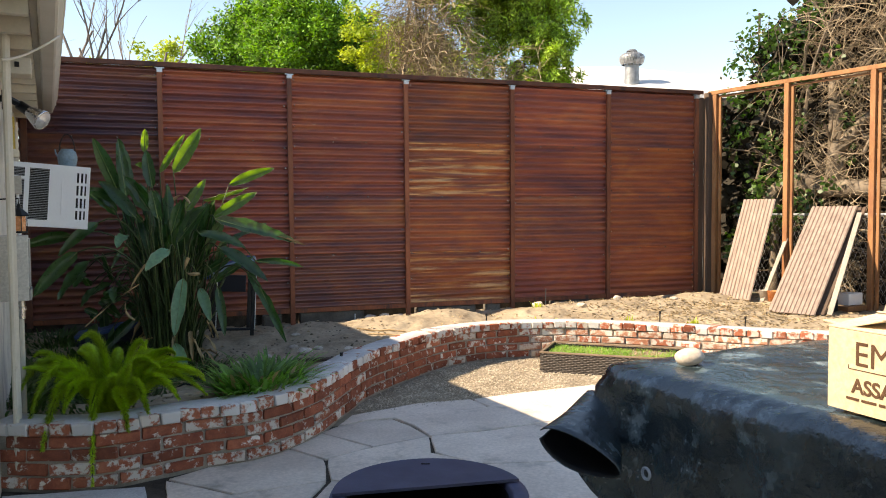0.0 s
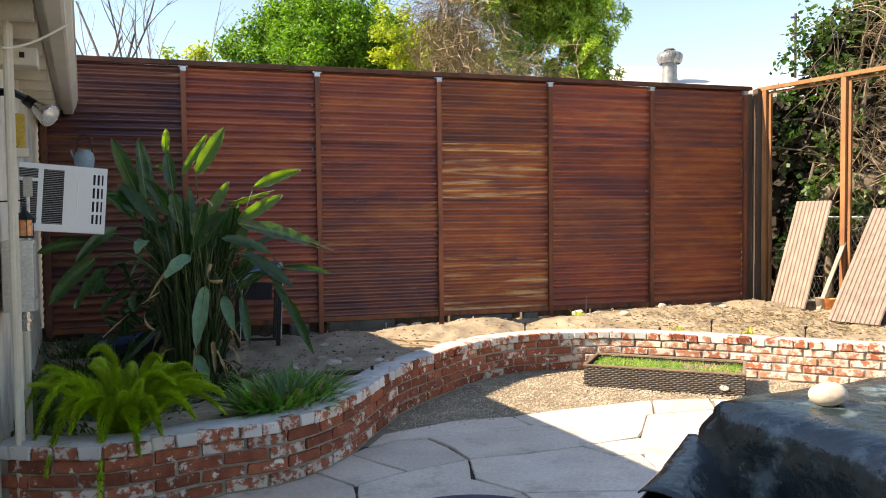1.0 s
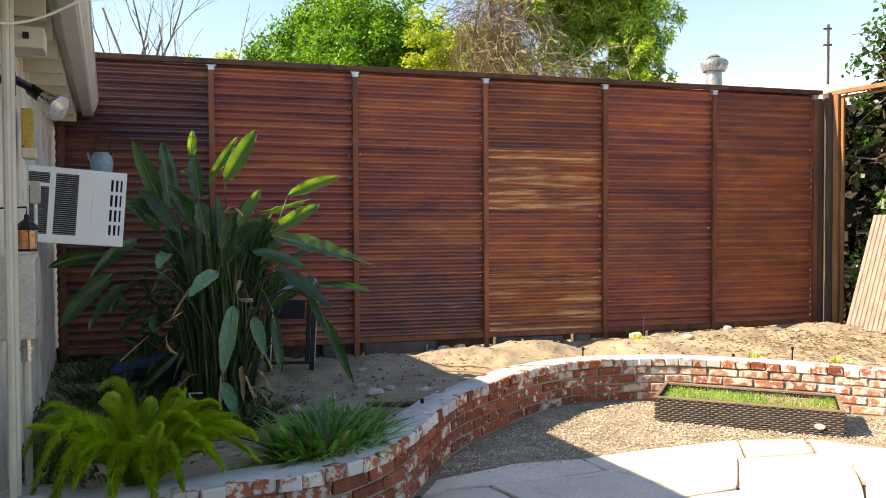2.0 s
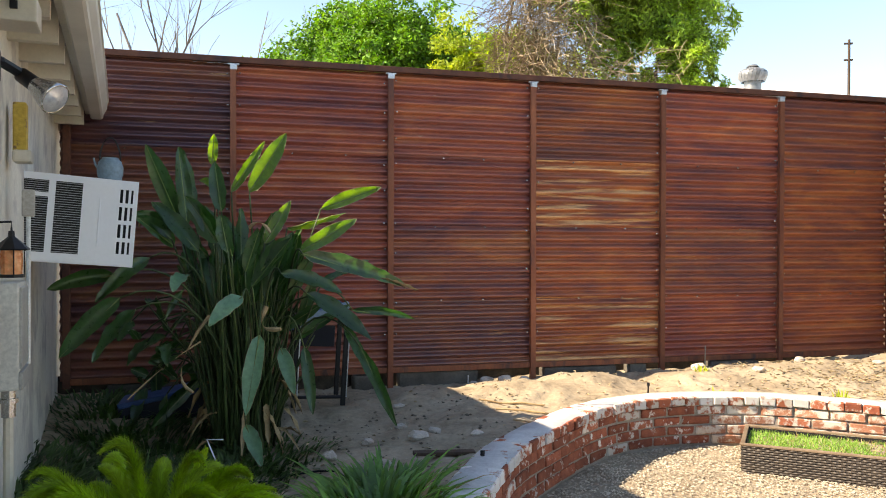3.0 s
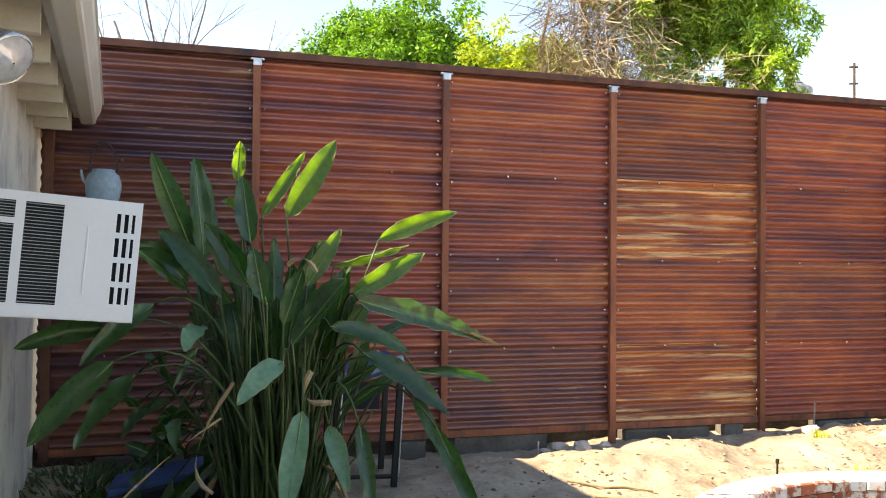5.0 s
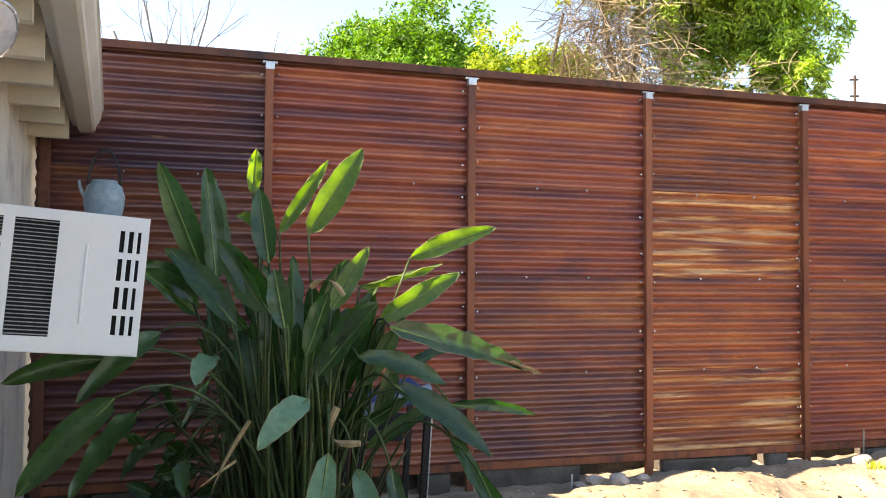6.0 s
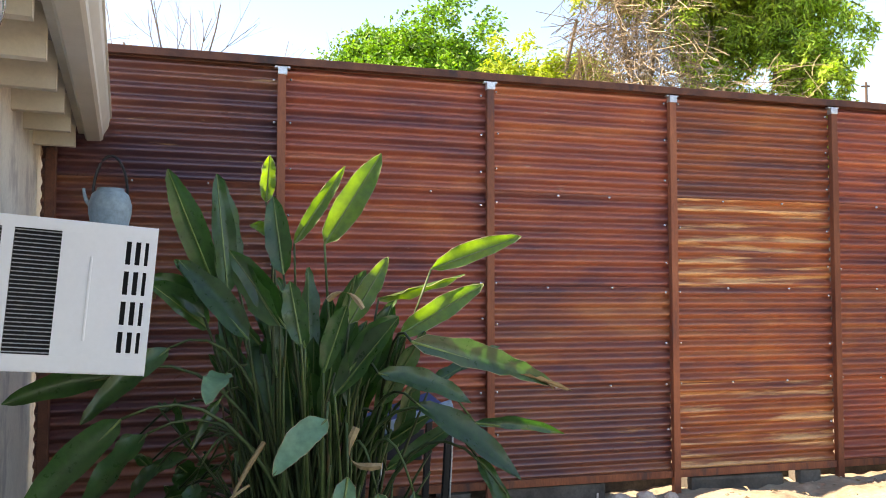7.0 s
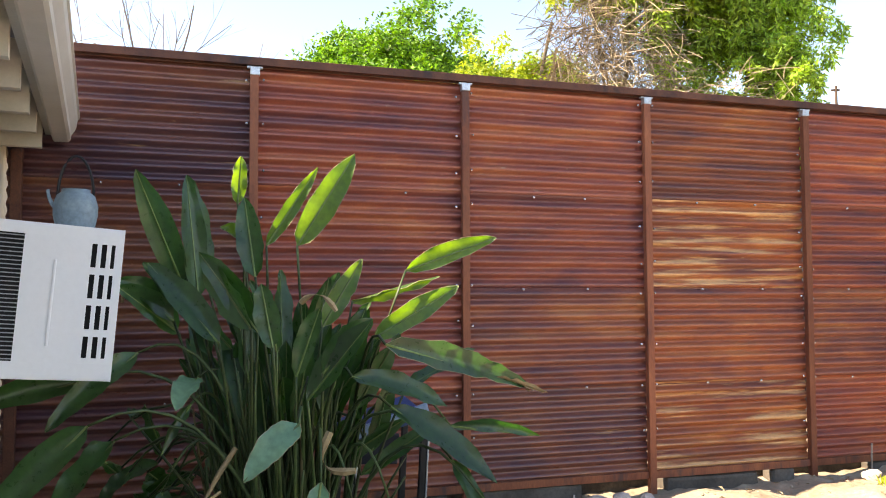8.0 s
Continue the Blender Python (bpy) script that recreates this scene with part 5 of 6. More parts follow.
def make_leaning():
    z = 0.33
    leaning("leaning_sheet", "faded pinkish ribbed metal sheet leaning on the fence frame", (3.13, 9.42, z), (3.38, 9.10, z), (3.48, 9.63, 1.46), 1, 1, SHEET_PINK, 9)
    leaning("leaning_sheet", "pale ribbed metal sheet on top of a leaning stack", (3.24, 8.19, z), (3.56, 7.86, z), (3.93, 8.83, 1.37), 1, 2, SHEET_PINK, 11)
    leaning("leaning_sheet", "dark-edged ribbed sheet at the back of the stack", (3.33, 8.17, z), (3.66, 7.88, z), (4.02, 8.80, 1.36), 1, 3, WOOD_DARK, 11)
    leaning("leaning_sheet", "pale ribbed metal sheet at the end of the row", (3.98, 7.50, z), (4.28, 7.20, z), (4.52, 8.02, 1.0), 1, 4, SHEET_PINK, 7)
    for a, b in (((3.47, 8.98, z), (3.80, 9.16, 1.02)), ((3.70, 7.86, z), (4.26, 8.47, 1.30))):
        k = thing("leaning_board", "grey weathered board leaning on the fence frame", "board", a)
        bm = bmesh.new()
        d = (Vector(b) - Vector(a))
        rot = d.to_track_quat("Z", "Y").to_matrix().to_4x4()
        box(bm, (0.05, 0.014, d.length), at((Vector(a) + Vector(b)) / 2, rot), 0.003)
        part("plank", bm, surface_grey_wood, k)
    bm = bmesh.new()
    box(bm, (0.62, 0.40, 0.018), at((3.78, 7.28, 0.335)) @ pose(0, 0, 0, 3, 2, 18), 0.004)
    tagged(link("cardboard_scrap", bm, CARD), "flattened brown board lying on the soil", "board")
    w = thing("white_block", "white block on a brown board by the frame", "block", (4.15, 8.35, 0.35))
    bm = bmesh.new()
    box(bm, (0.22, 0.14, 0.12), at((4.13, 8.38, 0.43)) @ pose(0, 0, 0, 0, 0, 30), 0.01)
    part("block", bm, WHITE, w)
    bm = bmesh.new()
    box(bm, (0.30, 0.12, 0.05), at((4.13, 8.32, 0.34)) @ pose(0, 0, 0, 0, 0, 30), 0.006)
    part("board", bm, RUST_ORANGE, w)
    b = thing("dark_bottle", "small dark bottle on the soil", "bottle", (3.93, 8.28, 0.33))
    bm = bmesh.new()
    lathe(bm, [(0.002, 0.0), (0.035, 0.0), (0.037, 0.01), (0.037, 0.12), (0.018, 0.15), (0.015, 0.19), (0.002, 0.19)], at((3.93, 8.28, 0.31)), 16)
    part("body", bm, BLACK, b, smooth=True)
    for x, y in ((3.52, 9.02), (3.58, 8.95)):
        bm = bmesh.new()
        lathe(bm, [(0.002, 0.0), (0.05, 0.0), (0.062, 0.11), (0.066, 0.112), (0.055, 0.112), (0.045, 0.02), (0.002, 0.02)], at((x, y, 0.34)), 18)
        tagged(link("plant_pot", bm, PEBBLE if x < 3.55 else AMBER, True), "small empty plant pot on the soil", "pot", group="pots by the frame")


surface_grey_wood = surface("grey_board", (0.22, 0.19, 0.16), (0.36, 0.32, 0.27), 6, 0.85, 0.3, 80, 0, (1, 1, 0.2))
make_leaning()


# ---------------------------------------------------------------- growth beyond the fence
def leaf_cloud(vs, fs, centre, radius, count, size, rng, hang=0.0, slim=0.4):
    """Leaves scattered in a clump, as folded diamonds."""
    for _ in range(count):
        a = Vector((rng.gauss(0, 1), rng.gauss(0, 1), rng.gauss(0, 1))).normalized() * rng.random() ** 0.45
        p = Vector(centre) + Vector((a.x * radius[0], a.y * radius[1], a.z * radius[2]))
        d = Vector((rng.gauss(0, 1), rng.gauss(0, 1), rng.gauss(0, 0.7) - hang)).normalized()
        s = d.cross(Vector((rng.gauss(0, 1), rng.gauss(0, 1), rng.gauss(0, 1)))).normalized()
        ln = size * rng.uniform(0.6, 1.3)
        w = s * ln * slim * 0.5
        k = len(vs)
        vs += [p, p + d * ln * 0.45 + w, p + d * ln, p + d * ln * 0.45 - w]
        fs.append((k, k + 1, k + 2, k + 3))


def branch(bm, start, end, r, rng, depth, spread, lean=(0, 0, 0), kids=3):
    a, b = Vector(start), Vector(end)
    ln = (b - a).length
    mid = a.lerp(b, 0.5) + Vector((rng.uniform(-1, 1), rng.uniform(-1, 1), rng.uniform(-0.5, 0.5))) * ln * 0.12
    pts = arc(a, mid, b, 5)
    tube(bm, pts, [r * (1 - 0.55 * k / 5) for k in range(6)], 6 if r > 0.02 else 4, False)
    if depth:
        for _ in range(kids):
            s = rng.uniform(0.35, 1.0)
            p = pts[min(int(s * 5), 5)]
            d = ((b - a).normalized() + Vector((rng.uniform(-1, 1), rng.uniform(-1, 1), rng.uniform(-0.6, 1))) * spread + Vector(lean)).normalized()
            branch(bm, p, p + d * ln * rng.uniform(0.45, 0.75), r * 0.5, rng, depth - 1, spread, lean, kids)


def tree(name, label, foot, top, crown, radius, clumps, per, size, material, seed, hang=0.0, slim=0.4, trunk_r=0.12):
    rng = random.Random(seed)
    t = thing(name, label, "tree", foot)
    bm = bmesh.new()
    branch(bm, foot, top, trunk_r, rng, 1, 0.4)
    part("trunk", bm, BARK, t, smooth=True)
    vs, fs, lobes = [], [], []
    for _ in range(38):
        a = Vector((rng.gauss(0, 1), rng.gauss(0, 1), rng.gauss(0, 1))).normalized()
        lobes.append((a * rng.uniform(0.2, 0.86), rng.uniform(0.26, 0.46)))
    for k in range(clumps):
        mid, size_of = lobes[k % len(lobes)]
        a = mid + Vector((rng.gauss(0, 1), rng.gauss(0, 1), rng.gauss(0, 1))).normalized() * size_of * rng.uniform(0.2, 1.0) ** 0.4
        c = Vector(crown) + Vector((a.x * radius[0], a.y * radius[1], a.z * radius[2]))
        r = rng.uniform(0.10, 0.22) * (radius[0] / 1.6)
        leaf_cloud(vs, fs, c, (r, r, r * (0.8 + hang)), per, size, rng, hang, slim)
    tagged(under(raw("crown", vs, fs, material), t), kind="stuff")
    return t


tree("evergreen_tree", "dense bright green broadleaf tree behind the fence", (-3.0, 16.2, -0.1), (-2.9, 16.0, 4.3), (-3.05, 16.0, 4.35), (2.45, 1.8, 2.0), 1000, 160, 0.078, TREE_GREEN, 2, 0.1, 0.5, 0.16)
tree("evergreen_tree", "lighter green shrubby tree beside the dense one", (-1.0, 14.6, -0.1), (-0.9, 14.4, 3.6), (-0.9, 14.4, 3.8), (1.4, 1.0, 1.15), 300, 150, 0.075, TREE_YELLOW, 3, 0.2, 0.4, 0.09)
tree("yellow_tree", "yellow-green tree far behind the fence", (-8.2, 20.5, -0.1), (-8.0, 20.3, 4.6), (-7.4, 20.3, 4.7), (2.1, 1.4, 1.1), 170, 110, 0.10, TREE_YELLOW, 4, 0.1, 0.5)
tree("pepper_tree", "olive-green tree with hanging narrow leaves behind the fence", (0.9, 11.3, -0.1), (0.9, 11.2, 3.4), (0.85, 11.35, 4.35), (1.1, 0.8, 1.3), 520, 150, 0.072, TREE_OLIVE, 6, 0.9, 0.26, 0.06)
tree("pepper_tree", "spreading lower bough of narrow olive leaves", (1.25, 11.5, -0.1), (1.3, 11.4, 2.8), (1.2, 11.4, 3.15), (0.72, 0.6, 0.65), 240, 150, 0.06, TREE_OLIVE, 7, 0.5, 0.3, 0.04)
tree("pepper_tree", "sunny yellow-green bough above the dry vines", (-0.1, 11.3, -0.1), (-0.1, 11.2, 3.8), (-0.05, 11.2, 4.75), (1.2, 0.6, 0.65), 190, 120, 0.075, TREE_YELLOW, 8, 0.8, 0.28, 0.035)


def dry_vines(name, label, centre, spread, count, length, radius, seed, mat=TWIG, droop=1.0, keep=None):
    rng = random.Random(seed)
    v = thing(name, label, "vine", centre)
    vs, fs = [], []
    for strand in range(count):
        if strand and strand % (count // 6) == 0:
            tagged(under(raw("vine_tangle", vs, fs, mat), v), kind="stuff")
            vs, fs = [], []
        a = Vector(centre) + Vector([max(-0.75, min(0.75, rng.gauss(0, 0.45))) * k for k in spread])
        ln = length * rng.uniform(0.4, 1.3)
        d = Vector((rng.gauss(0, 1), rng.gauss(0, 1), rng.gauss(0, 0.8))).normalized()
        e = a + d * ln - UP * droop * ln * rng.uniform(0.1, 0.6)
        m = a.lerp(e, 0.5) + Vector((rng.gauss(0, 0.3), rng.gauss(0, 0.3), rng.gauss(0, 0.3) + 0.15 * droop)) * ln * 0.38
        if keep and not (keep(a) and keep(m) and keep(e)):
            continue
        pts = arc(a, m, e, 6)
        r = radius * rng.uniform(0.5, 1.5)
        k = len(vs)
        for i, p in enumerate(pts):
            t = (pts[min(i + 1, 6)] - pts[max(i - 1, 0)]).normalized()
            s = t.cross(Vector((0.2, 0.9, 0.3))).normalized()
            q = t.cross(s)
            vs += [p + s * r, p - s * r * 0.5 + q * r * 0.87, p - s * r * 0.5 - q * r * 0.87]
        for i in range(6):
            for j in range(3):
                fs.append((k + 3 * i + j, k + 3 * i + (j + 1) % 3, k + 3 * i + 3 + (j + 1) % 3, k + 3 * i + 3 + j))
    if vs:
        tagged(under(raw("vine_tangle", vs, fs, mat), v), kind="stuff")
    return v


dry_vines("dry_vine", "mass of dry brown vines hanging in the tree", (-0.30, 11.0, 3.75), (0.70, 0.4, 1.0), 1900, 0.42, 0.0030, 9, TWIG_PALE)
dry_vines("dry_vine", "dry brown vine stems low over the fence top", (0.35, 10.9, 3.1), (1.1, 0.4, 0.5), 700, 0.35, 0.0030, 10, TWIG_PALE)


def bare_tree(foot, height, seed):
    rng = random.Random(seed)
    t = thing("bare_tree", "leafless tree with thin upright branches", "tree", foot, group="bare trees")
    f = Vector(foot)
    bm = bmesh.new()
    for _ in range(4):
        e = f + Vector((rng.uniform(-1.7, 1.7), rng.uniform(-0.6, 0.6), height * rng.uniform(0.70, 0.95)))
        branch(bm, f + UP * 1.5, e, 0.05, rng, 4, 0.75, (0, 0, 0.15), 2)
    tube(bm, [f, f + UP * 1.6], [0.11, 0.09], 8)
    part("crown", bm, BARE, t)


bare_tree((-7.4, 17.2, -0.1), 6.4, 3)
bare_tree((-9.3, 17.5, -0.1), 6.8, 6)


def make_thicket():
    """The overgrown old fence behind the open frame: trunks, log, dead vines, ivy and chain link."""
    def p(u, o, z):
        return R_O + R_U * u - R_N * o + UP * z
    rng = random.Random(21)
    k = thing("old_trunk", "gnarled vine trunk lying along and climbing the old fence", "tree", p(1.5, 0.5, 0.3))
    bm = bmesh.new()
    tube(bm, arc(p(0.35, 0.42, 1.05), p(0.5, 0.42, 1.85), p(1.1, 0.45, 1.62), 8), [0.05, 0.055, 0.07, 0.08, 0.08, 0.085, 0.09, 0.09, 0.09], 10)
    tube(bm, arc(p(0.85, 0.45, 1.60), p(1.6, 0.42, 1.50), p(3.2, 0.45, 1.68), 10), [0.07, 0.085, 0.095, 0.10, 0.095, 0.09, 0.09, 0.085, 0.08, 0.08, 0.07], 10)
    tube(bm, arc(p(1.30, 0.46, 1.6), p(1.32, 0.46, 2.2), p(1.22, 0.5, 2.75), 8), [0.12, 0.105, 0.095, 0.085, 0.075, 0.07, 0.06, 0.055, 0.05], 10)
    tube(bm, arc(p(1.35, 0.46, 2.0), p(1.6, 0.46, 2.35), p(1.95, 0.5, 2.5), 8), [0.07, 0.065, 0.06, 0.055, 0.05, 0.05, 0.045, 0.04, 0.035], 8)
    tube(bm, arc(p(0.55, 0.45, 0.3), p(0.5, 0.5, 1.1), p(0.6, 0.45, 1.6), 8), [0.07, 0.06, 0.055, 0.05, 0.05, 0.045, 0.04, 0.04, 0.035], 8)
    for v in bm.verts:
        v.co += Vector((1, 1, 1)) * 0.018 * noise.noise(v.co * 7)
    part("trunk", bm, BARK, k, smooth=True)
    for _ in range(34):
        bm = bmesh.new()
        u = rng.uniform(0.2, 3.2)
        a = p(u, rng.uniform(0.35, 0.8), rng.uniform(1.5, 2.6))
        branch(bm, a, a + Vector((rng.uniform(-0.5, 0.5), rng.uniform(-0.5, 0.5), rng.uniform(0.3, 1.3))), rng.uniform(0.012, 0.034), rng, 1, 0.8)
        part("limb", bm, BARK, k)
    for name, label, c, sp, num, ln, r, seed, mat in (
            ("dry_vine", "dense tangle of dead vine stems on the old fence", p(1.9, 0.95, 3.2), (1.8, 0.8, 0.85), 3600, 0.5, 0.0034, 31, TWIG),
            ("dry_vine", "dead vine stems hanging behind the frame", p(1.5, 0.65, 2.1), (1.7, 0.9, 1.1), 3400, 0.45, 0.0034, 32, TWIG),
            ("dry_vine", "dry twigs heaped at the foot of the old fence", p(1.6, 0.8, 1.0), (1.6, 0.7, 0.8), 1500, 0.4, 0.0034, 33, TWIG)):
        dry_vines(name, label, c, sp, num, ln, r, seed, mat, 0.4, lambda q: (q - R_O).dot(R_N) < -0.16)
    g = thing("ivy", "ivy with glossy green leaves over the old fence", "ivy", p(0.4, 0.5, 0.3))
    vs, fs = [], []
    for _ in range(120):
        u = abs(rng.gauss(0, 0.6)) + 0.02
        leaf_cloud(vs, fs, p(u, rng.uniform(0.15, 0.8), rng.uniform(0.6, 3.2) + 0.55 * min(u, 1.2)), (0.13, 0.13, 0.14), 20, 0.065, rng, 0.4, 0.85)
    for _ in range(40):
        leaf_cloud(vs, fs, p(rng.uniform(0.15, 0.9), rng.uniform(0.3, 1.0), rng.uniform(2.9, 3.75)), (0.15, 0.15, 0.14), 20, 0.06, rng, 0.4, 0.85)
    for _ in range(45):
        leaf_cloud(vs, fs, p(rng.uniform(0.8, 3.4), rng.uniform(0.3, 1.2), rng.uniform(3.5, 4.05)), (0.18, 0.18, 0.13), 16, 0.075, rng, 0.3, 0.8)
    for _ in range(6):
        leaf_cloud(vs, fs, p(rng.uniform(1.15, 1.3), 0.05, rng.uniform(2.68, 2.78)), (0.05, 0.05, 0.04), 5, 0.06, rng, 0.3, 0.85)
    tagged(under(raw("leaves", vs, fs, IVY), g), kind="stuff")
    # Added leaf mass, near-black so that the thicket's gaps read as shade.
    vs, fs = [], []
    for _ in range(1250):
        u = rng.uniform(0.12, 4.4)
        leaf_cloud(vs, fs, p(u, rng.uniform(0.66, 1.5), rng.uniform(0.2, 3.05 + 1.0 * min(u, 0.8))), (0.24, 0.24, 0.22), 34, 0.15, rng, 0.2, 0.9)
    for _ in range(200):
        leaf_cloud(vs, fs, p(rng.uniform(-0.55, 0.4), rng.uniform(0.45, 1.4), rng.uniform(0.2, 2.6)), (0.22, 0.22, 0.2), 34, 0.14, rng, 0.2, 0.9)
    tagged(under(raw("dark_depth", vs, fs, GAP_SHADE), g, "added near-black leaf mass giving the gaps their shade"), kind="stuff")
    # chain link below the log
    c = thing("chain_link_fence", "old chain-link mesh behind the frame", "fence", p(1.5, 0.3, 0.3))
    bm = bmesh.new()
    for i in range(60):
        for sgn in (-1, 1):
            pts = []
            for j in range(18):
                pts.append(p(0.2 + i * 0.055 + sgn * (0.0275 if j % 2 else 0.0), 0.26 + 0.004 * sgn, 0.35 + j * 0.055))
            tube(bm, pts, 0.0016, 3, False)
    tagged(part("mesh", bm, GALV, c), kind="stuff")
    bm = bmesh.new()
    tube(bm, [p(0.1, 0.27, 1.28), p(3.6, 0.27, 1.28)], 0.012, 8)
    part("rail", bm, GALV, c)


GAP_SHADE = surface("gap_shade_foliage", (0.018, 0.015, 0.010), (0.045, 0.036, 0.024), 3, 0.8, 0, 40, tone=0.4, island=True)
make_thicket()


# ---------------------------------------------------------------- far buildings
def make_neighbour():
    h = thing("neighbour_house", "neighbouring house with a pale low-pitched roof", "house", (4.2, 19.6, -0.07))
    bm = bmesh.new()
    box(bm, (7.2, 6.0, 3.75), at((4.2, 19.6, 1.80)))
    part("wall", bm, SIDING, h)
    ridge_a, ridge_b = (2.4, 19.4, 4.80), (3.75, 19.4, 4.80)
    corner = [(0.3, 16.2, 3.66), (8.1, 16.2, 3.66), (8.1, 22.9, 3.66), (0.3, 22.9, 3.66)]
    for pts in ((corner[0], corner[1], ridge_b, ridge_a), (corner[2], corner[3], ridge_a, ridge_b), (corner[3], corner[0], ridge_a), (corner[1], corner[2], ridge_b)):
        bm = bmesh.new()
        bm.faces.new([bm.verts.new(q) for q in pts])
        r = bmesh.ops.extrude_face_region(bm, geom=list(bm.faces))
        bmesh.ops.translate(bm, vec=(0, 0, -0.10), verts=[v for v in r["geom"] if isinstance(v, bmesh.types.BMVert)])
        bmesh.ops.recalc_face_normals(bm, faces=bm.faces)
        part("roof_slope", bm, ROOF_WHITE, h)
    v = Vector((3.70, 17.3, 4.06))
    t = thing("turbine_vent", "ribbed galvanised turbine vent on the pale roof", "roof vent", v)
    bm = bmesh.new()
    lathe(bm, [(0.20, -0.35), (0.16, 0.05), (0.15, 0.38)], at(v), 24)
    part("vent_pipe", bm, VENT_STEEL, t, smooth=True)
    for i in range(24):
        a = 2 * math.pi * i / 24
        bm = bmesh.new()
        pts = []
        for j in range(9):
            s = j / 8
            r = 0.17 + 0.10 * math.sin(math.pi * (0.15 + 0.8 * s)) - 0.16 * max(0, s - 0.7) / 0.3
            pts.append((r, a + 0.25 * s, 0.38 + 0.30 * s))
        rows = [[bm.verts.new(v + Vector((r * math.cos(q + e), r * math.sin(q + e), z))) for e in (-0.12, 0.12)] for r, q, z in pts]
        for r0, r1 in zip(rows, rows[1:]):
            bm.faces.new((r0[0], r0[1], r1[1], r1[0]))
        part("fin", bm, VENT_STEEL, t)
    bm = bmesh.new()
    lathe(bm, [(0.12, 0.66), (0.08, 0.70), (0.002, 0.71)], at(v), 20)
    part("cap", bm, VENT_STEEL, t, smooth=True)
    u = thing("utility_pole", "distant wooden utility pole", "utility pole", (22.3, 62, -0.07))
    bm = bmesh.new()
    tube(bm, [(22.3, 62, -0.1), (22.3, 62, 16.4)], [0.12, 0.09], 10)
    part("shaft", bm, WOOD_DARK, u)
    for z in (16.1, 14.9):
        bm = bmesh.new()
        box(bm, (0.6, 0.12, 0.12), at((22.25, 62, z)))
        part("arm", bm, WOOD_DARK, u)
    s = thing("neighbour_shed", "pale blue-grey shed behind the corner", "shed", (5.9, 14.8, -0.07))
    bm = bmesh.new()
    box(bm, (3.0, 2.0, 2.6), at((6.4, 15.6, 1.23)) @ pose(0, 0, 0, 0, 0, 20))
    part("wall", bm, SIDING, s)
    for i in range(12):
        bm = bmesh.new()
        box(bm, (3.02, 0.02, 0.19), at((6.4, 15.6, 0.1 + 0.21 * i)) @ pose(0, 0, 0, 0, 0, 20) @ pose(0, -1.0, 0, -3))
        part("board", bm, SIDING, s)
    bm = bmesh.new()
    box(bm, (3.3, 2.4, 0.1), at((6.4, 15.6, 2.6)) @ pose(0, 0, 0, 0, 0, 20) @ pose(0, 0, 0, 6))
    part("roof", bm, SHINGLE, s)


make_neighbour()


# ---------------------------------------------------------------- loose things in the bed
def make_chair():
    c = Vector((-1.96, 7.40, 0.24))
    k = thing("folding_chair", "folded-down garden chair with blue fabric and grey metal legs", "chair", c)
    x, y = Vector((0.93, 0.36, 0)), Vector((-0.36, 0.93, 0))

    def q(a, b, z):
        return c + x * a + y * b + UP * z
    bm = bmesh.new()
    rot = basis((0, 0, 0), x, y, UP).to_3x3().to_4x4()
    box(bm, (0.50, 0.42, 0.035), at(q(0, 0, 0.60), rot) @ pose(0, 0, 0, 4, -17, 0), 0.012)
    part("seat", bm, BLUE, k)
    bm = bmesh.new()
    box(bm, (0.52, 0.03, 0.05), at(q(0, -0.22, 0.62), rot) @ pose(0, 0, 0, 0, -17, 0), 0.01)
    part("seat_edge", bm, surface_light_blue, k, "paler blue edge band")
    for a, b in ((-0.12, -0.2), (0.22, -0.2), (-0.12, 0.2), (0.22, 0.2)):
        bm = bmesh.new()
        box(bm, (0.036, 0.026, 0.60), at(q(a, b, 0.29), rot) @ pose(0, 0, 0, 0, 3, 0), 0.006)
        part("leg", bm, BLACK, k)
        bm = bmesh.new()
        box(bm, (0.008, 0.034, 0.5), at(q(a + 0.02, b - 0.002, 0.30), rot) @ pose(0, 0, 0, 0, 3, 0), 0.002)
        part("trim_strip", bm, GALV, k) if b < 0 else bm.free()
    # Added panel, there only to fill the dark space between the legs.
    bm = bmesh.new()
    box(bm, (0.28, 0.02, 0.16), at(q(0.05, 0.16, 0.44), rot) @ pose(0, 0, 0, 6, 3, 0), 0.008)
    part("hanging_back", bm, DARKBLUE, k, "added dark navy panel filling the space between the legs")
    bm = bmesh.new()
    tube(bm, [q(-0.12, -0.2, 0.06), q(0.22, -0.2, 0.05)], 0.012, 8)
    part("stretcher", bm, BLACK, k)
    m = thing("blue_tote", "dark blue storage tote pushed behind the plant", "box", (-2.85, 7.0, 0.2))
    bm = bmesh.new()
    box(bm, (0.80, 0.30, 0.26), at(Vector((-2.72, 7.02, 0.22)), rot) @ pose(0, 0, 0, 0, -10, 0), 0.02)
    part("body", bm, DARKBLUE, m)
    bm = bmesh.new()
    box(bm, (0.84, 0.33, 0.035), at(Vector((-2.72, 7.02, 0.368)), rot) @ pose(0, 0, 0, 0, -10, 0), 0.01)
    part("lid", bm, BLUE, m, "blue lid with pale edge")


surface_light_blue = surface("pale_blue_band", (0.20, 0.30, 0.42), (0.30, 0.42, 0.55), 6, 0.4, 0.1, 80)
DARKBLUE = plain("dark_navy_plastic", (0.012, 0.016, 0.03), 0.5)
make_chair()


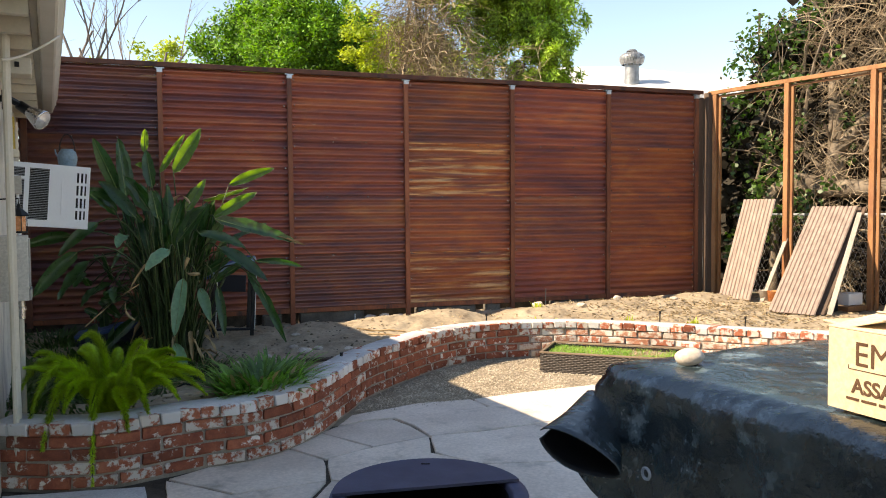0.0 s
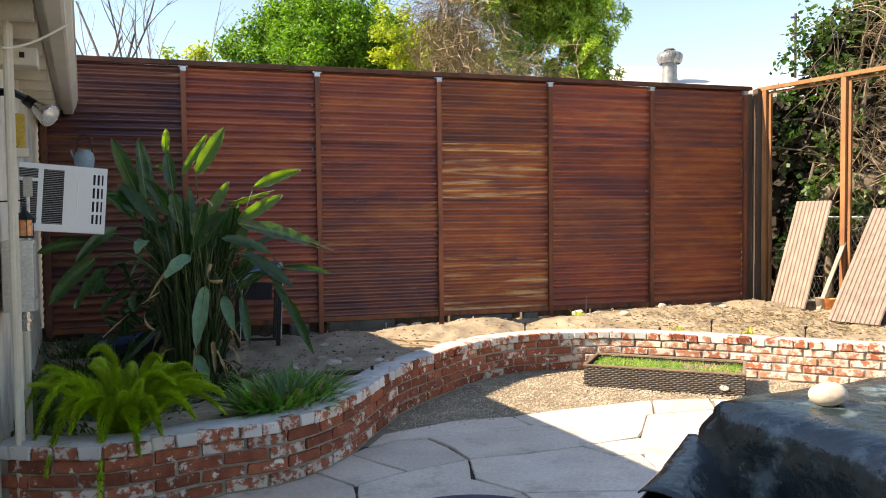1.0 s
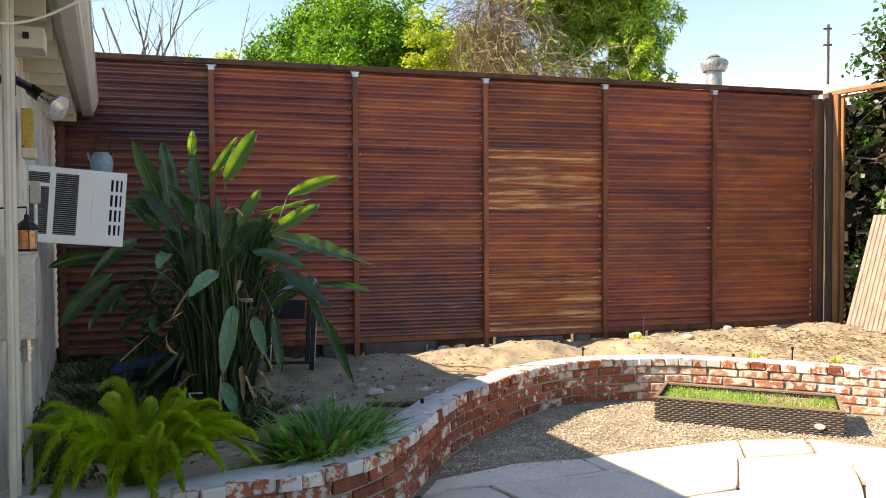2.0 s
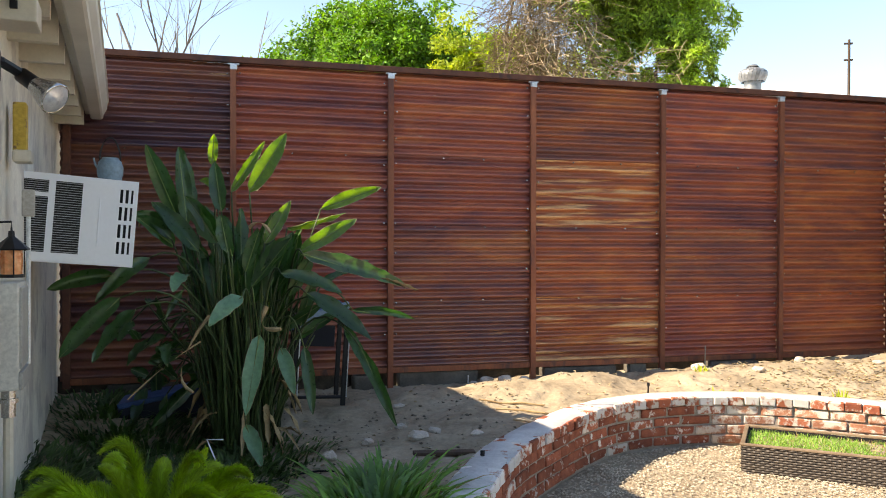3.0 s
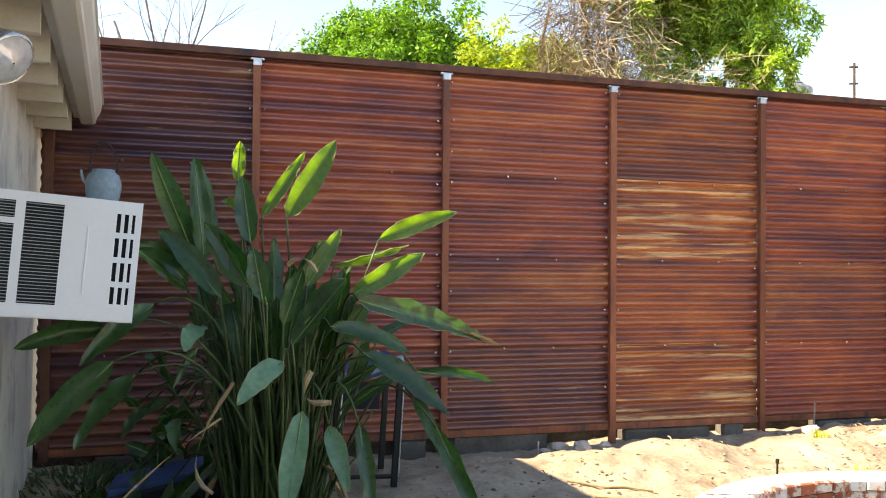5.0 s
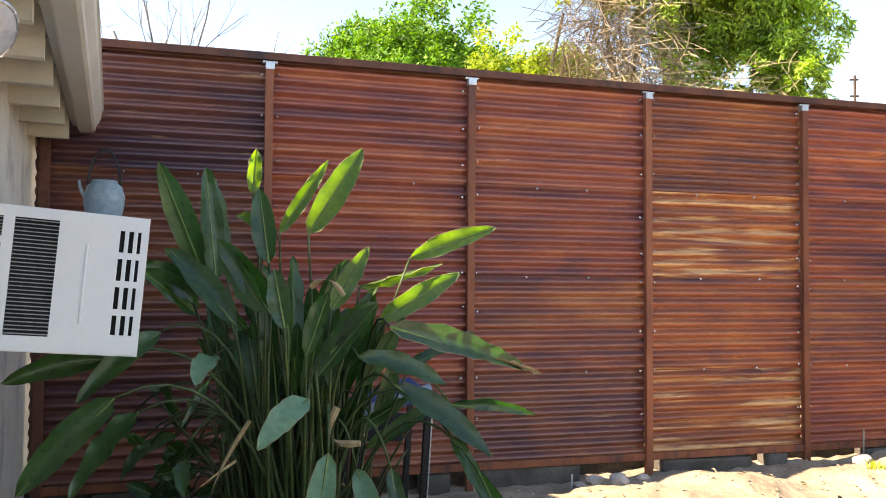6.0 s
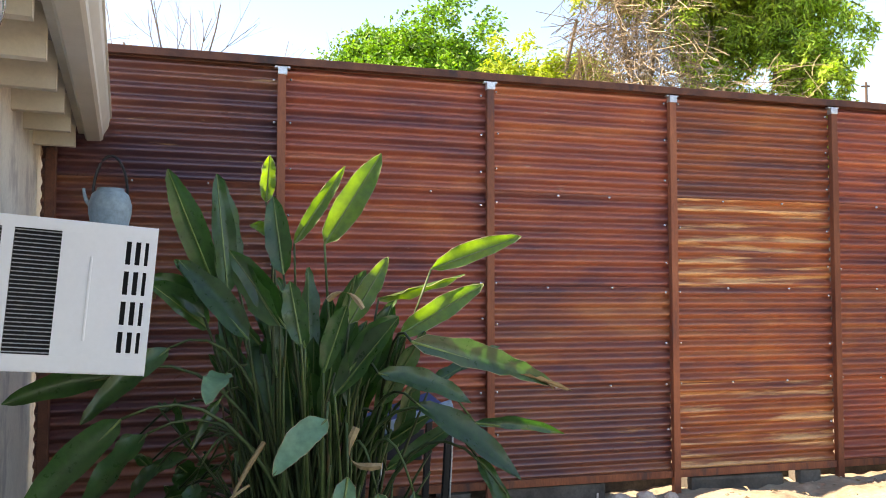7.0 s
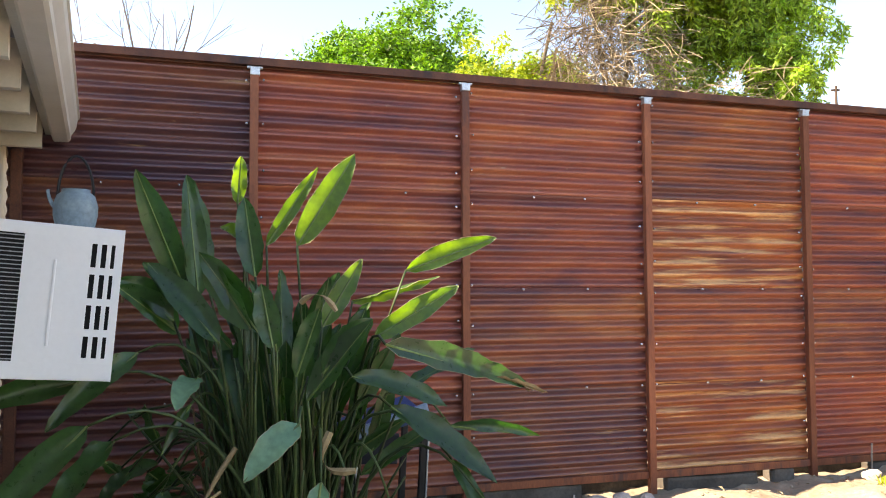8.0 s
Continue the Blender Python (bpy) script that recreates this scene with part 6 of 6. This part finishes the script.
def make_loose():
    rng = random.Random(77)
    # irrigation risers and stakes
    for x, y, hgt, mat in ((0.43, 7.62, 0.12, BLACK), (1.11, 9.0, 0.22, surface_grey_wood), (-0.62, 5.75, 0.10, BLACK), (2.05, 7.65, 0.11, BLACK), (1.62, 7.72, 0.06, BLACK), (2.75, 7.4, 0.12, BLACK), (-0.9, 8.2, 0.08, GALV)):
        z = soil_height(x, y)
        s = thing("irrigation_riser" if mat != surface_grey_wood else "wooden_stake", "thin riser sticking out of the soil" if mat != surface_grey_wood else "thin weathered wooden stake in the soil", "stake", (x, y, z))
        bm = bmesh.new()
        tube(bm, [(x, y, z - 0.05), (x + 0.004, y, z + hgt)], 0.006, 8)
        part("shaft", bm, mat, s)
        if mat == BLACK:
            bm = bmesh.new()
            tube(bm, [(x + 0.003, y, z + hgt - 0.02), (x + 0.004, y, z + hgt + 0.004)], 0.011, 8)
            part("nozzle", bm, BLACK, s)
    # rocks by the fence foot and rubble in the shade
    spots = [(-0.75, 8.28, 0.05), (-0.60, 8.30, 0.06), (-0.45, 8.36, 0.035), (-0.85, 8.2, 0.03), (-1.05, 6.55, 0.05), (-0.98, 6.72, 0.035), (-1.2, 6.8, 0.03), (-1.35, 6.5, 0.03), (-0.7, 6.6, 0.03), (-1.5, 6.2, 0.04),
             (-1.15, 6.0, 0.03), (1.45, 8.6, 0.04), (1.0, 8.75, 0.05), (1.9, 9.0, 0.04), (0.3, 8.35, 0.035), (-1.3, 7.3, 0.03), (2.5, 8.9, 0.035)]
    for x, y, r in spots:
        bm = bmesh.new()
        bmesh.ops.create_icosphere(bm, subdivisions=2, radius=1)
        o = Vector((rng.uniform(0, 9), rng.uniform(0, 9), 0))
        for v in bm.verts:
            v.co *= 1 + 0.35 * noise.noise(v.co * 1.3 + o)
        bmesh.ops.transform(bm, matrix=at((x, y, soil_height(x, y) + r * 0.35)) @ pose(0, 0, 0, 0, 0, rng.uniform(0, 180)) @ Matrix.Diagonal((r * 1.3, r, r * 0.7, 1)), verts=bm.verts)
        tagged(link("rock", bm, PEBBLE), "pale lump of rock on the soil", "rock", group="rocks in the bed")
    # wood strip in the shade
    bm = bmesh.new()
    box(bm, (0.34, 0.05, 0.02), at((-0.85, 6.15, soil_height(-0.85, 6.15) + 0.015)) @ pose(0, 0, 0, 3, 2, 20), 0.004)
    tagged(link("board_scrap", bm, WOOD_DARK), "dark strip of board lying on the soil", "board")
    for i, (a, b) in enumerate((((-0.62, 7.15), (-0.05, 7.05)), ((-0.5, 6.85), (-0.05, 6.78)), ((-0.75, 7.35), (-0.3, 7.3)))):
        bm = bmesh.new()
        tube(bm, [Vector((a[0] + (b[0] - a[0]) * k / 6, a[1] + (b[1] - a[1]) * k / 6, 0)) + UP * (soil_height(a[0] + (b[0] - a[0]) * k / 6, a[1] + (b[1] - a[1]) * k / 6) + 0.012) for k in range(7)], 0.007, 6)
        tagged(link("dry_stick", bm, DRY), "thin dry stick lying on the sandy soil", "stick", group="sticks on the soil")
    # white bent stakes with clips near the plant
    k = thing("wire_marker", "bent white wire marker standing in the bed", "marker", (-1.98, 5.75, 0.15))
    bm = bmesh.new()
    tube(bm, [(-1.96, 5.75, 0.10), (-1.97, 5.75, 0.26), (-2.02, 5.76, 0.36), (-1.93, 5.75, 0.365)], 0.004, 6)
    part("wire", bm, WHITE, k)
    # garden hose, thin dark line
    bm = bmesh.new()
    pts = [(-1.75, 5.45), (-1.55, 5.35), (-1.35, 5.45), (-1.25, 5.7), (-1.4, 5.95), (-1.65, 6.0), (-1.8, 5.8)]
    tube(bm, [Vector((p.x, p.y, soil_height(p.x, p.y) + 0.006)) for p in spline(pts, 0.06)], 0.006, 6)
    tagged(link("drip_hose", bm, BLACK, True), "thin dark drip hose looped on the soil", "hose")
    # stuff: clods, straw and gravel
    def scatter(name, label, category, count, where, mat, shape):
        vs, fs = [], []
        done = 0
        while done < count:
            x, y = where()
            h = shape(vs, fs, x, y)
            done += 1
        tagged(raw(name, vs, fs, mat), label, category, kind="stuff")

    def lump(lo, hi, base):
        def f(vs, fs, x, y):
            r = rng.uniform(lo, hi) ** 1.0
            z = base(x, y)
            k = len(vs)
            t = rng.uniform(0, 6.28)
            ring = [Vector((x, y, z + r * 0.25)) + Vector((math.cos(t + a * 1.2566), math.sin(t + a * 1.2566) * 0.8, rng.uniform(-0.2, 0.2))) * r * rng.uniform(0.8, 1.15) for a in range(5)]
            vs.extend(ring + [Vector((x, y, z + r * rng.uniform(0.6, 0.95))), Vector((x, y, z - r * 0.4))])
            for a in range(5):
                b = (a + 1) % 5
                fs.append((k + a, k + b, k + 5))
                fs.append((k + b, k + a, k + 6))
        return f

    def flake(lo, hi):
        def f(vs, fs, x, y):
            ln, w, t = rng.uniform(lo, hi), rng.uniform(0.003, 0.008), rng.uniform(0, 6.28)
            d = Vector((math.cos(t), math.sin(t), rng.uniform(-0.15, 0.25)))
            s = Vector((-math.sin(t), math.cos(t), rng.uniform(-0.4, 0.4))) * w
            p = Vector((x, y, soil_height(x, y) + 0.008))
            m = p + d * ln * 0.5 + UP * rng.uniform(0, 0.012)
            e = p + d * ln
            k = len(vs)
            vs.extend([p - s * 0.3, p + s * 0.3, m + s, e, m - s])
            fs.append((k, k + 1, k + 2, k + 3, k + 4))
        return f

    def bed():
        while True:
            x, y = rng.uniform(-3.2, 3.6), rng.uniform(4.6, 9.6)
            f = (Vector((x, y, 0)) - F_O).dot(F_N)
            if 0.1 < f and behind_wall(x, y) > 0.24:
                return x, y

    def shaded_bed():
        while True:
            x, y = rng.uniform(-2.9, -0.45), rng.uniform(4.7, 7.7)
            if behind_wall(x, y) > 0.24 and noise.noise((x * 1.6, y * 1.6, 5.0)) > -0.25:
                return x, y

    def mulch():
        while True:
            x, y = rng.gauss(2.9, 0.9), rng.gauss(8.2, 0.6)
            if behind_wall(x, y) > 0.24 and (Vector((x, y, 0)) - F_O).dot(F_N) > 0.1:
                return x, y

    def gravel_spot():
        while True:
            x, y = rng.uniform(-0.6, 3.6), rng.uniform(5.2, 7.5)
            edge = 5.42 + 0.52 * (x + 0.5) if x < 1.3 else 6.36 - 0.05 * (x - 1.3)
            b = behind_wall(x, y)
            if y > edge + rng.gauss(0.03, 0.05) and -3 < b < -0.015:
                return x, y

    scatter("soil_clods", "small clods and pebbles strewn over the soil", "soil", 800, bed, CLOD, lump(0.004, 0.016, soil_height))
    # These clods are toned dark to put the bed's shade into the soil.
    scatter("damp_clods", "dark clods round the plants, toned to add shade to the soil", "soil", 420, shaded_bed, SHADE_CLOD, lump(0.003, 0.016, soil_height))
    scatter("straw_mulch", "dry straw and leaf litter on the soil", "mulch", 3000, mulch, CHAFF, flake(0.015, 0.075))
    scatter("leaf_litter", "scattered dry bits on the soil", "litter", 260, bed, CHAFF, flake(0.015, 0.05))
    scatter("gravel", "tan pea gravel along the foot of the brick wall", "gravel", 15000, gravel_spot, GRAVEL, lump(0.004, 0.0095, lambda x, y: -0.004))
    # gravel bed under the stones
    vs = [(-0.7, 5.15, -0.012), (3.8, 5.9, -0.012), (4.2, 7.4, -0.012), (-0.7, 7.7, -0.012)]
    tagged(raw("gravel_base", vs, [(0, 1, 2, 3)], SOIL), "sandy base under the gravel", "ground", kind="structure")


make_loose()


# ---------------------------------------------------------------- flagstones
def make_patio():
    p = thing("patio", "patio of large irregular pale flagstones with dark joints", "patio", (0, 0, 0), kind="structure")
    rng = random.Random(9)

    def flag(pts, mat=STONE, gap=0.0085):
        q = [Vector((x, y, 0)) for x, y in pts]
        c = sum(q, Vector()) / len(q)
        ring = []
        for i in range(len(q)):
            a, b = q[i], q[(i + 1) % len(q)]
            n = max(int((b - a).length / 0.09), 1)
            for k in range(n):
                v = a.lerp(b, k / n)
                w = 0.009 * noise.noise((v.x * 6, v.y * 6, rng.random() * 0.3))
                ring.append(v + (c - v).normalized() * (gap + w + (0.004 if k == 0 else 0)))
        bm = bmesh.new()
        z = rng.uniform(-0.003, 0.004)
        low = [bm.verts.new((v.x, v.y, -0.05)) for v in ring]
        mid = [bm.verts.new((v.x, v.y, z - 0.006)) for v in ring]
        top = [bm.verts.new((*(v + (c - v).normalized() * 0.004).xy, z)) for v in ring]
        m = len(ring)
        for i in range(m):
            j = (i + 1) % m
            bm.faces.new((low[i], low[j], mid[j], mid[i]))
            bm.faces.new((mid[i], mid[j], top[j], top[i]))
        bm.faces.new(top)
        bmesh.ops.recalc_face_normals(bm, faces=bm.faces)
        if bm.faces[-1].normal.z < 0:
            bmesh.ops.reverse_faces(bm, faces=bm.faces)
        part("flagstone" if mat == STONE else "slab", bm, mat, p)

    under(raw("joint_fill", [(-2.0, -0.8, -0.011), (4.3, -0.8, -0.011), (4.3, 6.25, -0.016), (-0.7, 5.45, -0.016), (-2.0, 4.2, -0.011)], [(0, 1, 2, 3, 4)], JOINT), p, "dark grit between the stones")
    flag([(-1.24, 4.16), (-0.80, 4.73), (-0.49, 4.49), (-0.41, 4.15), (-0.84, 3.96)])
    flag([(-0.80, 4.73), (-0.62, 5.0), (-0.26, 4.72), (-0.49, 4.49)])
    flag([(-0.62, 5.0), (-0.57, 5.12), (-0.39, 5.28), (-0.21, 5.33), (-0.07, 5.16), (0.05, 4.93), (-0.26, 4.72)])
    flag([(-0.49, 4.49), (-0.26, 4.72), (0.05, 4.93), (0.09, 4.62), (0.34, 4.42), (-0.08, 4.08), (-0.41, 4.15)])
    flag([(-0.21, 5.33), (0.02, 5.43), (0.42, 5.65), (0.74, 5.86), (1.20, 5.95), (1.06, 5.40), (0.69, 5.20), (0.38, 5.05), (0.05, 4.93), (-0.07, 5.16)])
    flag([(0.05, 4.93), (0.38, 5.05), (0.69, 5.20), (0.86, 5.02), (1.01, 5.06), (1.10, 4.5), (0.34, 4.42), (0.09, 4.62)])
    flag([(0.69, 5.20), (1.06, 5.40), (1.20, 5.95), (1.46, 5.18), (1.01, 5.06), (0.86, 5.02)])
    flag([(1.20, 5.95), (1.69, 6.1), (1.79, 5.87), (1.74, 5.60), (1.60, 5.22), (1.46, 5.18)])
    flag([(-0.55, 5.14), (-0.50, 5.40), (-0.09, 5.74), (0.30, 5.86), (0.42, 5.65), (0.02, 5.43), (-0.39, 5.29)])
    flag([(0.42, 5.65), (0.30, 5.86), (0.62, 6.06), (1.30, 6.36), (1.25, 5.96), (0.74, 5.86)])
    flag([(1.25, 5.96), (1.30, 6.36), (1.72, 6.42), (1.69, 6.1)])
    flag([(1.69, 6.1), (1.74, 6.42), (2.24, 6.2), (2.12, 5.96), (1.79, 5.87)])
    flag([(2.24, 6.2), (2.12, 5.96), (2.62, 5.60), (3.2, 5.7), (3.1, 6.2), (2.6, 6.3)])
    flag([(1.79, 5.87), (2.12, 5.96), (2.62, 5.60), (2.2, 4.9), (1.60, 5.22), (1.74, 5.60)])
    flag([(1.01, 5.06), (1.46, 5.18), (1.60, 5.22), (2.2, 4.9), (2.0, 4.2), (1.10, 4.5)])
    flag([(-0.41, 4.15), (-0.08, 4.08), (0.34, 4.42), (0.55, 4.0), (0.2, 3.3), (-0.5, 3.5)])
    flag([(0.34, 4.42), (1.10, 4.5), (1.0, 3.6), (0.2, 3.3), (0.55, 4.0)])
    flag([(-1.24, 4.14), (-0.84, 3.96), (-0.41, 4.15), (-0.5, 3.5), (-1.0, 3.55)])
    flag([(1.0, 3.6), (1.10, 4.5), (2.0, 4.2), (2.3, 3.4), (1.5, 3.0)])
    flag([(0.2, 3.3), (1.0, 3.6), (1.5, 3.0), (1.2, 2.3), (0.3, 2.2)])
    flag([(-0.5, 3.5), (0.2, 3.3), (0.3, 2.2), (-0.6, 2.1)])
    flag([(-0.6, 2.1), (0.3, 2.2), (0.5, 1.1), (-0.4, 0.9)])
    flag([(0.3, 2.2), (1.2, 2.3), (1.6, 1.2), (0.5, 1.1)])
    flag([(1.2, 2.3), (1.5, 3.0), (2.3, 3.4), (3.1, 2.4), (2.4, 1.4), (1.6, 1.2)])
    flag([(2.0, 4.2), (2.2, 4.9), (2.62, 5.6), (3.2, 5.7), (3.8, 4.6), (3.2, 3.6), (2.3, 3.4)])
    flag([(-0.4, 0.9), (0.5, 1.1), (1.6, 1.2), (1.8, -0.6), (-0.2, -0.7)])
    flag([(1.6, 1.2), (2.4, 1.4), (3.1, 2.4), (4.2, 1.6), (3.6, -0.6), (1.8, -0.6)])
    flag([(-1.94, 3.90), (-1.30, 4.05), (-1.05, 3.55), (-0.70, 2.9), (-1.30, 2.75)], CONCRETE)
    flag([(-1.30, 2.75), (-0.70, 2.9), (-0.6, 2.1), (-0.5, 1.0), (-0.35, -0.6), (-1.6, -0.6), (-1.6, 2.0)], CONCRETE)


make_patio()


# ---------------------------------------------------------------- garden wall of brick
def make_brick_wall():
    w = thing("garden_wall", "low curving garden wall of old red brick with whitewash remnants", "wall", (0, 0, 0), kind="structure")
    rng = random.Random(3)
    # mortar core
    vs, fs = [], []
    n = int((len(WALL) - 1) * 0.02 / 0.06)
    for i in range(n):
        o, t, b = wall_frame(i * 0.06)
        vs += [o + b * 0.012 - UP * 0.05, o + b * 0.012 + UP * (WALL_TOP - 0.012), o + b * 0.188 + UP * (WALL_TOP - 0.012), o + b * 0.188 - UP * 0.05]
    for i in range(n - 1):
        for k in range(4):
            a = i * 4 + k
            c = i * 4 + (k + 1) % 4
            fs.append((a, a + 4, c + 4, c))
    under(raw("mortar", vs, fs, MORTAR), w)
    # pale mortar wash smeared over the top of the cap course
    vs, fs = [], []
    for i in range(n):
        o, t, b = wall_frame(i * 0.06)
        d = i * 0.06
        e = 0.012 * noise.noise((d * 9, 0.3, 0.0))
        z = WALL_TOP + 0.0035 + 0.003 * noise.noise((d * 5, 1.3, 0.0))
        vs += [o + b * (0.004 + e) + UP * (z - 0.012), o + b * (0.016 + e) + UP * z, o + b * 0.10 + UP * (z + 0.003), o + b * (0.185 + e) + UP * z, o + b * (0.196 + e) + UP * (z - 0.02)]
    for i in range(n - 1):
        for k in range(4):
            a = i * 5 + k
            fs.append((a, a + 5, a + 6, a + 1))
    under(raw("mortar_wash", vs, fs, CAP_PLASTER, True), w, "pale grey mortar wash on the wall top")

    def brick_mesh(sx, sy, sz, mat, seed):
        r = random.Random(seed)
        bm = bmesh.new()
        box(bm, (sx, sy, sz))
        bmesh.ops.bevel(bm, geom=list(bm.edges), offset=0.006, segments=1, affect="EDGES")
        for v in bm.verts:
            v.co += Vector((r.uniform(-1, 1), r.uniform(-1, 1), r.uniform(-1, 1))) * 0.0032
        me = bpy.data.meshes.new("brick")
        bm.to_mesh(me)
        bm.free()
        me.materials.append(mat)
        return me

    stretch = [brick_mesh(0.203, 0.095, 0.056, m, k) for k, m in enumerate((BRICK, BRICK_WHITE, BRICK, BRICK, BRICK_WHITE, BRICK, BRICK))]
    faded = [brick_mesh(0.203, 0.095, 0.056, BRICK_FADED, 40 + k) for k in range(3)]
    heads = [brick_mesh(0.0985, 0.202, 0.058, m, 20 + k) for k, m in enumerate((BRICK_CAP, BRICK, BRICK_WHITE, BRICK_CAP, BRICK_WHITE))]
    total = 9.4
    for course in range(4):
        d = 0.06 + (0.108 if course % 2 else 0.0)
        while d < total:
            o, t, b = wall_frame(d)
            ob = new("brick", rng.choice(stretch if o.x < 0.75 else [stretch[1]] + faded))
            z = 0.036 + course * 0.0665
            ob.matrix_basis = basis(o + b * (0.0475 + rng.uniform(-0.003, 0.004)) + UP * (z + rng.uniform(-0.002, 0.002)), t, b, UP) @ pose(0, 0, 0, rng.uniform(-1, 1), rng.uniform(-0.8, 0.8), rng.uniform(-1.2, 1.2)) @ Matrix.Diagonal((rng.uniform(0.97, 1.02), 1, rng.uniform(0.96, 1.03), 1))
            under(ob, w)
            d += 0.2165
    d = 0.03
    while d < total:
        o, t, b = wall_frame(d)
        ob = new("cap_brick", rng.choice(heads))
        ob.matrix_basis = basis(o + b * (0.092 + rng.uniform(-0.005, 0.005)) + UP * (WALL_TOP - 0.028 + rng.uniform(-0.003, 0.003)), t, b, UP) @ pose(0, 0, 0, rng.uniform(-1.2, 1.2), rng.uniform(-1.2, 1.2), rng.uniform(-1.5, 1.5))
        under(ob, w)
        d += 0.1035


make_brick_wall()
